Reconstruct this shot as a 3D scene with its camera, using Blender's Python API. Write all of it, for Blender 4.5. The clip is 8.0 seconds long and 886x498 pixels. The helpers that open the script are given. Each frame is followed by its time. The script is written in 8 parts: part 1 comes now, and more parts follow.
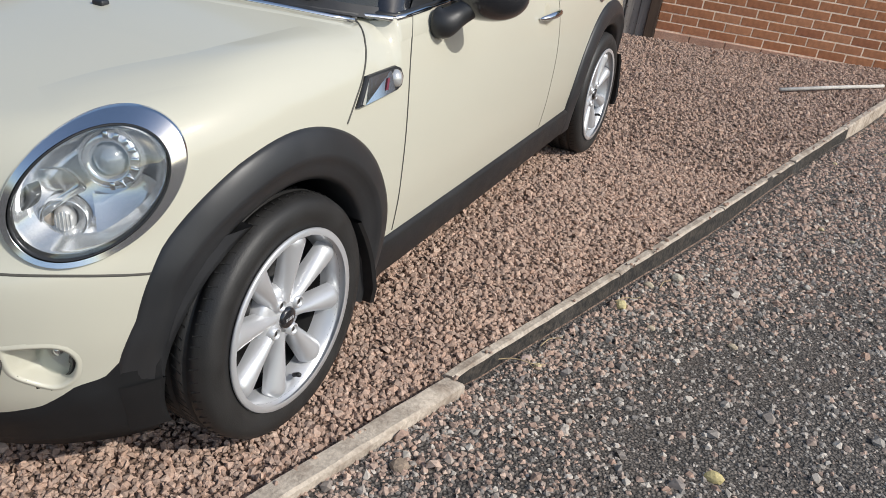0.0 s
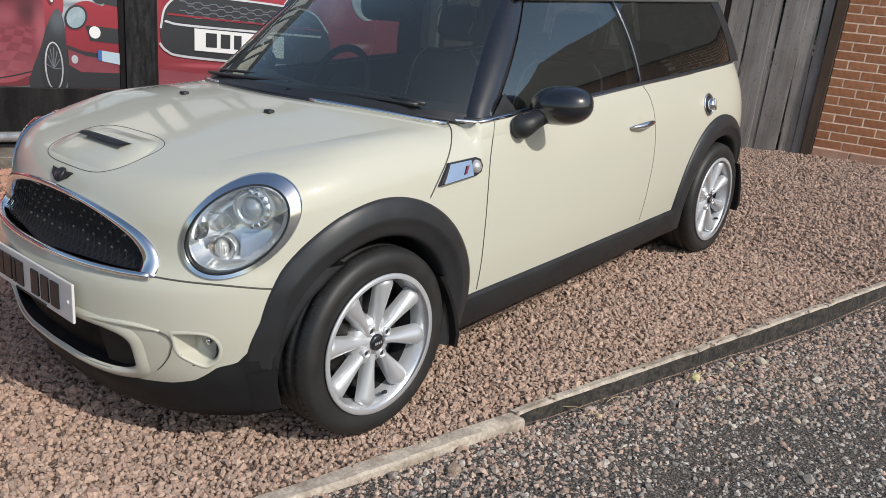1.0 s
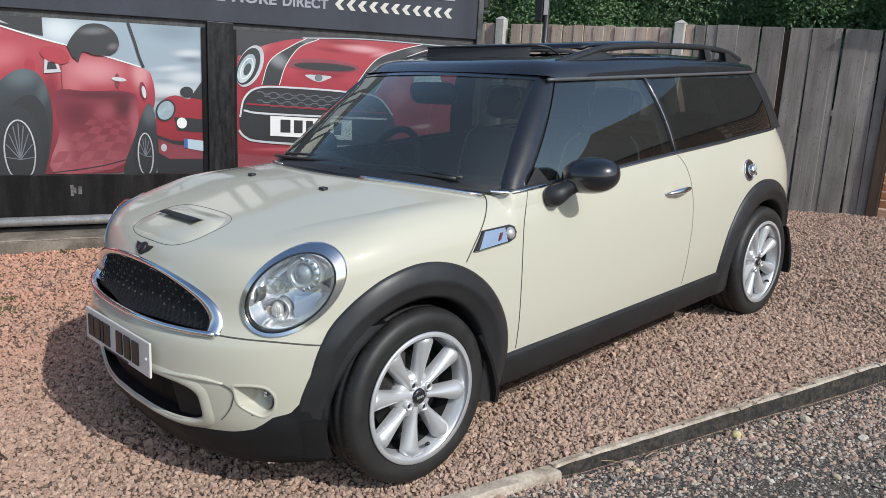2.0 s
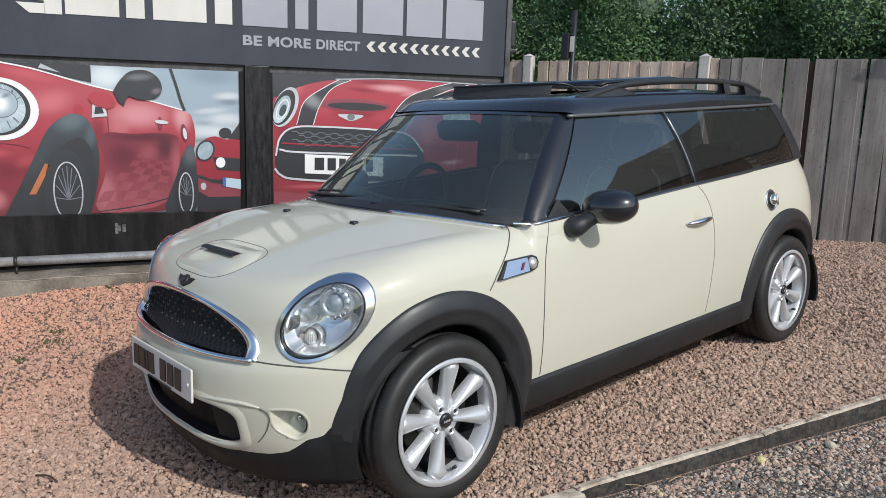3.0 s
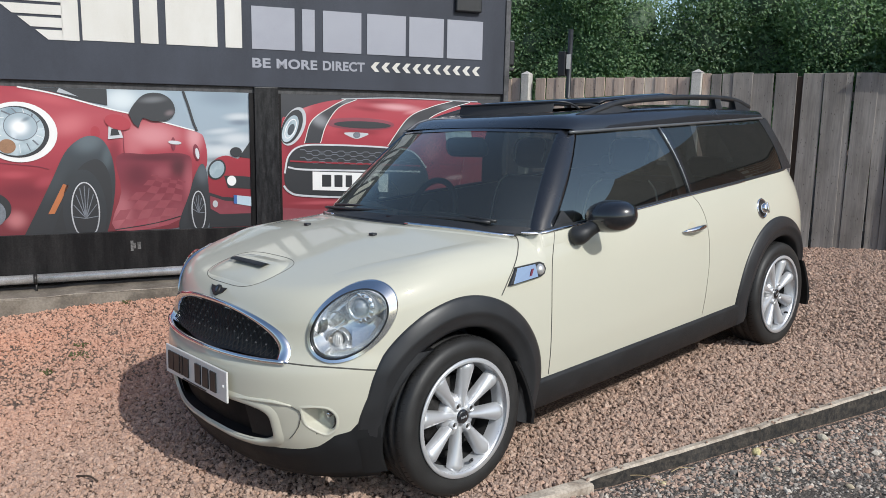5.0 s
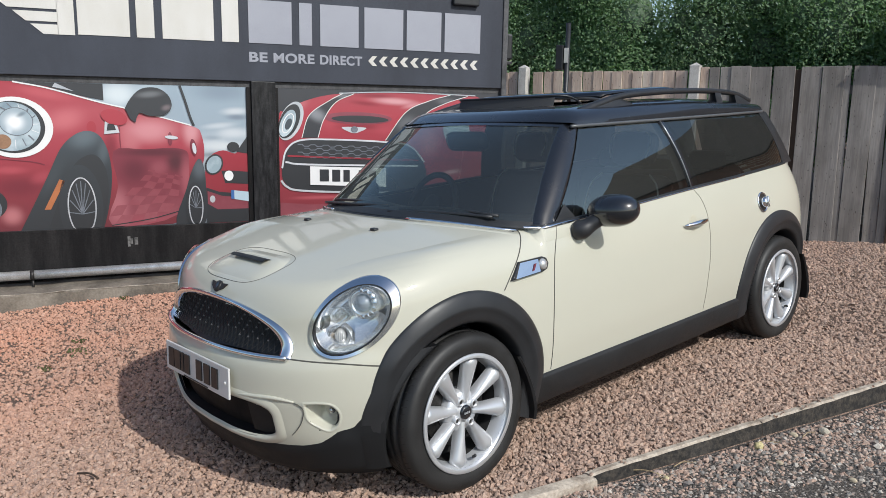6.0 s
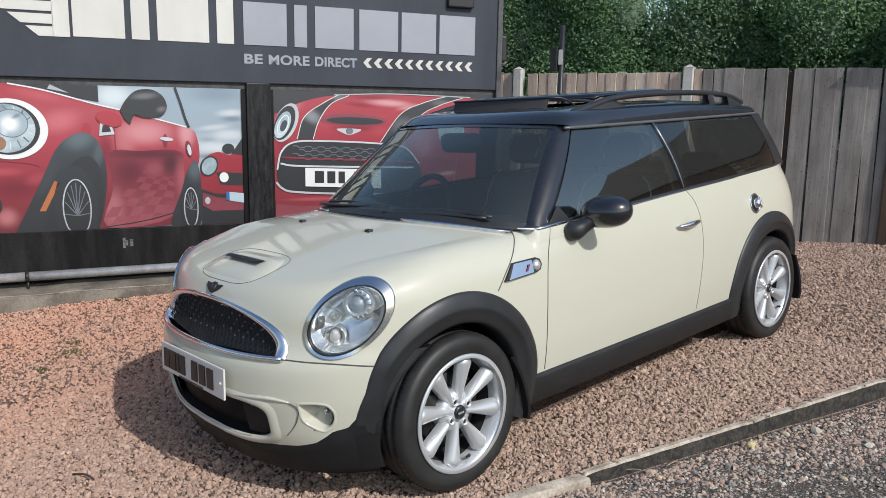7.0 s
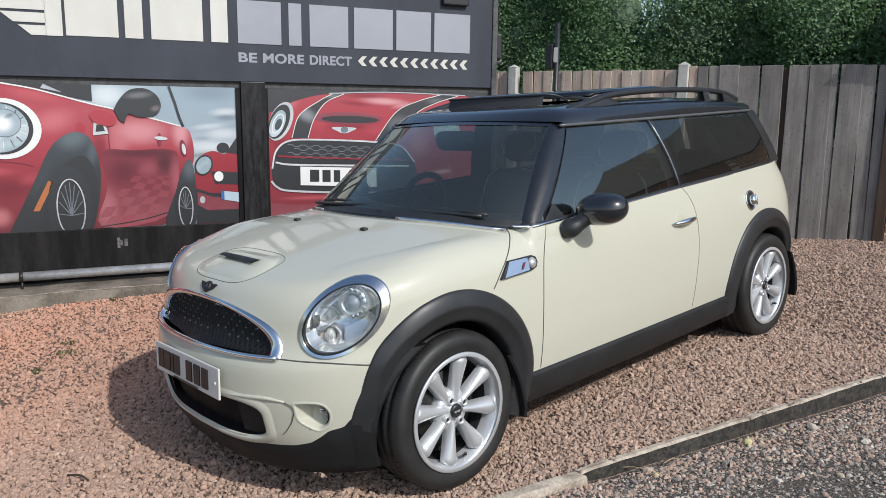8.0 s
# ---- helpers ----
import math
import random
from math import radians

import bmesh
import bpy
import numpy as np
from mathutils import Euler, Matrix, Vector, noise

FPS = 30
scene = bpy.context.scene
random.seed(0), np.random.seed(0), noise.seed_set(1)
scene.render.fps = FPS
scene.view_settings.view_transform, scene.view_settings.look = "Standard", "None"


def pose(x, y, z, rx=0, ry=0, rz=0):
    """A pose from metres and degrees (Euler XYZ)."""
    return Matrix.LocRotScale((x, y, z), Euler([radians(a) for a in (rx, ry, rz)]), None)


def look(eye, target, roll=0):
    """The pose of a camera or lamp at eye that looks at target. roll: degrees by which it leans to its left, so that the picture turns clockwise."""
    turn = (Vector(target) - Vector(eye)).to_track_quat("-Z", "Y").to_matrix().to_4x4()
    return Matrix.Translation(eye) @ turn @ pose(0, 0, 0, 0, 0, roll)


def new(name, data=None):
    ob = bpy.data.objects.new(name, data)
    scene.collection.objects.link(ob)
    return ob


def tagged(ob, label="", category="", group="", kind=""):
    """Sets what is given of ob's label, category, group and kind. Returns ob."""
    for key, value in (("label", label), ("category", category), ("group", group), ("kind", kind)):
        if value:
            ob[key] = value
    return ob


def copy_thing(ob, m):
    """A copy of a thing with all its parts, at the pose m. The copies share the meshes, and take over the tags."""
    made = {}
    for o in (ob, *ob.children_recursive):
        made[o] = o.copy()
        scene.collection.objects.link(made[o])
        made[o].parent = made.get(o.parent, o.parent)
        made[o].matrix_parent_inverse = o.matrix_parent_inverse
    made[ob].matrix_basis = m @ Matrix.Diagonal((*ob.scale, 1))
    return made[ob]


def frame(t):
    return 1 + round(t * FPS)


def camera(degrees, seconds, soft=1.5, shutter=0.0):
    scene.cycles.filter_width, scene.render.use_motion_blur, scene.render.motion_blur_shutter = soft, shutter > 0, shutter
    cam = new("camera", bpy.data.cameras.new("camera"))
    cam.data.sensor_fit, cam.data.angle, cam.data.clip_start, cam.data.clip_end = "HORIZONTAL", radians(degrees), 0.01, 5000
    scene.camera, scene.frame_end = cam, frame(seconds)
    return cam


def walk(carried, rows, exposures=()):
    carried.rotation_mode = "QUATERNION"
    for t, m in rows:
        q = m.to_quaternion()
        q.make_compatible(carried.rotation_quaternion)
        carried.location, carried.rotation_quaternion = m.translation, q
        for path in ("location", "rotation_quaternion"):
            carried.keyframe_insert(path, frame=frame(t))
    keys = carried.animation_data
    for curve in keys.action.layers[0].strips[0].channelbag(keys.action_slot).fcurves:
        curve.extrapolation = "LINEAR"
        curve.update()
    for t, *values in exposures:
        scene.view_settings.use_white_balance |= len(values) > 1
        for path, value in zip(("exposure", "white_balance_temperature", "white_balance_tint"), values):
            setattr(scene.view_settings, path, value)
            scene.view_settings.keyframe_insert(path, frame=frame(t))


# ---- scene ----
# The site's axes: the forecourt falls a little, so the car's axes lean against the vertical.
# In it x is the car's left, y its rear, z up from the gravel.
UP = Vector((0.040, 0.044, 1.0)).normalized()
SITE = UP.rotation_difference(Vector((0, 0, 1))).to_matrix().to_4x4()

cam = camera(59.6, 8.0, soft=0.5)
PATH = [
    (0, (1.75, -2.552, 1.328), (1.024, -0.927, 0.415), 5.8),
    (0.2, (1.886, -2.582, 1.33), (0.915, -1.054, 0.48), 3.9),
    (0.3, (1.964, -2.595, 1.349), (0.918, -1.103, 0.525), 3.0),
    (0.5, (2.095, -2.642, 1.358), (0.987, -1.159, 0.602), 2.2),
    (0.7, (2.19, -2.71, 1.369), (1.069, -1.223, 0.641), 2.7),
    (0.8, (2.228, -2.748, 1.356), (1.087, -1.266, 0.649), 2.9),
    (1, (2.357, -2.814, 1.38), (1.133, -1.375, 0.724), 2.3),
    (1.2, (2.447, -2.847, 1.4), (1.141, -1.453, 0.805), 1.7),
    (1.3, (2.474, -2.845, 1.413), (1.139, -1.473, 0.836), 1.4),
    (1.5, (2.581, -2.846, 1.397), (1.19, -1.508, 0.872), -0.1),
    (1.7, (2.599, -2.865, 1.409), (1.203, -1.523, 0.907), -0.3),
    (2.8, (2.692, -2.906, 1.415), (1.221, -1.613, 1.01), -1.4),
    (3, (2.724, -2.947, 1.426), (1.244, -1.66, 1.037), -1.5),
    (3.5, (2.788, -3.08, 1.443), (1.297, -1.796, 1.085), -1.8),
    (4, (2.851, -3.138, 1.448), (1.357, -1.853, 1.108), -2.1),
    (4.5, (2.853, -3.141, 1.444), (1.366, -1.848, 1.102), -2.2),
    (6, (2.813, -3.151, 1.444), (1.343, -1.845, 1.079), -2.4),
    (6.5, (2.826, -3.159, 1.447), (1.359, -1.849, 1.083), -2.4),
    (7, (2.831, -3.159, 1.446), (1.368, -1.844, 1.084), -2.4),
    (7.5, (2.832, -3.152, 1.444), (1.373, -1.833, 1.081), -2.5),
    (8, (2.825, -3.15, 1.442), (1.369, -1.828, 1.076), -2.6),
]
EXPOSURES = [(0, -0.36, 6550, 8.5), (0.4, -0.43, 6550, 8.0), (1.0, -0.45, 6550, 8.0), (1.6, -0.43, 6300, 7.0), (8, -0.43, 6300, 7.0)]
walk(cam, [(t, SITE @ look(eye, target, roll)) for t, eye, target, roll in PATH], EXPOSURES)

# ---- light ----
SUN = (SITE.to_3x3() @ Vector((1.5, 0.03, 1.16))).normalized()
sky_world = bpy.data.worlds.new("sky")
scene.world = sky_world
sky_world.use_nodes = True
wn = sky_world.node_tree.nodes
sky = wn.new("ShaderNodeTexSky")
sky.sky_type, sky.sun_disc = "NISHITA", False
sky.sun_elevation = math.asin(SUN.z)
sky.sun_rotation = math.atan2(SUN.x, SUN.y)
sky.air_density, sky.dust_density = 1.0, 1.6
sky_world.node_tree.links.new(sky.outputs[0], wn["Background"].inputs[0])
wn["Background"].inputs[1].default_value = 0.195
sun = new("sun", bpy.data.lights.new("sun", "SUN"))
sun.data.energy, sun.data.angle, sun.data.color = 4.4, radians(0.55), (1.0, 0.965, 0.92)
sun.matrix_world = look(SUN * 30, (0, 0, 0))


# ---- helpers ----
def shader(name):
    m = bpy.data.materials.new(name)
    m.use_nodes = True
    nt = m.node_tree
    return m, nt, nt.nodes["Principled BSDF"]


def node(nt, kind, **values):
    n = nt.nodes.new(kind)
    for key, value in values.items():
        n.inputs[key.replace("_", " ")].default_value = value
    return n


def coords(nt):
    return nt.nodes.new("ShaderNodeTexCoord").outputs["Object"]


def noise_tex(nt, scale, detail=4.0, rough=0.55, vec=None, stretch=None):
    n = node(nt, "ShaderNodeTexNoise", Scale=scale, Detail=detail, Roughness=rough)
    v = vec or coords(nt)
    if stretch:
        mp = nt.nodes.new("ShaderNodeMapping")
        mp.inputs["Scale"].default_value = stretch
        nt.links.new(v, mp.inputs[0])
        v = mp.outputs[0]
    nt.links.new(v, n.inputs["Vector"])
    return n.outputs["Fac"]


def ramp(nt, fac, stops):
    r = nt.nodes.new("ShaderNodeValToRGB")
    el = r.color_ramp.elements
    while len(el) < len(stops):
        el.new(0.5)
    for e, (pos, col) in zip(el, stops):
        e.position, e.color = pos, (*col, 1)
    nt.links.new(fac, r.inputs[0])
    return r.outputs[0]


def mixc(nt, fac, a, b, mode="MIX"):
    m = nt.nodes.new("ShaderNodeMix")
    m.data_type, m.blend_type = "RGBA", mode
    for sock, v in ((m.inputs[0], fac), (m.inputs[6], a), (m.inputs[7], b)):
        if isinstance(v, (int, float)):
            sock.default_value = v
        elif isinstance(v, tuple):
            sock.default_value = (*v, 1)
        else:
            nt.links.new(v, sock)
    return m.outputs[2]


def bump(nt, bsdf, height, strength=0.3, dist=0.01):
    b = node(nt, "ShaderNodeBump", Strength=strength, Distance=dist)
    nt.links.new(height, b.inputs["Height"])
    nt.links.new(b.outputs[0], bsdf.inputs["Normal"])
    return b


def plain(name, col, rough=0.5, metal=0.0, vary=0.15, scale=8.0, fine=120.0, bumpy=0.05, coat=0.0, spec=0.5):
    """A surface of one colour with a little unevenness at two scales."""
    m, nt, b = shader(name)
    b.inputs["Roughness"].default_value, b.inputs["Metallic"].default_value = rough, metal
    b.inputs["Coat Weight"].default_value, b.inputs["Coat Roughness"].default_value = coat, 0.03
    b.inputs["Specular IOR Level"].default_value = spec
    big, small = noise_tex(nt, scale), noise_tex(nt, fine, 2)
    lo, hi = tuple(c * (1 - vary) for c in col), tuple(min(1, c * (1 + vary)) for c in col)
    c = ramp(nt, big, [(0.3, lo), (0.7, hi)])
    c = mixc(nt, 0.35, c, ramp(nt, small, [(0.3, lo), (0.7, hi)]))
    nt.links.new(c, b.inputs["Base Color"])
    r = node(nt, "ShaderNodeMapRange", From_Min=0.3, From_Max=0.7, To_Min=max(0, rough * 0.85), To_Max=min(1, rough * 1.15))
    nt.links.new(big, r.inputs[0])
    nt.links.new(r.outputs[0], b.inputs["Roughness"])
    if bumpy:
        bump(nt, b, small, bumpy, 0.004)
    return m


def pane(name, tint, ior=1.5, rough=0.0, haze=0.0, gain=2.6):
    """Thin glass: lets light through with a tint, mirrors by Fresnel, and carries a pale film that stands in for
    veiling glare.
    """
    m, nt, b = shader(name)
    nt.nodes.remove(b)
    tr, gl = nt.nodes.new("ShaderNodeBsdfTransparent"), nt.nodes.new("ShaderNodeBsdfGlossy")
    tr.inputs[0].default_value = (*tint, 1)
    gl.inputs["Roughness"].default_value = rough
    gl.inputs["Color"].default_value = (0.90, 0.95, 0.88, 1)
    lw = node(nt, "ShaderNodeLayerWeight", Blend=0.5)
    pw = nt.nodes.new("ShaderNodeMath")
    pw.operation = "POWER"
    nt.links.new(lw.outputs["Facing"], pw.inputs[0])
    pw.inputs[1].default_value = 4.2
    base = ((ior - 1) / (ior + 1)) ** 2 * gain
    fr = node(nt, "ShaderNodeMapRange", To_Min=base, To_Max=0.95)
    nt.links.new(pw.outputs[0], fr.inputs[0])
    film = nt.nodes.new("ShaderNodeBsdfDiffuse")
    film.inputs[0].default_value = (0.62, 0.64, 0.62, 1)
    dm = nt.nodes.new("ShaderNodeMixShader")
    nt.links.new(tr.outputs[0], dm.inputs[1])
    nt.links.new(film.outputs[0], dm.inputs[2])
    dm.inputs[0].default_value = haze
    mx = nt.nodes.new("ShaderNodeMixShader")
    for a, c in ((fr.outputs[0], mx.inputs[0]), (dm.outputs[0], mx.inputs[1]), (gl.outputs[0], mx.inputs[2]), (mx.outputs[0], nt.nodes["Material Output"].inputs[0])):
        nt.links.new(a, c)
    return m


CREAM = plain("cream_paint", (0.525, 0.512, 0.425), 0.45, vary=0.012, scale=2.0, fine=900, bumpy=0.0, coat=1.0, spec=0.12)
CREAM.node_tree.nodes["Principled BSDF"].inputs["Coat Roughness"].default_value = 0.065
BLACK_GLOSS = plain("black_paint", (0.012, 0.013, 0.016), 0.25, vary=0.05, bumpy=0.0, coat=1.0)
BLACK_TRIM = plain("black_trim", (0.022, 0.023, 0.025), 0.42, vary=0.2, scale=20, fine=700, bumpy=0.08)
CLADDING = plain("arch_plastic", (0.0225, 0.0235, 0.0255), 0.42, vary=0.25, scale=9, fine=900, bumpy=0.04)
RUBBER = plain("tyre_rubber", (0.0165, 0.016, 0.0155), 0.55, vary=0.35, scale=14, fine=260, bumpy=0.15)
TREAD = plain("tread_rubber", (0.005, 0.005, 0.005), 0.85, vary=0.35, scale=25, fine=200, bumpy=0.3)
SILVER = plain("alloy_silver", (0.58, 0.59, 0.605), 0.34, 0.50, vary=0.03, fine=500, bumpy=0.0, coat=0.5)
CHROME = plain("chrome", (0.80, 0.81, 0.83), 0.07, 1.0, vary=0.02, bumpy=0.0)
SATIN_CHROME = plain("satin_chrome", (0.74, 0.76, 0.79), 0.17, 1.0, vary=0.03, bumpy=0.0)
DARK_STEEL = plain("brake_iron", (0.055, 0.052, 0.05), 0.5, 0.7, vary=0.4, scale=30)
LOWER_TRIM = plain("lower_plastic", (0.013, 0.0135, 0.0145), 0.5, vary=0.3, scale=9, fine=600, bumpy=0.12)
LAMP_SILVER = plain("lamp_reflector", (0.80, 0.81, 0.82), 0.13, 0.75, vary=0.05, bumpy=0.0)
LAMP_DARK = plain("lamp_bezel", (0.035, 0.036, 0.038), 0.3, 0.4, vary=0.1, bumpy=0.0)
AMBER = plain("amber_lens", (0.55, 0.45, 0.36), 0.15, vary=0.05, bumpy=0.0, coat=1.0)
PLATE_WHITE = plain("plate_white", (0.62, 0.62, 0.60), 0.35, vary=0.03, bumpy=0.0)
PLATE_BLACK = plain("plate_black", (0.013, 0.013, 0.014), 0.5, vary=0.05, bumpy=0.0)
INTAKE_BLACK = plain("intake_plastic", (0.0055, 0.0055, 0.006), 0.7, vary=0.2, bumpy=0.05, spec=0.18)
# arch plastic darkened further: shade low on the bumper is put into the colour
VALANCE_SHADED = plain("valance_shaded_plastic", (0.0105, 0.011, 0.012), 0.62, vary=0.3, scale=9, fine=600, bumpy=0.12, spec=0.3)
GRILLE_MESH = plain("grille_plastic", (0.010, 0.010, 0.011), 0.55, vary=0.2, bumpy=0.05)
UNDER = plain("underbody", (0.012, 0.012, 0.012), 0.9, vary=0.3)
LEATHER = plain("seat_leather", (0.022, 0.022, 0.024), 0.5, vary=0.25, scale=12, bumpy=0.15)
PIPING = plain("seat_piping", (0.55, 0.53, 0.48), 0.5, vary=0.05)
DASH = plain("dash_plastic", (0.018, 0.018, 0.020), 0.6, vary=0.2, bumpy=0.15)
RED_TRIM = plain("red_enamel", (0.16, 0.03, 0.05), 0.3, vary=0.05, bumpy=0.0)
SCREEN_GLASS = pane("screen_glass", (0.50, 0.57, 0.54), 1.5, haze=0.028)
SIDE_GLASS = pane("side_glass", (0.58, 0.64, 0.63), 1.60, haze=0.012, gain=3.9)
PRIVACY_GLASS = pane("privacy_glass", (0.20, 0.22, 0.22), 1.5, haze=0.016)
LAMP_GLASS = pane("lamp_glass", (0.93, 0.95, 0.96), 1.5)


# ---- mesh helpers ----
def part(name, vf, material, parent=None, label="", smooth=True, m=None):
    """One mesh object from (vertices, faces), under a thing or a part."""
    me = bpy.data.meshes.new(name)
    v, f = vf
    me.from_pydata([tuple(map(float, p)) for p in v], [], [tuple(map(int, q)) for q in f])
    me.validate()
    me.polygons.foreach_set("use_smooth", [smooth] * len(me.polygons))
    if material:
        me.materials.append(material)
    ob = new(name, me)
    if parent:
        ob.parent = parent
    if m is not None:
        ob.matrix_basis = m
    if label:
        ob["label"] = label
    return ob


def sharp(ob, degrees=35):
    """Keep edges sharper than this angle hard on a smooth mesh."""
    me = ob.data
    bm = bmesh.new()
    bm.from_mesh(me)
    for e in bm.edges:
        if len(e.link_faces) == 2 and e.calc_face_angle(0) > radians(degrees):
            e.smooth = False
    bm.to_mesh(me)
    bm.free()
    return ob


def join(*many):
    vs, fs, n = [], [], 0
    for v, f in many:
        vs += [tuple(p) for p in v]
        fs += [tuple(i + n for i in q) for q in f]
        n += len(v)
    return vs, fs


def moved(vf, m):
    return [tuple(m @ Vector(p)) for p in vf[0]], vf[1]


def mirrored(vf):
    return [(-p[0], p[1], p[2]) for p in vf[0]], [tuple(reversed(q)) for q in vf[1]]


def sheet(rows, close_u=False, close_v=False):
    """A surface through rows of points (all rows alike in length)."""
    nr, nc = len(rows), len(rows[0])
    v = [tuple(p) for r in rows for p in r]
    f = []
    for i in range(nr if close_v else nr - 1):
        for j in range(nc if close_u else nc - 1):
            a, b = i * nc + j, i * nc + (j + 1) % nc
            c, d = ((i + 1) % nr) * nc + (j + 1) % nc, ((i + 1) % nr) * nc + j
            f.append((a, b, c, d))
    return v, f


def box(x0, x1, y0, y1, z0, z1, bevel=0.0):
    bm = bmesh.new()
    bmesh.ops.create_cube(bm, size=1, matrix=Matrix.Translation(((x0 + x1) / 2, (y0 + y1) / 2, (z0 + z1) / 2)) @ Matrix.Diagonal((x1 - x0, y1 - y0, z1 - z0, 1)))
    if bevel:
        bmesh.ops.bevel(bm, geom=bm.edges[:], offset=bevel, segments=2, affect="EDGES", profile=0.5)
    bm.normal_update()
    out = [tuple(v.co) for v in bm.verts], [tuple(v.index for v in f.verts) for f in bm.faces]
    bm.free()
    return out


def tube(path, r, n=8, closed=False, flat=1.0, up=(0, 0, 1)):
    """A round (or flattened) bar along a path; r may be one number or one for each point."""
    P = [Vector(p) for p in path]
    rs = r if hasattr(r, "__len__") else [r] * len(P)
    rows = []
    for i, p in enumerate(P):
        a = P[i - 1] if (i or closed) else P[0]
        b = P[(i + 1) % len(P)] if (i < len(P) - 1 or closed) else P[-1]
        t = (b - a).normalized()
        s = t.cross(Vector(up))
        s = s.normalized() if s.length > 1e-4 else t.cross(Vector((1, 0, 0))).normalized()
        w = s.cross(t).normalized()
        rows.append([p + rs[i] * (math.cos(2 * math.pi * k / n) * s + flat * math.sin(2 * math.pi * k / n) * w) for k in range(n)])
    v, f = sheet(rows, close_u=True, close_v=closed)
    if not closed:
        f.append(tuple(reversed(range(n))))
        f.append(tuple(range(len(v) - n, len(v))))
    return v, f


def lathe(profile, n=48, axis="x"):
    """A turned body: profile of (radius, along)."""
    rows = []
    for k in range(n):
        a = 2 * math.pi * k / n
        rows.append([(h, r * math.cos(a), r * math.sin(a)) if axis == "x" else (r * math.cos(a), r * math.sin(a), h) for r, h in profile])
    return sheet(rows, close_v=True)


def spline(points, n=8, closed=False):
    """A smooth curve (Catmull-Rom) through a few points."""
    P = [np.array(p, float) for p in points]
    out = []
    m = len(P)
    for i in range(m if closed else m - 1):
        p1, p2 = P[i], P[(i + 1) % m]
        p0 = P[i - 1] if (i or closed) else 2 * p1 - p2
        p3 = P[(i + 2) % m] if (i + 2 < m or closed) else 2 * p2 - p1
        for k in range(n):
            t = k / n
            out.append(0.5 * ((2 * p1) + (p2 - p0) * t + (2 * p0 - 5 * p1 + 4 * p2 - p3) * t * t + (3 * p1 - p0 - 3 * p2 + p3) * t ** 3))
    if not closed:
        out.append(P[-1])
    return out


def thing(name, label, category, m=None, group="", kind=""):
    ob = new(name)
    if m is not None:
        ob.matrix_basis = m
    return tagged(ob, label, category, group, kind)

# ---- materials of the place ----
def pebble_material(name, colours, orange=False):
    """Crushed stone: every piece takes one of a few colours."""
    m, nt, b = shader(name)
    geo = nt.nodes.new("ShaderNodeNewGeometry")
    n = len(colours)
    r = ramp(nt, geo.outputs["Random Per Island"], [(i / n, c) for i, c in enumerate(colours)])
    r.node.color_ramp.interpolation = "LINEAR"
    if orange:
        big = noise_tex(nt, 0.9, 3)
        sep = nt.nodes.new("ShaderNodeSeparateXYZ")
        nt.links.new(coords(nt), sep.inputs[0])
        mr = node(nt, "ShaderNodeMapRange", From_Min=0.3, From_Max=-3.0, To_Min=0.0, To_Max=1.15)
        nt.links.new(sep.outputs[0], mr.inputs[0])
        mul = nt.nodes.new("ShaderNodeMath")
        mul.operation = "MULTIPLY"
        nt.links.new(mr.outputs[0], mul.inputs[0])
        nt.links.new(big, mul.inputs[1])
        r = mixc(nt, mul.outputs[0], r, (0.60, 0.285, 0.180))
    fine = noise_tex(nt, 160, 3)
    c = mixc(nt, 0.45, r, ramp(nt, fine, [(0.3, (0.35, 0.35, 0.35)), (0.7, (0.75, 0.75, 0.75))]), "OVERLAY")
    nt.links.new(c, b.inputs["Base Color"])
    b.inputs["Roughness"].default_value = 0.85
    bump(nt, b, fine, 0.25, 0.003)
    return m


def random_tint(nt, stops):
    info = nt.nodes.new("ShaderNodeObjectInfo")
    return ramp(nt, info.outputs["Random"], stops)


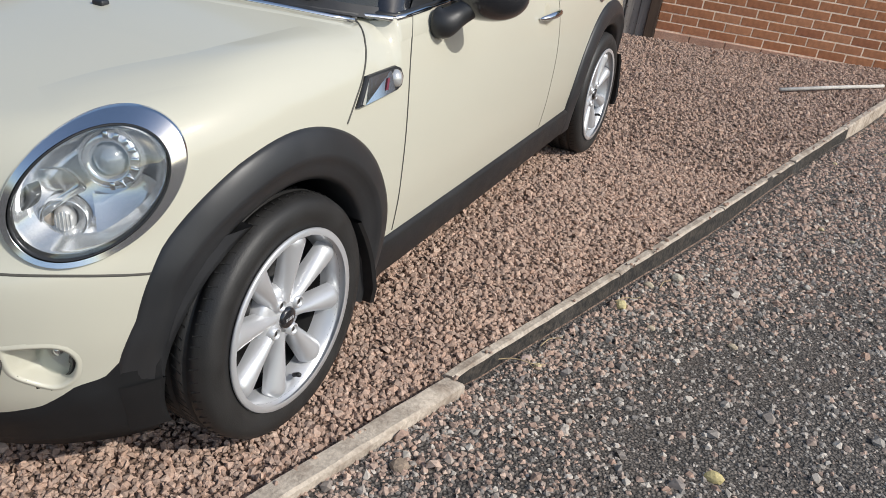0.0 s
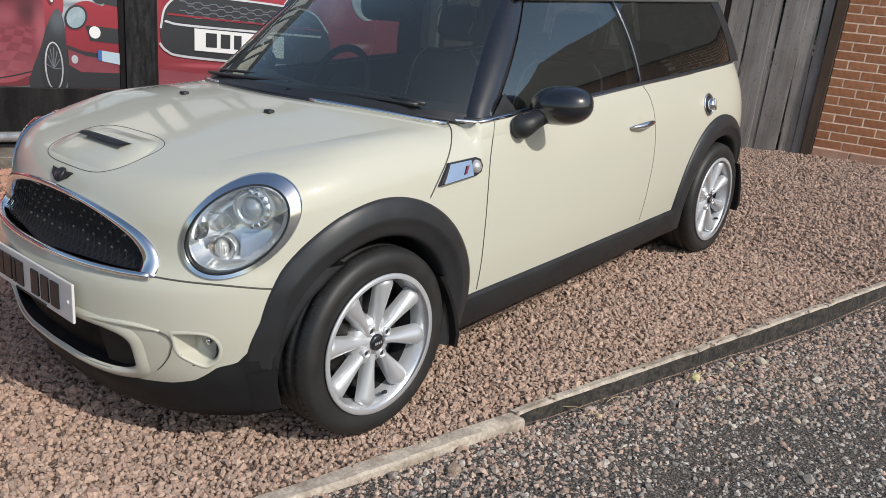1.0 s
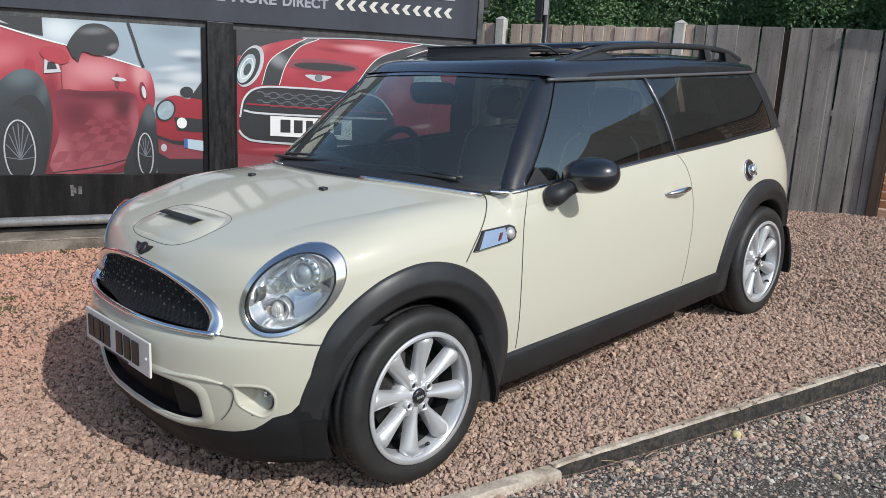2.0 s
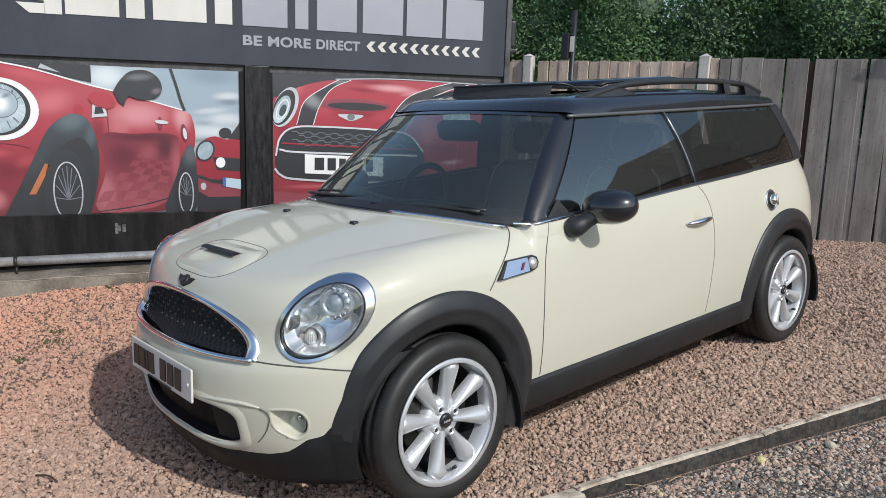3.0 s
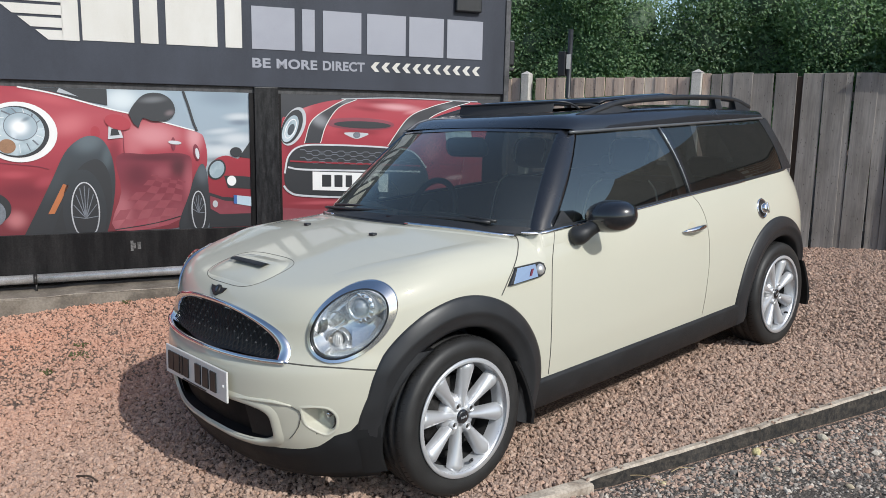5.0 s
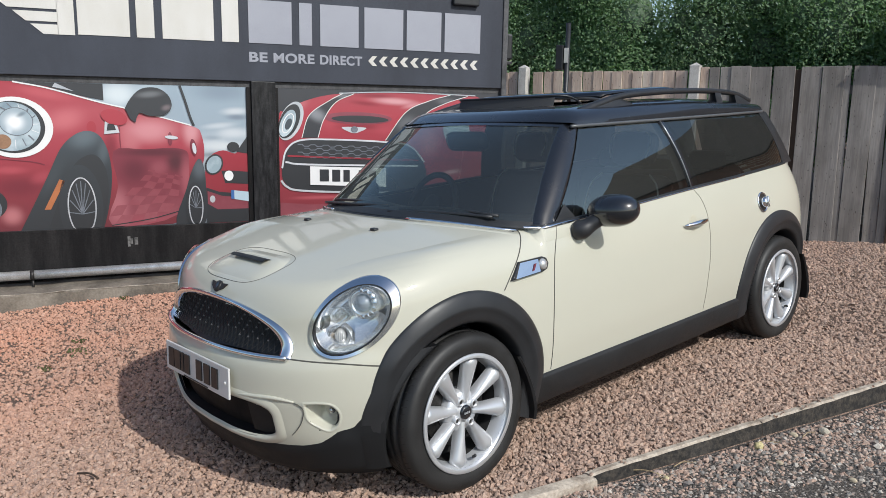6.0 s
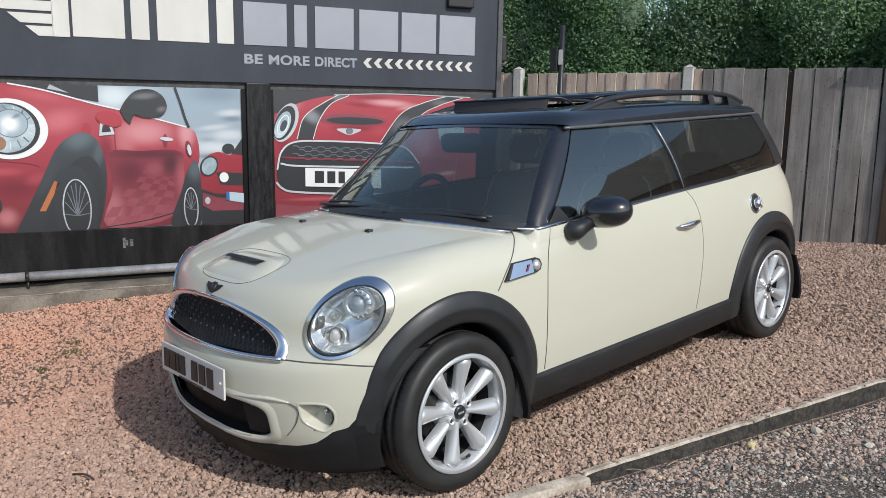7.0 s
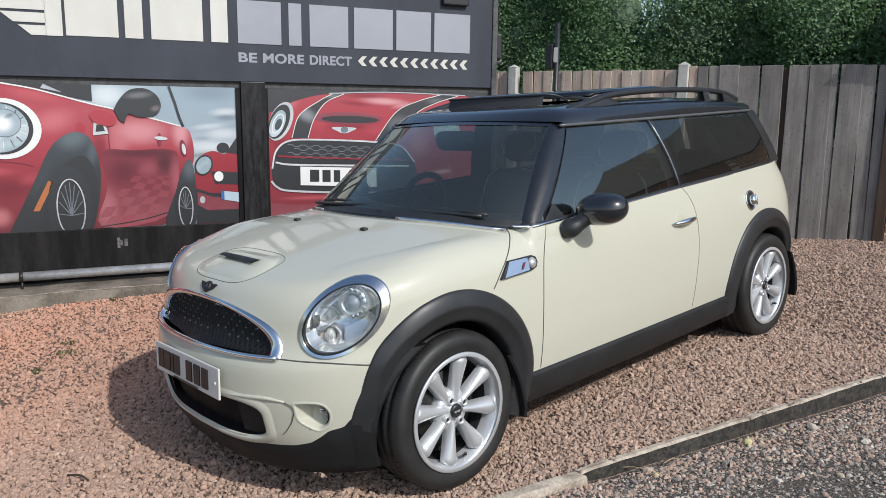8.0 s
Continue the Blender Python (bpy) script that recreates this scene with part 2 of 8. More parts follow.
def wood_material(name, stops, rough=0.85, knots=True):
    """Sawn board: long grain, knots, weather streaks; each board has its own tint."""
    m, nt, b = shader(name)
    base = random_tint(nt, stops)
    info = nt.nodes.new("ShaderNodeObjectInfo")
    add = nt.nodes.new("ShaderNodeVectorMath")
    nt.links.new(coords(nt), add.inputs[0])
    sc = nt.nodes.new("ShaderNodeVectorMath")
    sc.operation = "SCALE"
    sc.inputs[0].default_value = (7.0, 3.0, 11.0)
    nt.links.new(info.outputs["Random"], sc.inputs["Scale"])
    nt.links.new(sc.outputs[0], add.inputs[1])
    v = add.outputs[0]
    grain = noise_tex(nt, 1.0, 6, 0.65, v, (90, 90, 3.0))
    streak = noise_tex(nt, 1.0, 4, 0.6, v, (14, 14, 0.9))
    c = mixc(nt, 0.55, base, ramp(nt, grain, [(0.28, (0.33, 0.33, 0.33)), (0.72, (0.68, 0.67, 0.66))]), "OVERLAY")
    blotch = noise_tex(nt, 1.0, 5, 0.6, v, (5, 5, 2.2))
    c = mixc(nt, 0.5, c, ramp(nt, streak, [(0.30, (0.32, 0.32, 0.33)), (0.70, (0.66, 0.66, 0.65))]), "OVERLAY")
    c = mixc(nt, 0.6, c, ramp(nt, blotch, [(0.34, (0.33, 0.32, 0.31)), (0.66, (0.64, 0.64, 0.65))]), "OVERLAY")
    if knots:
        vo = nt.nodes.new("ShaderNodeTexVoronoi")
        mp = nt.nodes.new("ShaderNodeMapping")
        mp.inputs["Scale"].default_value = (9, 9, 3.4)
        nt.links.new(v, mp.inputs[0])
        nt.links.new(mp.outputs[0], vo.inputs["Vector"])
        k = ramp(nt, vo.outputs["Distance"], [(0.06, (1, 1, 1)), (0.15, (0, 0, 0))])
        c = mixc(nt, k, c, (0.035, 0.026, 0.02))
    nt.links.new(c, b.inputs["Base Color"])
    b.inputs["Roughness"].default_value = rough
    bump(nt, b, grain, 0.5, 0.004)
    return m


def stained(name, col, dark, scale=3.0, rough=0.85, fine=70, stretch=None, bumpy=0.35):
    """A mineral or painted surface with stains of a second colour."""
    m, nt, b = shader(name)
    a = noise_tex(nt, scale, 6, 0.65, None, stretch)
    f = noise_tex(nt, fine, 3)
    c = mixc(nt, ramp(nt, a, [(0.40, (0, 0, 0)), (0.66, (1, 1, 1))]), col, dark)
    c = mixc(nt, 0.5, c, ramp(nt, f, [(0.3, (0.33, 0.33, 0.33)), (0.7, (0.70, 0.70, 0.70))]), "OVERLAY")
    nt.links.new(c, b.inputs["Base Color"])
    b.inputs["Roughness"].default_value = rough
    if bumpy:
        bump(nt, b, f, bumpy, 0.004)
    return m


def grit_material(name, tones, scale, stain):
    """Packed grit: small cells, each of its own tone and height, with broad stains."""
    m, nt, b = shader(name)
    vo = nt.nodes.new("ShaderNodeTexVoronoi")
    vo.inputs["Scale"].default_value = scale
    nt.links.new(coords(nt), vo.inputs["Vector"])
    sep = nt.nodes.new("ShaderNodeSeparateXYZ")
    nt.links.new(vo.outputs["Color"], sep.inputs[0])
    n = len(tones)
    c = ramp(nt, sep.outputs[0], [(i / (n - 1), t) for i, t in enumerate(tones)])
    # darkening towards the cell edges puts the shade between grains into the colour
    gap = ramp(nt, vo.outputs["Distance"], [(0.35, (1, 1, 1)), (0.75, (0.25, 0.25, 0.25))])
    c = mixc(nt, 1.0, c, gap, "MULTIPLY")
    big = noise_tex(nt, 1.7, 5, 0.6)
    c = mixc(nt, ramp(nt, big, [(0.30, (0, 0, 0)), (0.80, (0.5, 0.5, 0.5))]), c, stain)
    nt.links.new(c, b.inputs["Base Color"])
    b.inputs["Roughness"].default_value = 0.9
    bump(nt, b, gap, 0.9, 0.006)
    return m


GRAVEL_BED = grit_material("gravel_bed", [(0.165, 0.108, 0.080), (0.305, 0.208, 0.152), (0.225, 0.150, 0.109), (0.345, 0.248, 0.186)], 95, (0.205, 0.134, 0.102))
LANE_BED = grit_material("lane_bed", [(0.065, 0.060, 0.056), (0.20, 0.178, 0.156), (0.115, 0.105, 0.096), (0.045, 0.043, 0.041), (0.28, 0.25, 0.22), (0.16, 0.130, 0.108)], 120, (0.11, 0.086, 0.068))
RED_STONE = pebble_material("red_gravel", [(0.300, 0.204, 0.156), (0.455, 0.320, 0.246), (0.395, 0.268, 0.200), (0.270, 0.192, 0.150), (0.500, 0.368, 0.288), (0.425, 0.280, 0.206), (0.340, 0.248, 0.196)], True)
SPILT_STONE = pebble_material("spilt_gravel", [(0.34, 0.232, 0.180), (0.47, 0.335, 0.262), (0.27, 0.198, 0.160), (0.42, 0.280, 0.210), (0.52, 0.395, 0.315), (0.33, 0.238, 0.190)])
GREY_STONE = pebble_material("grey_chippings", [(0.23, 0.195, 0.168), (0.34, 0.30, 0.26), (0.15, 0.14, 0.13), (0.43, 0.385, 0.335), (0.30, 0.23, 0.19), (0.19, 0.175, 0.162), (0.50, 0.45, 0.39)])
KERB_STONE = stained("edging_concrete", (0.47, 0.405, 0.330), (0.25, 0.20, 0.155), 14, fine=90, bumpy=0.8)
LEDGE_STONE = stained("ledge_concrete", (0.21, 0.180, 0.145), (0.085, 0.070, 0.055), 4, fine=60)
TARRED = stained("tarred_concrete", (0.014, 0.013, 0.012), (0.060, 0.050, 0.040), 38, 0.85, fine=70, bumpy=1.0)
POST_STONE = stained("post_concrete", (0.56, 0.54, 0.50), (0.40, 0.38, 0.35), 5, fine=90)
GREY_BOARD = wood_material("weathered_board", [(0.0, (0.250, 0.229, 0.207)), (0.5, (0.290, 0.267, 0.243)), (1.0, (0.208, 0.192, 0.176))])
TAN_BOARD = wood_material("fresh_board", [(0.0, (0.52, 0.410, 0.330)), (0.5, (0.60, 0.490, 0.405)), (1.0, (0.46, 0.360, 0.290))])
BROWN_POST = wood_material("creosoted_post", [(0.0, (0.060, 0.040, 0.028)), (1.0, (0.075, 0.048, 0.032))], knots=False)
SLATE_PANEL = stained("slate_panel", (0.054, 0.060, 0.077), (0.040, 0.044, 0.056), 1.6, 0.55, 220, (1.2, 1.2, 0.35), 0.04)
BLACK_PANEL = stained("black_panel", (0.011, 0.0105, 0.011), (0.026, 0.0245, 0.0245), 3.0, 0.5, 90, (3, 3, 0.5), 0.08)
BAR_PANEL = stained("worn_black_bar", (0.009, 0.009, 0.010), (0.034, 0.034, 0.036), 9.0, 0.38, 60, (3, 3, 0.6), 0.3)
WHITE_VINYL = stained("white_vinyl", (0.64, 0.625, 0.585), (0.58, 0.56, 0.51), 1.5, 0.5, 900, (2, 2, 0.6), 0.0)
GREY_VINYL = stained("grey_vinyl", (0.33, 0.34, 0.385), (0.30, 0.31, 0.355), 2.0, 0.5, 900, None, 0.0)
GALV = stained("galvanised_tube", (0.62, 0.615, 0.61), (0.42, 0.41, 0.40), 9, 0.30, 120, None, 0.05)
GALV.node_tree.nodes["Principled BSDF"].inputs["Metallic"].default_value = 0.55

for paint, shine in ((BLACK_PANEL, 0.12), (BAR_PANEL, 0.3), (SLATE_PANEL, 0.25)):
    paint.node_tree.nodes["Principled BSDF"].inputs["Specular IOR Level"].default_value = shine


# ---- the ground ----
def kerb_x(y):
    """Inner edge of the edging stones."""
    return np.interp(y, (-4.0, -0.90, 0.40, 1.90, 3.75, 5.5), (0.19, 1.045, 1.390, 1.775, 2.255, 2.72))


def level(x, y):
    """Height of the surface in the site's axes; the lane beyond the edging lies lower."""
    x, y = np.asarray(x, float), np.asarray(y, float)
    z = 0.014 * np.maximum(0.0, -x - 0.9) + 0.012 * np.maximum(0.0, y - 1.2)
    z = z + 0.010 * np.sin(2.3 * x + 0.7) * np.sin(1.9 * y + 0.4) + 0.006 * np.sin(5.1 * x) * np.sin(4.3 * y + 1)
    drop = np.interp(y, (-1.7, -1.0, -0.80, 0.5), (0.004, 0.018, 0.056, 0.072))
    return z - drop * np.clip((x - kerb_x(y) - 0.005) / 0.03, 0, 1)


rel = np.concatenate([np.linspace(-7.0, -0.4, 50), np.linspace(-0.30, 0.3, 25), np.linspace(0.4, 7, 40), [20, 60, 300]])
ygr = np.concatenate([[-300, -60, -14], np.linspace(-6, 7, 170), [20, 60, 300]])
rows = []
for y in ygr:
    yc = min(7, max(-6, y))
    xs = [min(300, max(-300, kerb_x(yc) + r)) for r in rel]
    xs = [-300, -60] + xs
    # under the lane the bed lies deeper
    rows.append([(x, y, float(level(np.clip(x, -6, 8), yc)) - 0.06 * min(1.0, max(0.0, (x - kerb_x(yc) - 0.06) / 0.15))) for x in xs])
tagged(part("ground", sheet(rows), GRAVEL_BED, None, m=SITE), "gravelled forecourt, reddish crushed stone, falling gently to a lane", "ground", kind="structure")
rows = []
for y in ygr:
    yc = min(7, max(-6, y))
    rows.append([(kerb_x(yc) + r, y, float(level(kerb_x(yc) + min(r, 6), yc)) + 0.004) for r in (*np.linspace(0.045, 3.2, 50), 3.6, 4.2, 5, 7, 20, 60, 300)])
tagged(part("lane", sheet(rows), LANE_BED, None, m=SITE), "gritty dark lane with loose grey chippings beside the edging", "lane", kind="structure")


def stones(pos, size, rng, sink=0.25):
    """Broken stones, one at each place, joined: arrays of vertices and triangles."""
    n = len(pos)
    turn = np.arange(4) * math.pi / 2
    low = np.column_stack([np.cos(turn), np.sin(turn), np.full(4, -0.35)])
    cap = np.column_stack([0.66 * np.cos(turn + 0.785), 0.66 * np.sin(turn + 0.785), np.full(4, 0.78)])
    v = np.tile(np.concatenate([low, cap]), (n, 1, 1)) * rng.uniform(0.68, 1.18, (n, 8, 3))
    v *= (size[:, None] * rng.uniform(0.70, 1.25, (n, 3)) * np.array([1.06, 0.96, 0.80]))[:, None, :]
    q = rng.normal(size=(n, 4)) * np.array([1.0, 0.35, 0.35, 1.0])
    q /= np.linalg.norm(q, axis=1, keepdims=True)
    w, x, y, z = q.T
    rot = np.stack([1 - 2 * (y * y + z * z), 2 * (x * y - z * w), 2 * (x * z + y * w), 2 * (x * y + z * w), 1 - 2 * (x * x + z * z), 2 * (y * z - x * w), 2 * (x * z - y * w), 2 * (y * z + x * w), 1 - 2 * (x * x + y * y)], 1).reshape(n, 3, 3)
    v = np.einsum("nij,nkj->nki", rot, v) + pos[:, None, :]
    v[:, :, 2] += (size * (0.55 - sink))[:, None]
    tri = [(4, 5, 6), (4, 6, 7)]
    for k in range(4):
        tri += [(k, (k + 1) % 4, 4 + k), (4 + k, (k + 1) % 4, 4 + (k + 1) % 4)]
    f = (np.array(tri)[None] + 8 * np.arange(n)[:, None, None]).reshape(-1, 3)
    return v.reshape(-1, 3), f


def big_mesh(name, v, f, material, m=None):
    me = bpy.data.meshes.new(name)
    me.vertices.add(len(v))
    me.vertices.foreach_set("co", np.asarray(v, np.float32).ravel())
    k = f.shape[1]
    me.loops.add(f.size)
    me.loops.foreach_set("vertex_index", f.ravel().astype(np.int32))
    me.polygons.add(len(f))
    me.polygons.foreach_set("loop_start", (np.arange(len(f)) * k).astype(np.int32))
    me.polygons.foreach_set("use_smooth", np.zeros(len(f), bool))
    me.update(calc_edges=True)
    me.validate()
    me.materials.append(material)
    ob = new(name, me)
    if m is not None:
        ob.matrix_basis = m
    return ob


def scatter(rng, x0, x1, y0, y1, density, test):
    n = int((x1 - x0) * (y1 - y0) * density)
    p = np.stack([rng.uniform(x0, x1, n), rng.uniform(y0, y1, n)], 1)
    p = p[test(p[:, 0], p[:, 1])]
    return np.column_stack([p, level(p[:, 0], p[:, 1])])


rng = np.random.default_rng(7)
SIGN = pose(-3.96, -1.77, 0, 0, 0, 71.5)
FENCE = pose(0.36, 4.37, 0, 0, 0, 14.5)
sign_line = lambda x, y: (x + 3.62) - (y + 1.77) * math.cos(radians(71.5)) / math.sin(radians(71.5))
fence_line = lambda x, y: y - 4.36 - (x - 0.36) * math.tan(radians(14.5))
inside = lambda x, y: (x < kerb_x(y) - 0.002) & (sign_line(x, y) > 0) & (fence_line(x, y) < 0.05) & ~((abs(x) < 0.55) & (abs(y) < 1.4))
near = lambda x, y: inside(x, y) & (x > -1.5) & (y < 1.4)
far_ = lambda x, y: inside(x, y) & ~((x > -1.5) & (y < 1.4))
a = scatter(rng, -1.5, 1.7, -3.6, 1.4, 7900, near)
b = scatter(rng, -4.2, 2.6, -3.6, 5.0, 3500, far_)
# fewer stones on the ground between car, hoarding and fence
lee = (b[:, 0] < -0.2) & (b[:, 1] > -0.35 - 0.55 * b[:, 0])
b = b[~lee | (rng.random(len(b)) < 0.45)]
pos = np.concatenate([a, b])
size = np.concatenate([rng.gamma(6, 0.00106, len(a)) + 0.0030, rng.gamma(6, 0.00108, len(b)) + 0.0032])
v, f = stones(pos, size, rng)
tagged(big_mesh("gravel", v, f, RED_STONE, SITE), "loose reddish-pink crushed gravel covering the forecourt", "gravel", kind="stuff")
lane_side = lambda x, y: (x > kerb_x(y) + 0.062)
a = scatter(rng, 0.2, 4.2, -3.4, 3.8, 4100, lambda x, y: lane_side(x, y) & (x - kerb_x(y) < 2.7) & (rng.random(len(x)) < np.clip(1.05 - 0.22 * (x - kerb_x(y)), 0.25, 1) * np.clip((x - kerb_x(y)) / (0.02 + 0.35 * np.clip(y, 0, 3)), 0.2, 1)))
size = rng.gamma(2.6, 0.00165, len(a)) + 0.0024
v, f = stones(a, size, rng, 0.30)
tagged(big_mesh("chippings", v, f, GREY_STONE, SITE), "loose grey and black chippings on the lane", "chippings", kind="stuff")
a = scatter(rng, 0.2, 3.2, -3.4, 4.6, 5000, lambda x, y: lane_side(x, y) & (rng.random(len(x)) < np.clip(1.25 - (x - kerb_x(y)) / (0.52 + 0.12 * np.sin(3 * y) + 0.40 * np.clip(y, 0, 3)), 0.07, 1)))
size = rng.gamma(4.5, 0.00125, len(a)) + 0.0026
v, f = stones(a, size, rng)
tagged(big_mesh("spilt_gravel", v, f, SPILT_STONE, SITE), "reddish gravel spilt over the edging onto the lane", "gravel", kind="stuff")


def pebble(label, x, y, r, col, seed):
    g = np.random.default_rng(seed)
    bm = bmesh.new()
    bmesh.ops.create_icosphere(bm, subdivisions=2, radius=1)
    k = g.uniform(0.75, 1.15, 3)
    for vert in bm.verts:
        d = 1 + 0.25 * noise.noise(vert.co * 1.3 + Vector((seed, 0, 0)))
        vert.co = Vector((vert.co.x * k[0], vert.co.y * k[1], vert.co.z * 0.65)) * r * d
    vf = [tuple(p.co) for p in bm.verts], [tuple(p.index for p in q.verts) for q in bm.faces]
    bm.free()
    mt = bpy.data.materials.get("pebble_tone_%d" % seed) or stained("pebble_tone_%d" % seed, col, tuple(c * 0.7 for c in col), 30, fine=200)
    tagged(part("stone", vf, mt, None, smooth=False, m=SITE @ pose(x, y, float(level(x, y)) + r * 0.5)), label, "stone", group="loose stones on the lane")


pebble("pale yellow loose stone lying on the lane chippings", 1.37, -0.10, 0.026, (0.58, 0.50, 0.26), 3)
pebble("yellowish loose stone half sunk among grey chippings", 1.81, -0.86, 0.022, (0.55, 0.46, 0.22), 4)
pebble("large brown loose stone near the edging on lane", 1.12, -1.27, 0.022, (0.30, 0.23, 0.17), 5)
pebble("pale loose stone against the foot of the edging", 1.50, 0.25, 0.024, (0.50, 0.45, 0.36), 6)
g = np.random.default_rng(63)
for k in range(16):
    py_ = g.uniform(-0.8, 2.6)
    tone = ((0.50, 0.42, 0.30), (0.40, 0.31, 0.27), (0.46, 0.43, 0.38), (0.55, 0.47, 0.28))[k % 4]
    pebble(("pale buff", "dull pink", "light grey", "yellowish")[k % 4] + " loose stone lying in the grit beside edging", float(kerb_x(py_)) + g.uniform(0.09, 0.55), py_, g.uniform(0.011, 0.018), tone, 100 + k % 4)
pebble("pinkish loose stone against the foot of the edging", 1.20, -0.62, 0.020, (0.42, 0.32, 0.28), 8)

# stones lying on the edging
n = 150
ky = rng.uniform(-2.6, 4.8, n)
kp = np.column_stack([kerb_x(ky) + rng.uniform(-0.01, 0.055, n) * (1 - 0.3 * rng.random(n)), ky, 0.016 + 0.012 * np.clip(ky - 1.2, 0, None)])
v, f = stones(kp, rng.gamma(4, 0.0012, n) + 0.0025, rng)
tagged(big_mesh("scattered_gravel", v, f, RED_STONE, SITE), "small reddish stones scattered along the edging's top", "gravel", kind="stuff")

# dry stalks caught along the edging
for k, (x, y, turn, size_) in enumerate(((1.125, -0.70, 20, 0.16), (1.215, -0.52, 62, 0.11), (1.175, -0.62, -25, 0.09), (1.335, -0.10, 48, 0.13), (1.46, 0.12, 75, 0.10))):
    c = spline([(0, 0, 0.004), (size_ * 0.4, 0.006, 0.014), (size_ * 0.75, -0.004, 0.012), (size_, 0.01, 0.005)], 4)
    tagged(part("dry_stalk", tube(c, [0.0022 - 0.0001 * q for q in range(len(c))], 6), stained("straw_%d" % k, (0.46, 0.36, 0.21), (0.30, 0.22, 0.12), 40), None, m=SITE @ pose(x, y, float(level(x, y)) + 0.006, 0, 0, turn)), "thin dry straw stalk lying beside the edging", "stalk", group="dry stalks by the edging")

# edging stones: the near one lies a little apart from the row
kerb = tagged(thing("kerb", "", ""), "row of worn pale concrete edging stones between gravel and lane", "kerb", kind="structure")
kerb.matrix_basis = SITE
starts = [(-2.74, -1.83), (-1.822, -0.912)]
yy = -0.895
while yy < 5.0:
    starts.append((yy, yy + 0.905))
    yy += 0.912
for i, (y0, y1) in enumerate(starts):
    g = np.random.default_rng(40 + i)
    wide, top = (0.066, 0.018) if y1 < -0.8 else (0.040, 0.014) if y1 < 1.9 else (0.044, 0.018)
    shift = 0.020 if y1 < -0.8 else 0.0
    rowsk = []
    n = 14
    for k in range(n + 1):
        y_ = y0 + (y1 - y0) * k / n
        x_ = float(kerb_x(y_)) + shift + g.normal(0, 0.0006)
        h = top + 0.012 * max(0, y_ - 1.2) + g.normal(0, 0.0007) - (0.004 if k in (0, n) else 0)
        e = 0.007 + abs(g.normal(0, 0.0016))
        rowsk.append([(x_, y_, -0.15), (x_, y_, h - e), (x_ + e, y_, h), (x_ + wide - e, y_, h + g.normal(0, 0.001)), (x_ + wide, y_, h - e), (x_ + wide + 0.004, y_, -0.15)])
    v, f = sheet(rowsk)
    f.append(tuple(range(6)))
    f.append(tuple(reversed(range(len(v) - 6, len(v)))))
    st = sharp(part("edging_stone", (v, f), KERB_STONE, kerb), 40)
    if -0.8 < y1 < 3.2:
        # tarred face towards the lane
        st.data.materials.append(TARRED)
        for q in st.data.polygons:
            if q.normal.x > 0.75:
                q.material_index = 1

# ---- the hoarding ----
hoarding = thing("hoarding", "dark advertising hoarding with printed posters of red cars", "hoarding", SIGN)
part("backing", box(-3.2, 4.36, 0.020, 0.09, -0.05, 2.46), BLACK_PANEL, hoarding, smooth=False)
header = part("header_panel", box(-3.2, 4.375, -0.035, 0.019, 1.585, 2.47, 0.004), SLATE_PANEL, hoarding, "weathered slate-grey header panel", smooth=False)
part("fascia_strip", box(-3.2, 4.36, -0.004, 0.019, 1.535, 1.584), stained("faded_strip", (0.075, 0.075, 0.078), (0.04, 0.04, 0.042), 3, 0.6, 60, (4, 4, 0.8), 0.1), hoarding, "streaky strip under the header", smooth=False)
SCUFF_X, SCUFF_Z = 0.92, 0.262
lower = part("lower_panel", box(-3.2, 4.36, -0.030, 0.019, -0.02, 0.383, 0.004), BLACK_PANEL, hoarding, "scuffed black lower panel", smooth=False)
part("upright", box(1.945, 2.150, -0.045, 0.019, 0.384, 1.584, 0.004), BAR_PANEL, hoarding, "worn black upright between the posters", smooth=False)
part("poster_edge", box(1.905, 1.944, -0.022, 0.019, 0.384, 1.534), BLACK_PANEL, hoarding, smooth=False)
part("poster_edge", box(2.151, 2.176, -0.022, 0.019, 0.384, 1.534), BLACK_PANEL, hoarding, smooth=False)
part("edge_strip", box(4.330, 4.385, -0.050, 0.08, -0.02, 2.465, 0.006), stained("bent_edge_metal", (0.10, 0.10, 0.105), (0.035, 0.035, 0.037), 7, 0.5, 50, None, 0.2), hoarding, "dented metal edge strip", smooth=False)
SCUFF = stained("scuffed_paint", (0.17, 0.165, 0.16), (0.05, 0.048, 0.046), 40, 0.6, 120, None, 0.2)
for x, w, h in ((SCUFF_X, 0.022, 0.085), (SCUFF_X + 0.055, 0.026, 0.060), (SCUFF_X + 0.020, 0.018, 0.045)):
    part("scuffed_plate", box(x - w / 2, x + w / 2, -0.0325, -0.030, SCUFF_Z - h / 2, SCUFF_Z + h / 2), SCUFF, lower, "small scuffed plate", smooth=False)


def flat_shape(pts, y, closed=True, n=7, soft=True):
    c = spline(pts, n, True) if soft else [np.array(p, float) for p in pts]
    return [(p[0], y, p[1]) for p in c], [tuple(range(len(c)))]


def ellipse(cx, cz, rx, rz, y, tilt=0.0, n=40):
    out = []
    for k in range(n):
        a = 2 * math.pi * k / n
        x, z = rx * math.cos(a), rz * math.sin(a)
        out.append((cx + x * math.cos(tilt) - z * math.sin(tilt), y, cz + x * math.sin(tilt) + z * math.cos(tilt)))
    return out, [tuple(range(n))]


def ring_shape(cx, cz, rx, rz, w, y, tilt=0.0):
    a, _ = ellipse(cx, cz, rx, rz, y, tilt)
    b, _ = ellipse(cx, cz, rx - w, rz - w, y, tilt)
    return sheet([a, b], close_u=True)


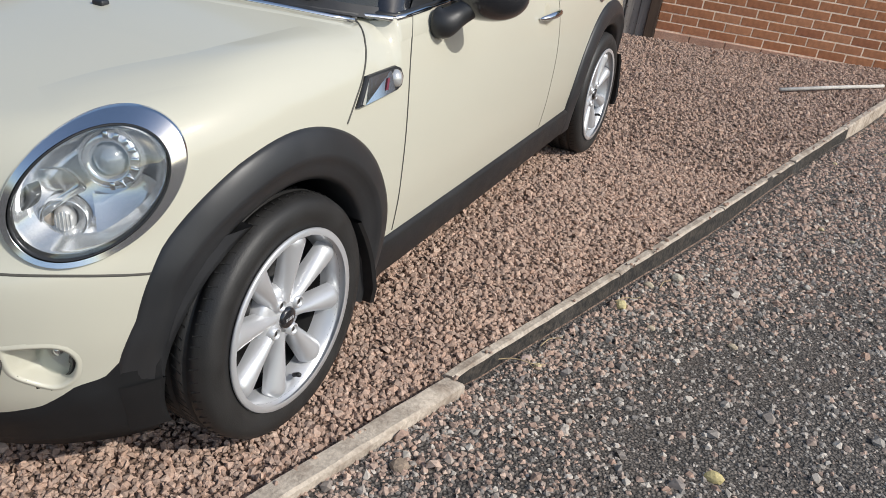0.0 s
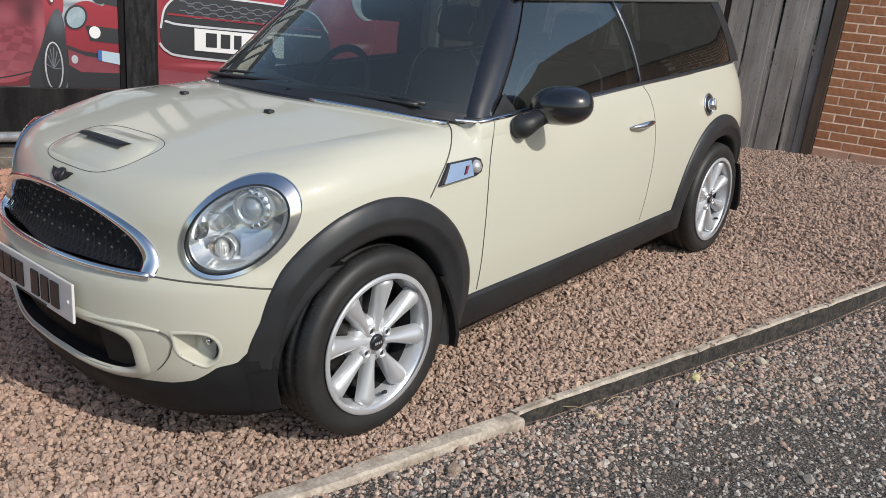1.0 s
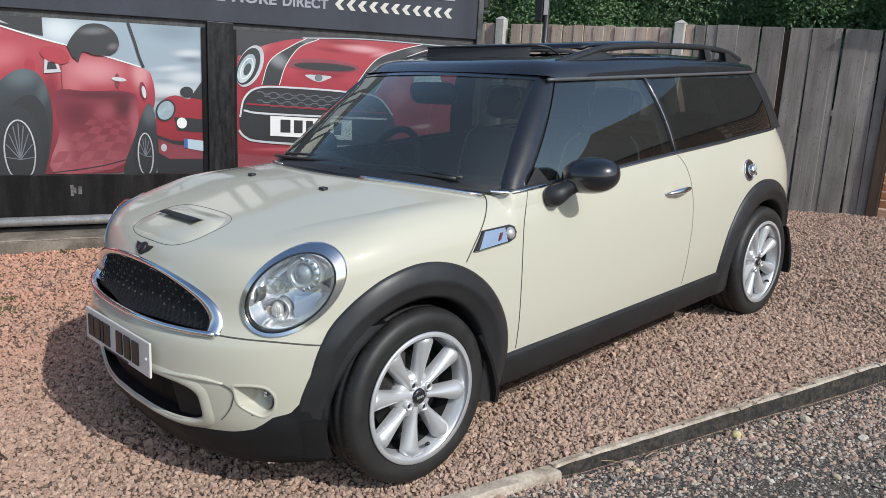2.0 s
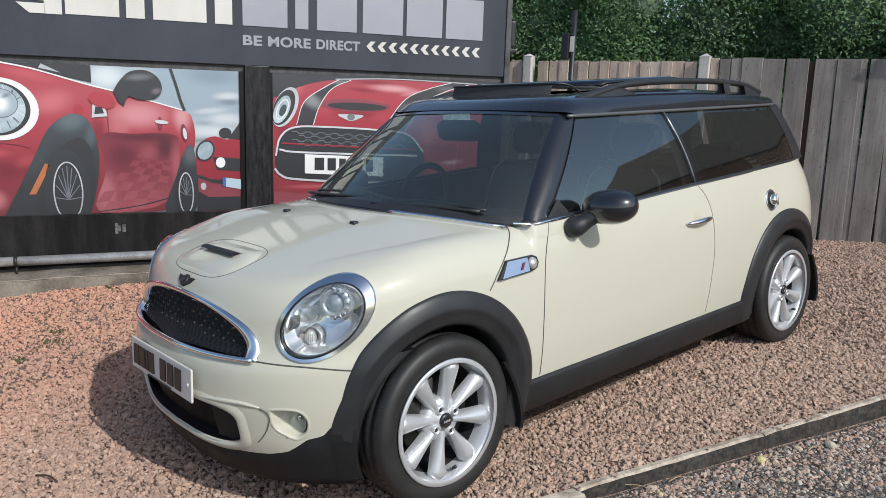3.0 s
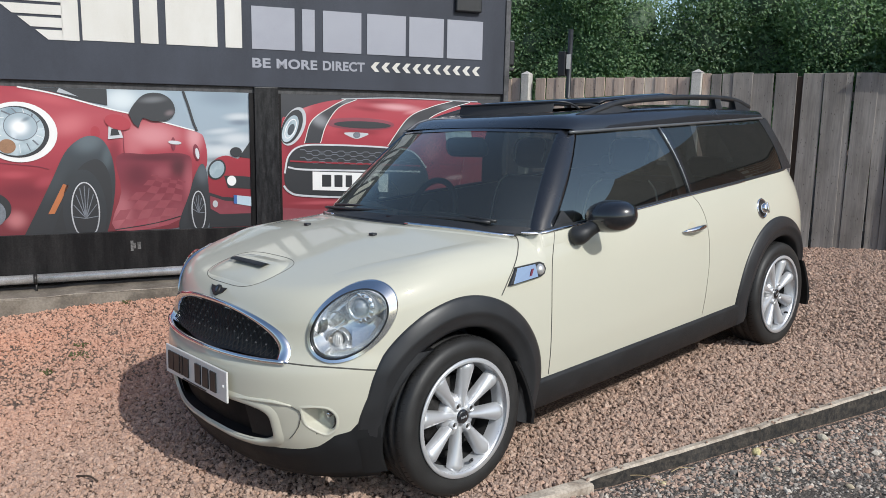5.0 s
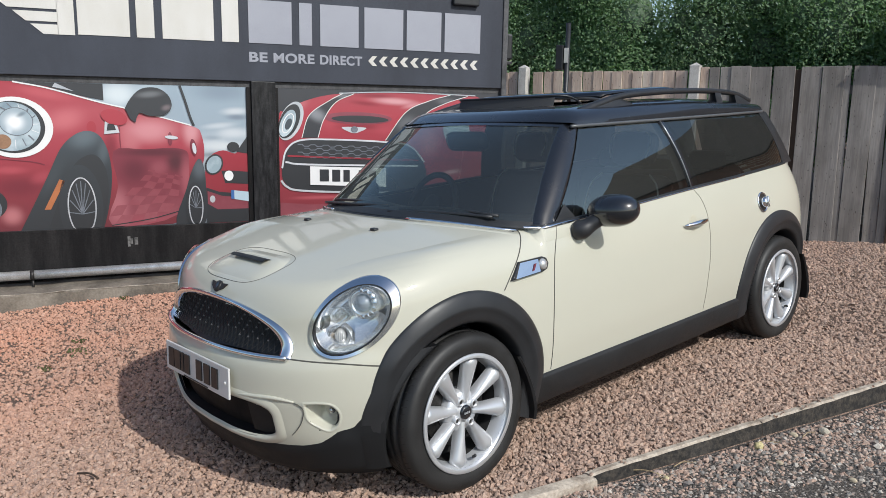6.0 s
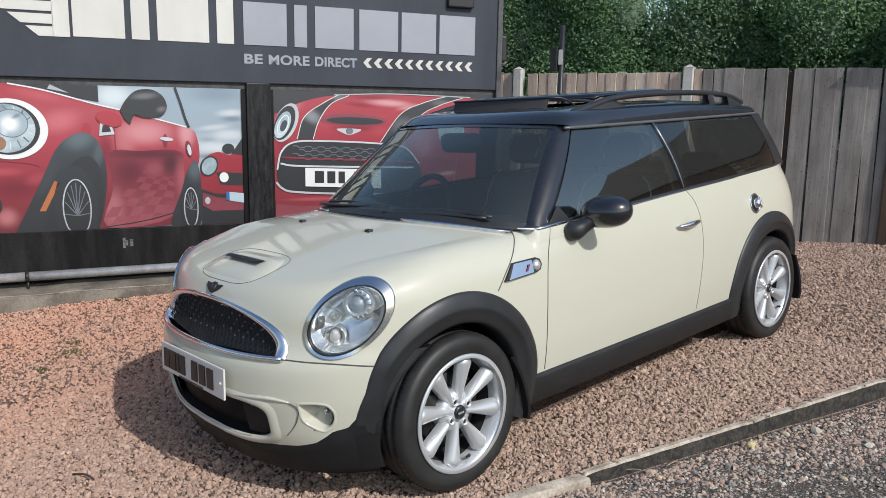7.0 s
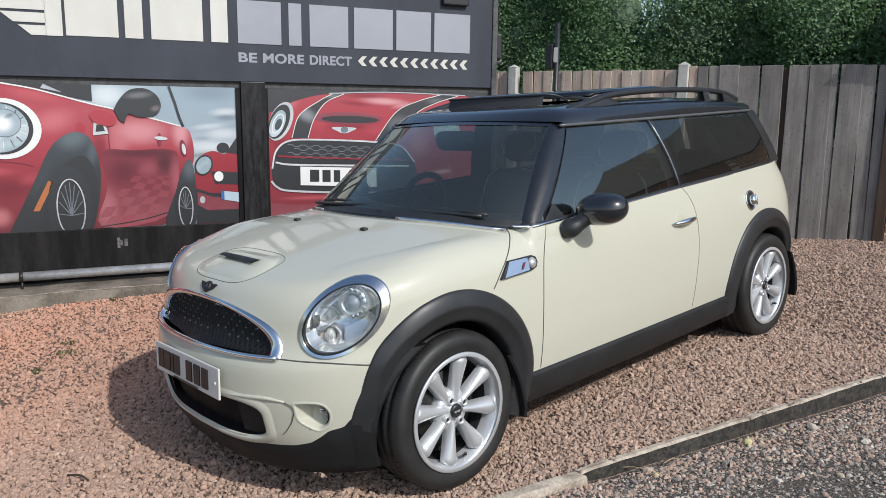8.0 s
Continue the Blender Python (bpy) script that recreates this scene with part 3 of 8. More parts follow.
def band(pts, w, y, n=8):
    c = spline(pts, n)
    rows = []
    for i, p in enumerate(c):
        t = c[min(i + 1, len(c) - 1)] - c[max(i - 1, 0)]
        t = t / max(1e-6, np.linalg.norm(t))
        nrm = np.array([-t[1], t[0]]) * w / 2
        rows.append([(p[0] + nrm[0], y, p[1] + nrm[1]), (p[0] - nrm[0], y, p[1] - nrm[1])])
    return sheet(rows)


def print_ink(name, stops, axis=2, lo=0.35, hi=1.55, rough=0.42, wob=0.10, scale=2.5):
    """Printed tone that runs through a few colours along one axis, a little uneven."""
    m, nt, b = shader(name)
    sep = nt.nodes.new("ShaderNodeSeparateXYZ")
    nt.links.new(coords(nt), sep.inputs[0])
    mr = node(nt, "ShaderNodeMapRange", From_Min=lo, From_Max=hi)
    nt.links.new(sep.outputs[axis], mr.inputs[0])
    n1 = noise_tex(nt, scale, 4)
    ma = nt.nodes.new("ShaderNodeMath")
    ma.operation = "MULTIPLY_ADD"
    nt.links.new(n1, ma.inputs[0])
    ma.inputs[1].default_value = wob * 2
    ad = nt.nodes.new("ShaderNodeMath")
    ad.operation = "SUBTRACT"
    nt.links.new(mr.outputs[0], ad.inputs[0])
    ad.inputs[1].default_value = wob
    nt.links.new(ad.outputs[0], ma.inputs[2])
    # a little grey mixed into the ink stands in for veiling glare
    nt.links.new(mixc(nt, 0.025, ramp(nt, ma.outputs[0], stops), (0.36, 0.38, 0.42)), b.inputs["Base Color"])
    b.inputs["Roughness"].default_value = rough
    b.inputs["Specular IOR Level"].default_value = 0.6
    return m

def print_photo(name, stops, spots, **kw):
    """Printed photograph: a tone along the height with soft patches of light and shade printed over it."""
    m = print_ink(name, stops, **kw)
    nt = m.node_tree
    b = nt.nodes["Principled BSDF"]
    c = b.inputs["Base Color"].links[0].from_socket
    for x, z, rx, rz, tilt, col, amount in spots:
        mp = nt.nodes.new("ShaderNodeMapping")
        mp.vector_type = "TEXTURE"
        mp.inputs["Location"].default_value = (x, 0, z)
        mp.inputs["Rotation"].default_value = (0, -tilt, 0)
        mp.inputs["Scale"].default_value = (rx, 1000, rz)
        nt.links.new(coords(nt), mp.inputs[0])
        ln = nt.nodes.new("ShaderNodeVectorMath")
        ln.operation = "LENGTH"
        nt.links.new(mp.outputs[0], ln.inputs[0])
        mr = node(nt, "ShaderNodeMapRange", From_Min=1.25, From_Max=0.0, To_Min=0.0, To_Max=amount)
        mr.interpolation_type = "SMOOTHERSTEP"
        nt.links.new(ln.outputs["Value"], mr.inputs[0])
        c = mixc(nt, mr.outputs[0], c, col)
    # glare over the print, put into the colour as a thin grey mix
    nt.links.new(mixc(nt, 0.02, c, (0.36, 0.38, 0.42)), b.inputs["Base Color"])
    return m


INK_SKY = print_photo("print_sky", [(0.0, (0.10, 0.12, 0.14)), (0.45, (0.32, 0.37, 0.41)), (0.60, (0.46, 0.51, 0.55)), (0.72, (0.30, 0.37, 0.43)), (1.0, (0.30, 0.38, 0.45))], [
    (0.899, 1.452, 0.198, 0.132, 0, (0.66, 0.72, 0.74), 0.9),
    (1.134, 1.467, 0.148, 0.115, 0, (0.5, 0.57, 0.61), 0.7),
    (1.703, 1.49, 0.3, 0.109, 0, (0.21, 0.27, 0.33), 0.85),
    (1.817, 1.332, 0.151, 0.04, 0.05, (0.58, 0.61, 0.63), 0.9),
    (1.825, 1.282, 0.121, 0.032, 0, (0.17, 0.21, 0.26), 0.85),
    (1.674, 1.21, 0.179, 0.032, 0.1, (0.55, 0.59, 0.62), 0.8),
    (1.791, 1.149, 0.182, 0.061, 0, (0.6, 0.63, 0.65), 0.85),
    (1.611, 1.109, 0.099, 0.028, 0, (0.28, 0.33, 0.38), 0.8),
    (1.688, 1.038, 0.242, 0.053, 0, (0.62, 0.65, 0.66), 0.8),
    (1.685, 0.966, 0.242, 0.029, 0, (0.1, 0.12, 0.13), 0.7),
], wob=0.12, scale=3.2)
INK_RED = print_photo("print_red", [(0.0, (0.12, 0.008, 0.014)), (0.40, (0.26, 0.016, 0.029)), (0.60, (0.36, 0.030, 0.050)), (0.80, (0.41, 0.058, 0.078)), (1.0, (0.36, 0.026, 0.045))], [
    (0.505, 1.249, 0.189, 0.112, 0.3, (0.56, 0.15, 0.17), 0.8),
    (0.368, 1.45, 0.253, 0.055, -0.2, (0.52, 0.1, 0.12), 0.7),
    (1.119, 1.167, 0.281, 0.136, 0, (0.62, 0.27, 0.29), 0.85),
    (0.968, 1.06, 0.11, 0.116, 0, (0.5, 0.16, 0.18), 0.7),
    (1.448, 1.159, 0.087, 0.159, 0, (0.66, 0.33, 0.35), 0.8),
    (0.822, 1.022, 0.072, 0.173, 0, (0.15, 0.01, 0.022), 0.7),
    (0.152, 0.728, 0.268, 0.112, 0, (0.15, 0.01, 0.022), 0.85),
    (0.086, 0.504, 0.099, 0.094, 0, (0.48, 0.17, 0.18), 0.8),
    (0.307, 0.8, 0.101, 0.057, 0.4, (0.4, 0.06, 0.08), 0.6),
    (0.096, 0.86, 0.148, 0.041, 0, (0.44, 0.07, 0.09), 0.7),
], wob=0.05)
INK_RED_C = print_ink("print_far_red", [(0.0, (0.17, 0.012, 0.020)), (0.5, (0.30, 0.018, 0.032)), (0.8, (0.40, 0.040, 0.058)), (1.0, (0.38, 0.06, 0.075))], wob=0.14)
INK_BONNET = print_photo("print_bonnet_red", [(0.0, (0.17, 0.012, 0.020)), (0.5, (0.30, 0.018, 0.032)), (0.8, (0.39, 0.030, 0.048)), (1.0, (0.38, 0.05, 0.07))], [
    (3.252, 1.441, 0.275, 0.042, -0.05, (0.66, 0.34, 0.36), 0.9),
    (3.421, 1.405, 0.128, 0.027, 0.2, (0.6, 0.25, 0.27), 0.85),
    (3.066, 1.486, 0.227, 0.023, 0, (0.2, 0.012, 0.026), 0.7),
    (2.965, 1.417, 0.184, 0.027, -0.1, (0.23, 0.014, 0.028), 0.8),
    (2.341, 1.388, 0.152, 0.073, 0.5, (0.52, 0.15, 0.17), 0.8),
    (2.627, 1.261, 0.098, 0.112, 0.4, (0.44, 0.06, 0.08), 0.7),
    (2.924, 1.312, 0.308, 0.027, 0, (0.5, 0.13, 0.15), 0.7),
    (2.924, 1.207, 0.288, 0.034, 0, (0.2, 0.012, 0.025), 0.7),
    (3.149, 1.188, 0.125, 0.058, 0, (0.42, 0.055, 0.075), 0.7),
    (2.26, 1.073, 0.075, 0.111, 0, (0.22, 0.012, 0.03), 0.8),
    (3.597, 1.07, 0.132, 0.18, 0, (0.5, 0.17, 0.19), 0.8),
    (3.891, 0.845, 0.253, 0.103, 0, (0.24, 0.02, 0.035), 0.8),
    (3.847, 0.784, 0.137, 0.029, 0.1, (0.62, 0.36, 0.38), 0.8),
    (2.541, 0.575, 0.32, 0.023, 0, (0.45, 0.09, 0.11), 0.7),
], wob=0.05)
INK_STRIPE = print_photo("print_stripe", [(0.0, (0.018, 0.019, 0.022)), (1.0, (0.034, 0.035, 0.040))], [
    (2.511, 1.316, 0.136, 0.074, -0.5, (0.26, 0.27, 0.29), 0.9),
    (2.766, 1.479, 0.099, 0.034, 0, (0.2, 0.205, 0.215), 0.8),
    (3.358, 1.248, 0.128, 0.078, 0.5, (0.13, 0.135, 0.145), 0.8),
    (3.767, 1.451, 0.133, 0.04, 0, (0.14, 0.145, 0.155), 0.8),
], wob=0.05)
INK_DEEP = print_photo("print_deep_red", [(0.0, (0.26, 0.06, 0.075)), (0.3, (0.17, 0.014, 0.028)), (0.6, (0.19, 0.016, 0.034)), (1.0, (0.30, 0.08, 0.105))], [
    (1.148, 0.991, 0.361, 0.051, 0, (0.085, 0.008, 0.018), 0.9),
    (0.993, 0.845, 0.138, 0.137, 0, (0.1, 0.008, 0.02), 0.85),
    (1.314, 0.91, 0.096, 0.12, 0, (0.06, 0.008, 0.015), 0.9),
    (1.179, 0.862, 0.094, 0.079, 0.4, (0.3, 0.07, 0.09), 0.7),
    (1.404, 0.777, 0.078, 0.222, 0, (0.36, 0.09, 0.11), 0.8),
    (0.85, 0.552, 0.11, 0.217, 0, (0.4, 0.13, 0.15), 0.8),
    (1.083, 0.422, 0.286, 0.081, 0, (0.3, 0.05, 0.07), 0.7),
], wob=0.15, scale=7)
INK_PALE = print_ink("print_pale_red", [(0.0, (0.28, 0.075, 0.09)), (0.3, (0.235, 0.042, 0.058)), (0.5, (0.205, 0.028, 0.044)), (1.0, (0.30, 0.11, 0.13))], wob=0.2, scale=12)
INK_DARK = print_ink("print_dark", [(0.0, (0.016, 0.017, 0.019)), (1.0, (0.032, 0.034, 0.038))])
INK_ARCH = print_photo("print_arch", [(0.0, (0.012, 0.013, 0.015)), (0.55, (0.020, 0.025, 0.029)), (1.0, (0.046, 0.062, 0.075))], [
    (0.634, 1.118, 0.158, 0.113, 0.4, (0.12, 0.15, 0.17), 0.85),
    (0.392, 0.817, 0.068, 0.226, -0.5, (0.045, 0.055, 0.062), 0.7),
    (0.768, 1.003, 0.053, 0.153, -0.2, (0.09, 0.115, 0.13), 0.7),
    (1.504, 0.857, 0.078, 0.121, 0, (0.11, 0.13, 0.15), 0.7),
], hi=1.25)
INK_SILVER = print_ink("print_silver", [(0.0, (0.30, 0.31, 0.33)), (0.5, (0.62, 0.63, 0.65)), (1.0, (0.42, 0.45, 0.48))], scale=9, wob=0.3)
INK_LENS = print_ink("print_lens", [(0.0, (0.28, 0.36, 0.40)), (0.5, (0.52, 0.60, 0.64)), (1.0, (0.20, 0.28, 0.33))], lo=0.95, hi=1.42, scale=12, wob=0.5)
INK_GLOW = print_photo("print_lamp_glow", [(0.0, (0.30, 0.37, 0.42)), (1.0, (0.36, 0.44, 0.49))], [(0.155, 1.228, 0.085, 0.080, 0, (0.92, 0.93, 0.93), 1.0), (0.205, 1.288, 0.05, 0.02, 0.5, (0.12, 0.16, 0.19), 0.7), (0.115, 1.168, 0.03, 0.05, 0, (0.62, 0.68, 0.72), 0.8)], wob=0.4, scale=14)
INK_MIRROR = print_photo("print_mirror", [(0.0, (0.016, 0.017, 0.019)), (1.0, (0.026, 0.028, 0.032))], [(1.133, 1.458, 0.13, 0.035, 0.1, (0.17, 0.18, 0.19), 0.8), (1.258, 1.354, 0.05, 0.03, 0.3, (0.20, 0.16, 0.17), 0.8)], wob=0.1)
INK_SPOKE = plain("print_spoke", (0.16, 0.175, 0.20), 0.45, vary=0.3, scale=20, bumpy=0.0)
INK_WHITE = plain("print_white", (0.76, 0.76, 0.75), 0.45, vary=0.03, bumpy=0.0)
INK_ORANGE = plain("print_orange", (0.42, 0.15, 0.06), 0.45, vary=0.1, bumpy=0.0)
INK_BROWN = plain("print_amber", (0.30, 0.17, 0.10), 0.45, vary=0.2, scale=25, bumpy=0.0)
INK_BLUE = plain("print_blue", (0.05, 0.13, 0.34), 0.45, vary=0.1, bumpy=0.0)
INK_PLATE = plain("print_plate", (0.42, 0.53, 0.60), 0.45, vary=0.05, bumpy=0.0)
INK_NIGHT = print_ink("print_night", [(0.0, (0.018, 0.019, 0.022)), (0.75, (0.028, 0.030, 0.035)), (1.0, (0.040, 0.042, 0.049))])

poster_a = part("poster", box(-3.2, 1.905, -0.002, 0.019, 0.384, 1.534), INK_SKY, hoarding, "poster print of a red car under a cloudy sky", smooth=False)
L = lambda k: -0.002 - 0.0022 * k


def ink(name, vf, material, under):
    return part(name, vf, material, under, smooth=False)


ink("printed_body", flat_shape([(-3.0, 1.30), (-1.2, 1.48), (-0.2, 1.532), (0.18, 1.532), (0.40, 1.502), (0.76, 1.393), (0.97, 1.337), (1.44, 1.211), (1.53, 1.129), (1.54, 0.917), (1.44, 0.751), (1.36, 0.430), (0.90, 0.386), (-1.0, 0.386), (-3.0, 0.386)], L(1), n=5), INK_RED, poster_a)
ink("printed_window", flat_shape([(0.18, 1.533), (0.79, 1.533), (0.79, 1.403), (0.60, 1.440), (0.39, 1.502)], L(2), soft=False), INK_DARK, poster_a)
ink("printed_glint", flat_shape([(0.43, 1.50), (0.45, 1.532), (0.58, 1.47)], L(3), soft=False), INK_SILVER, poster_a)
ink("printed_trim", band([(0.16, 1.533), (0.40, 1.489), (0.76, 1.389), (0.97, 1.341)], 0.011, L(3)), INK_WHITE, poster_a)
ink("printed_trim", band([(0.97, 1.341), (1.22, 1.275), (1.45, 1.211)], 0.010, L(3)), INK_WHITE, poster_a)
ink("printed_pillar", band([(1.37, 1.533), (1.41, 1.404), (1.44, 1.290), (1.47, 1.207)], 0.020, L(3)), INK_DARK, poster_a)
ink("printed_door_low", flat_shape([(0.84, 1.002), (1.08, 1.015), (1.35, 1.020), (1.42, 0.917), (1.33, 0.477), (0.80, 0.400), (0.86, 0.711)], L(2), n=4), INK_DEEP, poster_a)
chequers = [Vector(p) for p in ((0.691, 0.375), (1.236, 0.425), (1.373, 0.791), (1.096, 0.850))]


def chequer(u, v):
    """A point of the chequered ground mirrored in the printed door."""
    v = 1 - (1 - v) ** 1.7
    low, top = chequers[0].lerp(chequers[1], u), chequers[3].lerp(chequers[2], u)
    return tuple(low.lerp(top, v) + Vector((0.012 * math.sin(9 * v + 3 * u), 0.006 * math.sin(11 * u))))


for i in range(5):
    for j in range(8):
        if (i + j) % 2:
            ink("printed_reflection", flat_shape([chequer(i / 5, j / 8), chequer((i + 1) / 5, j / 8), chequer((i + 1) / 5, (j + 1) / 8), chequer(i / 5, (j + 1) / 8)], L(3), soft=False), INK_PALE, poster_a)
ink("printed_sill", band([(0.80, 0.398), (1.10, 0.440), (1.34, 0.500)], 0.008, L(3.5)), INK_DARK, poster_a)
ink("printed_arch", flat_shape([(0.129, 0.372), (0.133, 0.372), (0.241, 0.583), (0.358, 0.818), (0.457, 1.024), (0.557, 1.128), (0.654, 1.164), (0.740, 1.130), (0.795, 1.022), (0.819, 0.867), (0.812, 0.711), (0.776, 0.515), (0.737, 0.378), (0.733, 0.374), (0.449, 0.372)], L(4), n=4), INK_ARCH, poster_a)
ink("printed_well", flat_shape([(0.329, 0.378), (0.332, 0.378), (0.432, 0.644), (0.532, 0.872), (0.625, 0.962), (0.713, 0.969), (0.774, 0.868), (0.790, 0.712), (0.768, 0.535), (0.728, 0.378), (0.724, 0.374), (0.536, 0.372)], L(5), n=4), INK_DARK, poster_a)


def cut_ellipse(cx, cz, rx, rz, y, floor=0.386):
    v, f = ellipse(cx, cz, rx, rz, y)
    return [(p[0], p[1], max(p[2], floor)) for p in v], f


ink("printed_tyre", cut_ellipse(0.581, 0.561, 0.161, 0.335, L(6)), INK_ARCH, poster_a)
v, f = ring_shape(0.586, 0.561, 0.106, 0.236, 0.010, L(8))
ink("printed_rim", ([(p[0], p[1], max(p[2], 0.386)) for p in v], f), INK_SILVER, poster_a)
ink("printed_rim_dark", cut_ellipse(0.586, 0.561, 0.100, 0.224, L(7)), INK_DARK, poster_a)
for k in range(9):
    a = math.pi * (0.02 + 0.12 * k)
    ink("printed_spoke", band([(0.586, 0.501), (0.586 + 0.094 * math.cos(a), max(0.39, 0.501 + 0.266 * math.sin(a)))], 0.007, L(8.5), 2), INK_SPOKE, poster_a)
ink("printed_marker", flat_shape([(0.315, 0.545), (0.36, 0.545), (0.475, 0.770), (0.435, 0.783)], L(6), soft=False), INK_ORANGE, poster_a)
ink("printed_vent", flat_shape([(0.79, 1.239), (0.87, 1.236), (0.895, 1.150), (0.78, 1.137)], L(5), soft=False), INK_SILVER, poster_a)
ink("printed_vent_dark", flat_shape([(0.81, 1.222), (0.855, 1.220), (0.87, 1.172), (0.80, 1.165)], L(6), soft=False), INK_DARK, poster_a)
ink("printed_door_edge", band([(0.90, 1.33), (0.895, 1.10), (0.90, 0.99)], 0.006, L(4)), INK_DEEP, poster_a)
ink("printed_mirror_base", ellipse(0.86, 1.272, 0.10, 0.060, L(6), -0.3), INK_RED_C, poster_a)
ink("printed_mirror", flat_shape([(0.947, 1.349), (1.006, 1.445), (1.081, 1.504), (1.191, 1.511), (1.272, 1.461), (1.302, 1.384), (1.281, 1.325), (1.218, 1.289), (1.125, 1.286), (1.062, 1.308), (1.017, 1.302), (0.972, 1.311)], L(8), n=4), INK_MIRROR, poster_a)
ink("printed_mirror_foot", flat_shape([(0.942, 1.349), (0.978, 1.263), (1.017, 1.231), (1.030, 1.273), (1.054, 1.316), (0.984, 1.369)], L(7.5), soft=False), INK_NIGHT, poster_a)
ink("printed_handle", ellipse(1.29, 1.112, 0.052, 0.015, L(5), -0.1), INK_SILVER, poster_a)
ink("printed_handle_shadow", ellipse(1.278, 1.10, 0.018, 0.055, L(4)), INK_DEEP, poster_a)
ink("printed_filler", ellipse(1.462, 1.030, 0.024, 0.070, L(5), 0.15), INK_DEEP, poster_a)
ink("printed_filler_cap", ellipse(1.466, 1.022, 0.015, 0.046, L(6), 0.15), INK_SILVER, poster_a)
ink("printed_spot", ellipse(0.69, 1.19, 0.035, 0.05, L(3)), INK_RED_C, poster_a)
ink("printed_bumper_line", band([(-1.5, 0.955), (-0.3, 0.965), (0.20, 0.930), (0.34, 0.90)], 0.006, L(3)), INK_DEEP, poster_a)
ink("printed_fog_hole", ellipse(-0.10, 0.60, 0.16, 0.13, L(3)), INK_DARK, poster_a)
ink("printed_fog_lamp", ellipse(-0.06, 0.56, 0.080, 0.100, L(4)), INK_SPOKE, poster_a)
ink("printed_rear_arch", flat_shape([(1.30, 0.386), (1.39, 0.681), (1.44, 0.837), (1.50, 0.936), (1.54, 0.855), (1.55, 0.655), (1.53, 0.386)], L(4), n=4), INK_ARCH, poster_a)
ink("printed_tyre", cut_ellipse(1.455, 0.536, 0.078, 0.200, L(6)), INK_DARK, poster_a)
v, f = ring_shape(1.462, 0.536, 0.060, 0.172, 0.010, L(7))
ink("printed_rim", ([(p[0], p[1], max(p[2], 0.386)) for p in v], f), INK_SILVER, poster_a)
for k in range(7):
    a = math.pi * (0.0 + 0.155 * k)
    ink("printed_spoke", band([(1.46, 0.52), (1.46 + 0.048 * math.cos(a), max(0.39, 0.52 + 0.15 * math.sin(a)))], 0.005, L(7.5), 2), INK_SPOKE, poster_a)
ink("printed_headlamp_rim", ellipse(0.15, 1.188, 0.268, 0.232, L(4)), INK_WHITE, poster_a)
ink("printed_headlamp_seal", ellipse(0.140, 1.190, 0.222, 0.198, L(5)), INK_DARK, poster_a)
ink("printed_headlamp", ellipse(0.125, 1.194, 0.205, 0.186, L(6)), INK_LENS, poster_a)
ink("printed_lamp_ring", ring_shape(0.165, 1.232, 0.118, 0.108, 0.006, L(7)), INK_SPOKE, poster_a)
ink("printed_lamp_glow", ellipse(0.165, 1.232, 0.112, 0.102, L(6.8)), INK_GLOW, poster_a)
for k in range(16):
    a = 2 * math.pi * k / 16
    ink("printed_lamp_facet", band([(0.150 + 0.130 * math.cos(a), 1.212 + 0.118 * math.sin(a)), (0.132 + 0.190 * math.cos(a + 0.10), 1.198 + 0.172 * math.sin(a + 0.10))], 0.004 + 0.004 * (k % 3), L(6.5), 2), INK_SPOKE if k % 3 else INK_WHITE, poster_a)
ink("printed_lamp_amber", ellipse(0.065, 1.080, 0.058, 0.055, L(7.5)), INK_BROWN, poster_a)
# small car behind
ink("printed_small_body", flat_shape([(1.55, 0.836), (1.60, 0.960), (1.70, 1.003), (1.80, 0.975), (1.904, 1.000), (1.904, 0.390), (1.56, 0.390)], L(2), n=4), INK_RED_C, poster_a)
ink("printed_small_low", flat_shape([(1.552, 0.690), (1.66, 0.650), (1.904, 0.625), (1.904, 0.386), (1.548, 0.386)], L(3), soft=False), INK_DARK, poster_a)
ink("printed_small_skirt", flat_shape([(1.56, 0.66), (1.68, 0.615), (1.90, 0.59), (1.90, 0.50), (1.64, 0.50), (1.56, 0.55)], L(3.5), soft=False), INK_DEEP, poster_a)
ink("printed_small_screen", flat_shape([(1.81, 0.989), (1.904, 1.120), (1.904, 0.975)], L(3), soft=False), INK_DARK, poster_a)
ink("printed_small_grille", flat_shape([(1.68, 0.831), (1.75, 0.831), (1.904, 0.818), (1.904, 0.712), (1.71, 0.725)], L(3), soft=False), INK_DARK, poster_a)
ink("printed_small_lamp_rim", ellipse(1.622, 0.884, 0.072, 0.090, L(4), -0.45), INK_DARK, poster_a)
ink("printed_small_lamp", ellipse(1.622, 0.884, 0.058, 0.076, L(5), -0.45), INK_LENS, poster_a)
ink("printed_small_fog", ellipse(1.742, 0.787, 0.038, 0.043, L(5)), INK_WHITE, poster_a)
ink("printed_small_fog", ellipse(1.60, 0.59, 0.022, 0.030, L(5)), INK_SILVER, poster_a)
ink("printed_small_mirror", ellipse(1.785, 1.032, 0.050, 0.042, L(4)), INK_DARK, poster_a)
ink("printed_small_plate", flat_shape([(1.755, 0.664), (1.904, 0.645), (1.904, 0.562), (1.755, 0.590)], L(6), soft=False), INK_PLATE, poster_a)
ink("printed_small_plate_band", flat_shape([(1.755, 0.664), (1.782, 0.661), (1.782, 0.586), (1.755, 0.590)], L(7), soft=False), INK_BLUE, poster_a)

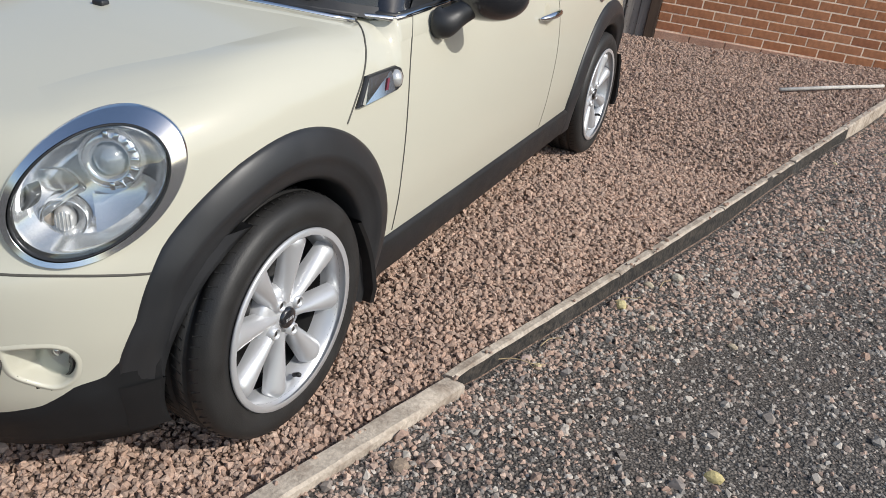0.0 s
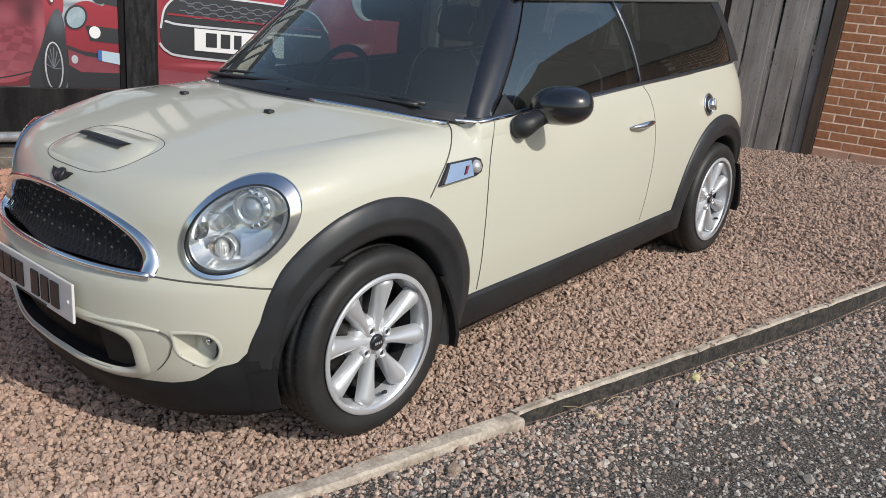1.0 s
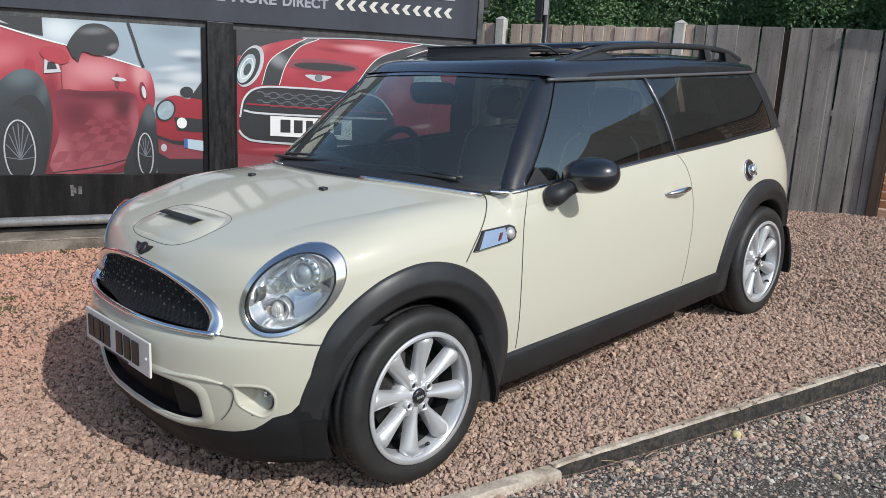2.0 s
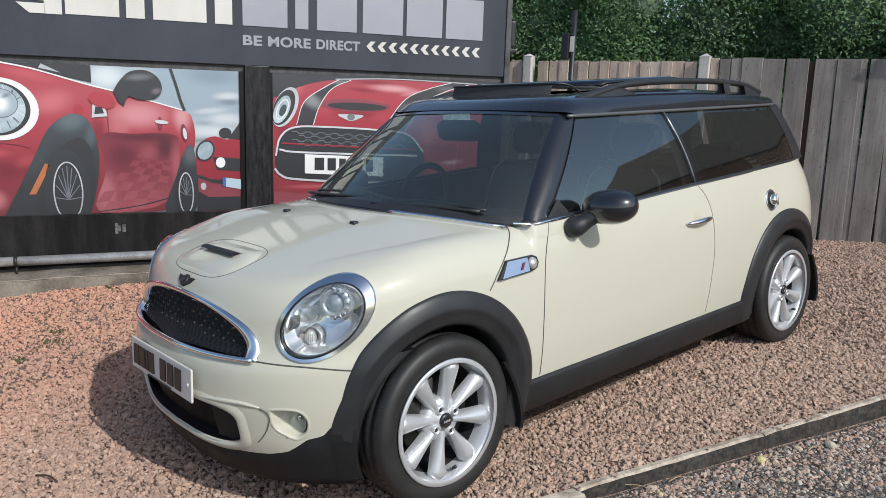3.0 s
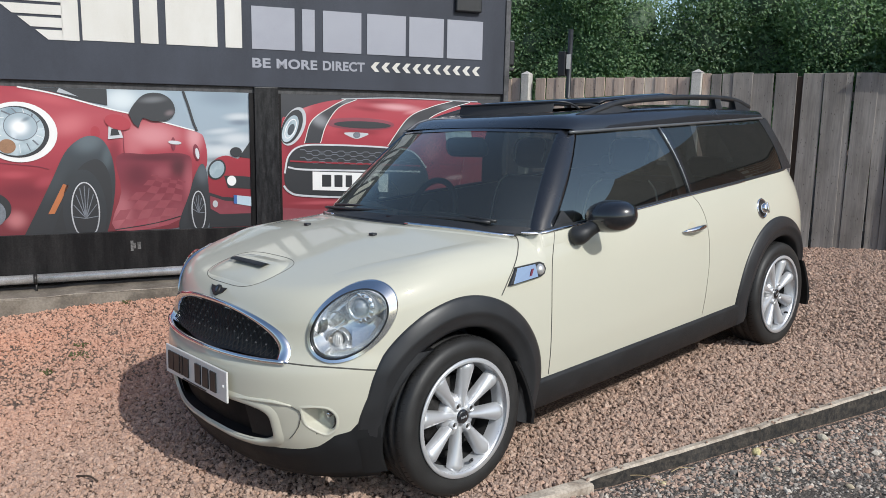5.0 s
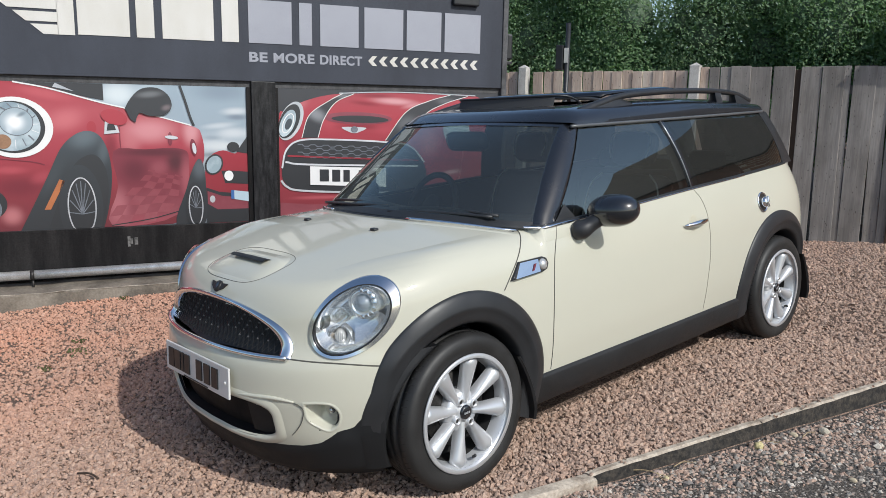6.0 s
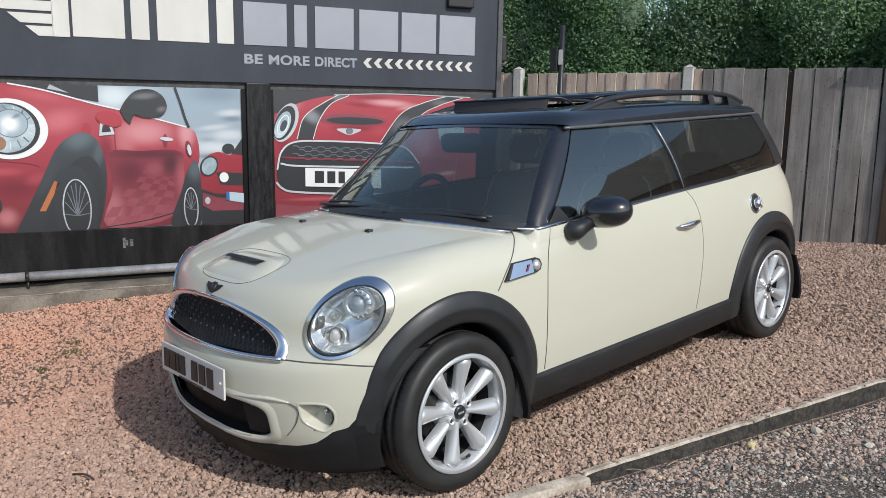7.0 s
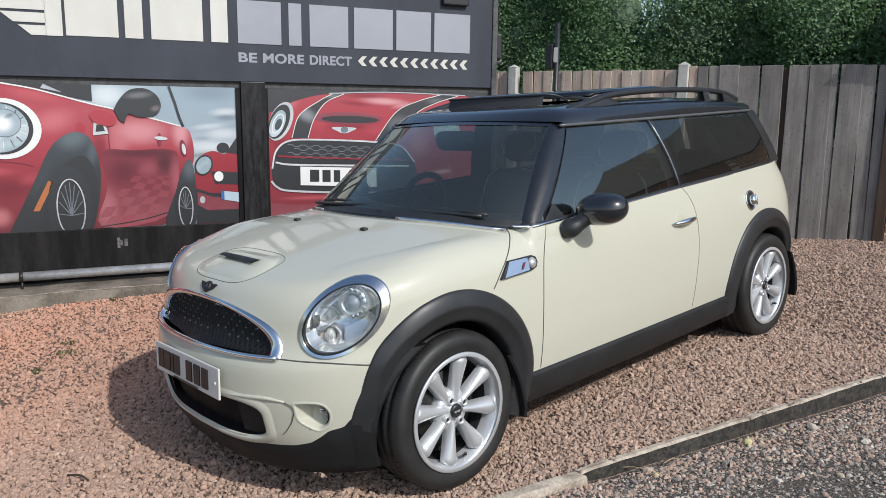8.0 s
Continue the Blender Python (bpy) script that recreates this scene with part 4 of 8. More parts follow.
poster_b = part("poster", box(2.177, 4.329, -0.002, 0.019, 0.384, 1.534), INK_NIGHT, hoarding, "poster print of a red bonnet with black stripes", smooth=False)
ink("printed_body", flat_shape([(2.178, 0.386), (2.178, 1.24), (2.24, 1.342), (2.44, 1.439), (2.74, 1.500), (3.28, 1.518), (3.73, 1.514), (4.07, 1.505), (4.24, 1.381), (4.31, 1.057), (4.32, 0.386)], L(1), n=4), INK_BONNET, poster_b)
ink("printed_bonnet_edge", band([(2.72, 1.503), (3.28, 1.524), (4.07, 1.508)], 0.009, L(4)), INK_SILVER, poster_b)
S1 = [(2.38, 1.110), (2.45, 1.308), (2.63, 1.435), (2.76, 1.503)]
S2 = [(2.86, 1.501), (2.69, 1.422), (2.58, 1.271), (2.525, 1.110)]
S3 = [(3.16, 1.085), (3.36, 1.344), (3.58, 1.447), (3.81, 1.510)]
S4 = [(3.99, 1.501), (3.76, 1.431), (3.55, 1.322), (3.37, 1.070)]
for a_, b_ in ((S1, S2), (S3, S4)):
    ca, cb = spline(a_, 6), spline(list(reversed(b_)), 6)
    ink("printed_stripe", sheet([[(p[0], L(3), p[1]) for p in ca], [(p[0], L(3), p[1]) for p in cb]]), INK_STRIPE, poster_b)
    ink("printed_pinstripe", band(a_, 0.006, L(4)), INK_WHITE, poster_b)
    ink("printed_pinstripe", band(b_, 0.006, L(4)), INK_WHITE, poster_b)
ink("printed_scoop_edge", ellipse(2.90, 1.284, 0.325, 0.056, L(2), -0.02), INK_DEEP, poster_b)
ink("printed_scoop", ellipse(2.92, 1.276, 0.270, 0.032, L(3), -0.02), INK_DARK, poster_b)
ink("printed_badge", flat_shape([(2.75, 1.205), (2.97, 1.200), (2.92, 1.165), (2.86, 1.150), (2.80, 1.168)], L(3), n=4), INK_SILVER, poster_b)
ink("printed_badge_disc", ellipse(2.862, 1.184, 0.034, 0.028, L(4)), INK_SPOKE, poster_b)
ink("printed_grille", flat_shape([(2.20, 0.844), (2.24, 1.001), (2.36, 1.081), (2.64, 1.089), (3.12, 1.068), (3.40, 1.029), (3.54, 0.882), (3.57, 0.706), (3.41, 0.601), (2.86, 0.618), (2.36, 0.650), (2.22, 0.720)], L(3), n=4), INK_DARK, poster_b)
ink("printed_chrome", band([(2.20, 0.844), (2.24, 1.001), (2.36, 1.086), (2.64, 1.094), (3.12, 1.073), (3.40, 1.034), (3.55, 0.882)], 0.015, L(5)), INK_SILVER, poster_b)
ink("printed_chrome", band([(2.19, 0.735), (2.24, 0.680), (2.36, 0.643), (2.86, 0.612), (3.41, 0.596)], 0.018, L(5)), INK_SILVER, poster_b)
ink("printed_red_line", band([(2.25, 0.952), (2.64, 0.933), (3.49, 0.898)], 0.014, L(5)), INK_RED_C, poster_b)
ink("printed_grey_line", band([(2.23, 0.898), (2.44, 0.873), (3.49, 0.845)], 0.016, L(5)), INK_SILVER, poster_b)
for j in range(4):
    line = []
    for i in range(9):
        x0, z0 = 2.34 + 0.118 * i + 0.059 * (j % 2), 1.052 - 0.034 * j - 0.0042 * i
        line += [(x0, z0), (x0 + 0.040, z0), (x0 + 0.059, z0 - 0.017), (x0 + 0.099, z0 - 0.017)]
    ink("printed_mesh", band(line, 0.008, L(5), 1), INK_SPOKE, poster_b)
ink("printed_plate", flat_shape([(2.449, 0.858), (3.165, 0.830), (3.167, 0.657), (2.449, 0.692)], L(7), soft=False), INK_WHITE, poster_b)
for x0, w in ((2.535, 0.085), (2.650, 0.075), (2.755, 0.060), (2.90, 0.07), (3.00, 0.07)):
    z0 = 0.775 - 0.036 * (x0 - 2.5)
    ink("printed_plate_bar", flat_shape([(x0, z0 + 0.055), (x0 + w, z0 + 0.053), (x0 + w, z0 - 0.055), (x0, z0 - 0.053)], L(8), soft=False), INK_DARK, poster_b)
ink("printed_low_dark", flat_shape([(2.18, 0.54), (2.44, 0.515), (3.52, 0.50), (3.53, 0.386), (2.178, 0.386)], L(4), soft=False), INK_DEEP, poster_b)
ink("printed_lamp_rim", ellipse(2.285, 1.255, 0.096, 0.178, L(4), -0.42), INK_SILVER, poster_b)
ink("printed_lamp", ellipse(2.270, 1.252, 0.082, 0.158, L(5), -0.42), INK_DARK, poster_b)
ink("printed_lamp_glass", ellipse(2.255, 1.235, 0.060, 0.125, L(5.5), -0.42), INK_LENS, poster_b)
ink("printed_lamp_dark", ellipse(2.262, 1.228, 0.026, 0.052, L(6), -0.42), INK_ARCH, poster_b)
ink("printed_lamp_ring", ring_shape(2.258, 1.235, 0.044, 0.092, 0.008, L(6), -0.42), INK_WHITE, poster_b)
ink("printed_lamp_rim", ellipse(3.88, 1.18, 0.135, 0.180, L(4), 0.3), INK_SILVER, poster_b)
ink("printed_lamp", ellipse(3.895, 1.185, 0.110, 0.150, L(5), 0.3), INK_LENS, poster_b)
ink("printed_bumper_line", band([(3.58, 0.93), (3.95, 0.90), (4.30, 0.96)], 0.008, L(3)), INK_DEEP, poster_b)

# header: the brand shows as plain slabs and stripes
H0, H1 = 1.900, 2.262


def slab(x0, x1, z0, z1, material, name="letter_block", lean=0.0):
    v = [(x0, -0.035, z0), (x1, -0.035, z0), (x1 + lean, -0.035, z1), (x0 + lean, -0.035, z1)]
    v += [(p[0], -0.041, p[2]) for p in v]
    return part(name, (v, [(4, 5, 6, 7), (0, 1, 5, 4), (1, 2, 6, 5), (2, 3, 7, 6), (3, 0, 4, 7)]), material, header, smooth=False)


for x0, x1 in ((0.64, 1.013), (1.062, 1.195), (1.256, 1.655), (1.720, 1.855)):
    slab(x0, x1, H0, H1 + 0.06, WHITE_VINYL)
for x0, x1 in ((1.936, 2.300), (2.365, 2.475), (2.548, 2.895), (2.948, 3.315), (3.349, 3.690), (3.725, 4.092)):
    slab(x0, x1, H0, H1 - 0.012, GREY_VINYL)
for k, (x0, z0) in enumerate(((0.40, 1.893), (0.285, 1.985), (0.165, 2.078), (0.05, 2.172), (-0.06, 2.262))):
    v = [(x0, -0.035, z0), (0.505, -0.035, z0), (0.505, -0.035, z0 + 0.072), (x0 - 0.085, -0.035, z0 + 0.072)]
    v += [(p[0], -0.041, p[2]) for p in v]
    part("wing_stripe", (v, [(4, 5, 6, 7), (0, 1, 5, 4), (1, 2, 6, 5), (2, 3, 7, 6), (3, 0, 4, 7)]), WHITE_VINYL, header, smooth=False)
slab(0.500, 0.618, 1.893, 2.335, WHITE_VINYL, "wing_stripe")
for k in range(11):
    x0 = 2.985 + 0.1005 * k
    c = [(x0, 1.792), (x0 + 0.040, 1.835), (x0 + 0.082, 1.835), (x0 + 0.044, 1.792), (x0 + 0.082, 1.750), (x0 + 0.040, 1.750)]
    v = [(a, -0.036, b) for a, b in c] + [(a, -0.040, b) for a, b in c]
    part("chevron", (v, [(6, 7, 8, 9), (6, 9, 10, 11)] + [(i, (i + 1) % 6, 6 + (i + 1) % 6, 6 + i) for i in range(6)]), WHITE_VINYL, header, "white chevron", smooth=False)
for word, x0, x1 in (("BE", 1.936, 2.090), ("MORE", 2.140, 2.495), ("DIRECT", 2.545, 2.928)):
    txt = bpy.data.curves.new("slogan", "FONT")
    txt.body, txt.size, txt.extrude, txt.offset = word, 0.108, 0.002, 0.0035
    txt.space_character = 1.06
    tob = new("slogan_curve", txt)
    me = bpy.data.meshes.new_from_object(tob.evaluated_get(bpy.context.evaluated_depsgraph_get()))
    bpy.data.objects.remove(tob)
    xs_ = [v.co.x for v in me.vertices]
    k = (x1 - x0) / (max(xs_) - min(xs_))
    for v in me.vertices:
        v.co = ((v.co.x - min(xs_)) * k + x0, -0.037 - v.co.z, v.co.y + 1.749)
    me.materials.append(GREY_VINYL)
    slogan = new("slogan_word", me)
    slogan.parent = header
    slogan["label"] = "grey lettering " + word

# fittings
part("lamp_bracket", join(box(3.795, 4.058, -0.085, -0.036, 2.325, 2.52, 0.012), box(3.86, 3.90, -0.085, -0.03, 2.50, 2.60, 0.01), box(3.95, 3.99, -0.085, -0.03, 2.50, 2.60, 0.01)), BLACK_TRIM, hoarding, "dark bracket on the header's top edge", smooth=False)
part("edge_box", box(4.387, 4.45, -0.03, 0.06, 1.86, 2.10, 0.015), BLACK_TRIM, hoarding, "small black box on the side edge", smooth=False)
part("edge_box_arm", box(4.386, 4.46, -0.01, 0.02, 1.815, 1.845, 0.006), BLACK_TRIM, hoarding, smooth=False)
rail = thing("ground_rail", "low galvanised tube rail along the hoarding's foot", "rail", SIGN)
part("tube", tube([(-3.0, -0.14, 0.045), (0.20, -0.14, 0.052)], 0.036, 14), GALV, rail)
part("tube", tube([(0.205, -0.14, 0.052), (3.9, -0.14, 0.060)], 0.036, 14), GALV, rail)
part("coupler", tube([(0.190, -0.14, 0.052), (0.216, -0.14, 0.052)], 0.040, 14), DARK_STEEL, rail)
for x in (-1.6, -0.35, 0.205, 1.5, 2.9):
    part("rail_foot", box(x - 0.008, x + 0.008, -0.146, -0.130, -0.09, 0.03), DARK_STEEL, rail)
rows = []
g = np.random.default_rng(11)
for x in np.linspace(-3.4, 4.5, 80):
    h = -0.052 + 0.010 * math.sin(x * 1.3) + g.normal(0, 0.0025)
    rows.append([(x, 0.02, h + 0.02), (x, -0.20, h + g.normal(0, 0.002)), (x, -0.318 + g.normal(0, 0.003), h - 0.004), (x, -0.330 + g.normal(0, 0.003), h - 0.018), (x, -0.335, -0.45)])
nose = [np.array(r[2]) + np.array([0, -0.004, -0.003]) for r in rows]
ledge = tagged(sharp(part("ledge", sheet(rows), LEDGE_STONE, None, m=SIGN), 40), "stained concrete ledge at the foot of the hoarding", "ledge", kind="structure")
part("worn_edge", tube(nose, [0.004 + 0.0035 * abs(math.sin(2.3 * k) * math.sin(0.7 * k)) for k in range(len(nose))], 6), stained("chipped_concrete", (0.34, 0.30, 0.25), (0.15, 0.125, 0.10), 9, fine=60), ledge, "pale chipped edge of the ledge")

# ---- fence, wall, greenery ----
def board(x0, x1, z0, z1, thick=0.020, seed=0, y=0.0):
    g = np.random.default_rng(seed)
    cut, tilt = g.normal(0, 0.004), g.normal(0, 0.003)
    v, f = box(x0, x1, y, y + thick, z0, z1, 0.003)
    return [(p[0] + tilt * (p[2] - z0), p[1] + 0.004 * math.sin(seed + 2 * p[2]), p[2] + (cut if p[2] > z1 - 0.02 else 0)) for p in v], f


grey_fence = thing("fence", "tall weathered grey close-board timber fence", "fence", FENCE)
g = np.random.default_rng(5)
BOARDS = [(-0.046, 0.084), (-0.133, 0.116), (-0.252, 0.186), (-0.441, 0.056), (-0.500, 0.190), (-0.694, 0.178), (-0.915, 0.191), (-1.110, 0.194), (-1.306, 0.187), (-1.496, 0.102), (-1.600, 0.098)]
for i, (x, w) in enumerate(BOARDS):
    v, f = board(x - w + 0.004, x, 0.10, 1.825, 0.022, 100 + i, 0.007 * (i % 2))
    lean = 0.016 + 0.006 * math.sin(2.1 * i)
    part("board", ([(p[0] + lean * (1.83 - p[2]), p[1], p[2]) for p in v], f), GREY_BOARD, grey_fence, smooth=False)
    for z in (0.36, 1.00, 1.74):
        for k in (0.25, 0.75):
            nx = x - w * k + lean * (1.83 - z)
            part("nail", box(nx - 0.0022, nx + 0.0022, 0.007 * (i % 2) - 0.0065, 0.007 * (i % 2) + 0.004, z - 0.0022, z + 0.0022), BLACK_TRIM, grey_fence, smooth=False)
part("backing_board", box(-0.96, -0.80, 0.032, 0.044, 0.10, 1.80), BROWN_POST, grey_fence, smooth=False)
part("gravel_board", box(-1.70, -0.10, 0.020, 0.05, 0.0, 0.225), BROWN_POST, grey_fence, smooth=False)
for z in (0.45, 1.05, 1.62):
    part("fence_rail", box(-1.70, -0.08, 0.045, 0.09, z - 0.04, z + 0.04), GREY_BOARD, grey_fence, smooth=False)
part("fence_post", box(-0.030, 0.058, -0.03, 0.10, 0.0, 1.815, 0.006), BROWN_POST, grey_fence, "dark brown timber end post", smooth=False)
tan_fence = thing("fence", "newer tan timber fence panels between concrete posts", "fence", FENCE)
x, i = -1.905, 0
while x > -6.2:
    w = g.uniform(0.105, 0.125)
    if -3.83 < x < -3.66 or -3.83 < x - w < -3.66:
        x = -3.832
        continue
    part("board", board(x - w, x - 0.004, 0.10, 1.80, 0.014, 300 + i, 0.02 + 0.010 * (i % 2)), TAN_BOARD, tan_fence, smooth=False)
    x -= w
    i += 1
part("board", board(-1.782, -1.704, 0.10, 1.83, 0.018, 299, 0.01), TAN_BOARD, tan_fence, smooth=False)
for xp in (-1.835, -3.750, -5.66):
    v, f = box(xp - 0.050, xp + 0.050, -0.025, 0.075, -0.1, 1.845, 0.008)
    top_ = [(xp - 0.052, -0.027, 1.845), (xp + 0.052, -0.027, 1.845), (xp + 0.052, 0.077, 1.845), (xp - 0.052, 0.077, 1.845), (xp, 0.025, 1.878)]
    part("concrete_post", join((v, f), (top_, [(0, 1, 4), (1, 2, 4), (2, 3, 4), (3, 0, 4), (3, 2, 1, 0)])), POST_STONE, tan_fence, "pale concrete fence post", smooth=False)

pole = thing("post", "slim dark metal post with a small box", "post", FENCE)
part("shaft", tube([(-3.06, -0.35, 0.0), (-3.06, -0.35, 2.27)], 0.026, 14), BLACK_TRIM, pole)
part("box", box(-3.175, -3.095, -0.39, -0.31, 1.80, 2.05, 0.008), BLACK_TRIM, pole, "black control box", smooth=False)
part("sticker", box(-3.083, -3.037, -0.3795, -0.3770, 1.87, 2.02), WHITE_VINYL, pole, "white sticker", smooth=False)

# brick wall of the neighbouring house: courses of single bricks
MORTAR = stained("mortar", (0.86, 0.70, 0.54), (0.76, 0.60, 0.45), 9, fine=160)


def brick_material():
    m, nt, b = shader("brick_face")
    base = random_tint(nt, [(0.0, (0.340, 0.138, 0.064)), (0.25, (0.420, 0.184, 0.088)), (0.5, (0.375, 0.154, 0.070)), (0.75, (0.455, 0.212, 0.108)), (1.0, (0.310, 0.120, 0.058))])
    a, f = noise_tex(nt, 30, 5), noise_tex(nt, 220, 3)
    c = mixc(nt, 0.5, base, ramp(nt, a, [(0.3, (0.3, 0.3, 0.3)), (0.7, (0.7, 0.7, 0.7))]), "OVERLAY")
    nt.links.new(c, b.inputs["Base Color"])
    b.inputs["Roughness"].default_value = 0.85
    bump(nt, b, f, 0.4, 0.003)
    return m


BRICK = brick_material()
PLINTH = stained("plinth_brick", (0.46, 0.28, 0.20), (0.34, 0.19, 0.13), 6, fine=90)
WALL_TOP = 2.145
wall = tagged(thing("wall_brick", "", ""), "orange-brown brick house wall with pale mortar joints", "wall", kind="structure")
wall.matrix_basis = FENCE
part("mortar", box(0.064, 2.30, 0.0024, 0.22, -0.2, WALL_TOP), MORTAR, wall, smooth=False)
vs, fs = box(-0.1075, 0.1075, -0.05, 0.05, -0.0325, 0.0325, 0.003)
full = bpy.data.meshes.new("brick")
full.from_pydata(vs, [], fs)
full.materials.append(BRICK)
vs, fs = box(-0.051, 0.051, -0.05, 0.05, -0.0325, 0.0325, 0.003)
half_ = bpy.data.meshes.new("brick_half")
half_.from_pydata(vs, [], fs)
half_.materials.append(BRICK)
g = np.random.default_rng(21)
for c in range(24):
    z = 0.375 + 0.075 * c
    x = 0.064 + 0.1125 * (c % 2)
    while x < 2.20:
        m = pose(x + 0.1075, 0.050 + g.uniform(-0.0012, 0.0012), z + g.normal(0, 0.0008), 0, 0, g.uniform(-0.3, 0.3))
        ob = new("brick", full)
        ob.parent = wall
        ob.matrix_basis = m
        x += 0.225
    if c % 2:
        ob = new("brick", half_)
        ob.parent = wall
        ob.matrix_basis = pose(0.064 + 0.051, 0.050, z)
for k in range(7):
    part("plinth_brick", box(0.062 + 0.30 * k, 0.062 + 0.30 * k + 0.290, -0.022, 0.05, 0.0, 0.332, 0.004), PLINTH, wall, smooth=False)
house = tagged(thing("house", "brick house with grey bargeboard and dark tiled roof behind fence", "house", FENCE), kind="")
part("wall", join(box(0.075, 2.29, 0.23, 2.30, 0.0, 2.14), box(2.305, 5.2, 0.0, 2.30, 0.0, 2.14)), stained("house_brick", (0.30, 0.13, 0.075), (0.22, 0.09, 0.05), 6, fine=60), house, smooth=False)
roof_m = stained("roof_tile", (0.07, 0.055, 0.05), (0.04, 0.035, 0.033), 5, fine=40)
part("roof", ([(0.02, -0.16, 2.155), (5.3, -0.16, 2.155), (5.3, 2.5, 2.155), (0.02, 2.5, 2.155), (1.9, 1.2, 4.35), (5.3, 1.2, 4.35)], [(0, 1, 5, 4), (2, 3, 4, 5), (3, 0, 4), (1, 2, 5), (3, 2, 1, 0)]), roof_m, house, smooth=False)
outbuilding = thing("house", "brick gable with grey bargeboard and white window behind fence", "house", FENCE @ pose(-0.02, 2.6, 0))
part("wall", ([(0, 0, 0), (3, 0, 0), (3, 0, 2.2), (1.5, 0, 3.4), (0, 0, 2.2), (0, 3, 0), (3, 3, 0), (3, 3, 2.2), (1.5, 3, 3.4), (0, 3, 2.2)], [(0, 1, 2, 3, 4), (9, 8, 7, 6, 5), (0, 4, 9, 5), (1, 6, 7, 2), (4, 3, 8, 9), (3, 2, 7, 8)]), bpy.data.materials["house_brick"], outbuilding, smooth=False)
part("bargeboard", ([(-0.10, -0.06, 2.05), (1.5, -0.06, 3.42), (1.5, -0.06, 3.62), (-0.10, -0.06, 2.27), (-0.10, 0.05, 2.05), (1.5, 0.05, 3.42), (1.5, 0.05, 3.62), (-0.10, 0.05, 2.27)], [(0, 1, 2, 3), (7, 6, 5, 4), (0, 3, 7, 4), (3, 2, 6, 7), (0, 4, 5, 1)]), stained("grey_paint", (0.20, 0.23, 0.26), (0.16, 0.18, 0.20), 4), outbuilding, "grey painted bargeboard", smooth=False)
win = part("window", box(0.12, 0.80, -0.03, 0.03, 1.2, 2.05, 0.01), WHITE_VINYL, outbuilding, "white window frame", smooth=False)
part("pane", box(0.18, 0.74, -0.034, -0.028, 1.26, 1.99), PRIVACY_GLASS, win, smooth=False)

# pipe lying by the wall
tagged(part("pipe", tube([(0, 0, 0), (0.5, 0.006, 0.003), (1.02, 0, 0.004)], 0.013, 10), POST_STONE, None, m=SITE @ pose(1.572, 3.34, 0.052, 0, 0, math.degrees(math.atan2(0.766, 0.671)))), "pale length of pipe lying on the gravel", "pipe")


def leaf_cloud(name, label, category, places, m, size, material, seed, kind="stuff"):
    """Many small folded leaves at the given places."""
    g = np.random.default_rng(seed)
    n = len(places)
    s = size * g.uniform(0.6, 1.35, n)
    base = np.array([(0, -0.5, 0), (0.32, 0, 0.10), (0, 0.6, 0), (-0.32, 0, 0.10)])
    nrm = g.normal(size=(n, 3)) * 0.55 + np.array([0.62, -0.42, 0.62])
    nrm /= np.linalg.norm(nrm, axis=1, keepdims=True)
    tip = np.cross(nrm, g.normal(size=(n, 3)))
    tip /= np.linalg.norm(tip, axis=1, keepdims=True)
    rot = np.stack([np.cross(tip, nrm), tip, nrm], 2)
    v = np.einsum("nij,kj->nki", rot, base) * s[:, None, None] + places[:, None, :]
    f = (np.array([(0, 1, 2), (0, 2, 3)])[None] + 4 * np.arange(n)[:, None, None]).reshape(-1, 3)
    ob = big_mesh(name, v.reshape(-1, 3), f, material, m)
    return tagged(ob, label, category, kind=kind)


def leaf_material(name, cols, rough=0.45):
    m, nt, b = shader(name)
    geo = nt.nodes.new("ShaderNodeNewGeometry")
    c = ramp(nt, geo.outputs["Random Per Island"], [(i / (len(cols) - 1), k) for i, k in enumerate(cols)])
    big = noise_tex(nt, 0.8, 3)
    c = mixc(nt, 0.5, c, ramp(nt, big, [(0.35, (0.35, 0.38, 0.34)), (0.65, (0.62, 0.66, 0.50))]), "OVERLAY")
    nt.links.new(c, b.inputs["Base Color"])
    b.inputs["Roughness"].default_value = rough
    thin = nt.nodes.new("ShaderNodeBsdfTranslucent")
    nt.links.new(mixc(nt, 1.0, c, (0.9, 1.0, 0.55), "MULTIPLY"), thin.inputs[0])
    mx = nt.nodes.new("ShaderNodeMixShader")
    mx.inputs[0].default_value = 0.5
    nt.links.new(b.outputs[0], mx.inputs[1])
    nt.links.new(thin.outputs[0], mx.inputs[2])
    nt.links.new(mx.outputs[0], nt.nodes["Material Output"].inputs[0])
    return m


LEAF = leaf_material("hedge_leaf", [(0.132, 0.218, 0.138), (0.180, 0.288, 0.168), (0.245, 0.355, 0.204), (0.152, 0.250, 0.150), (0.300, 0.398, 0.224)])
WEED_LEAF = leaf_material("weed_leaf", [(0.10, 0.12, 0.05), (0.16, 0.17, 0.08), (0.20, 0.17, 0.10)])
DARK_LEAF = leaf_material("tree_leaf", [(0.022, 0.050, 0.026), (0.036, 0.074, 0.034), (0.050, 0.096, 0.042)])
g = np.random.default_rng(77)


def crowns(spec, per, g):
    """Leaf places over the shells of many overlapping clumps."""
    out = []
    for cx, cy, cz, r in spec:
        n = int(per * r * r)
        d = g.normal(size=(n, 3))
        d /= np.linalg.norm(d, axis=1, keepdims=True)
        rad = r * (g.uniform(0.55, 1.08, n) ** 0.6)
        out.append(np.array([cx, cy, cz]) + d * rad[:, None] * np.array([1, 0.8, 1.05]))
    return np.concatenate(out)


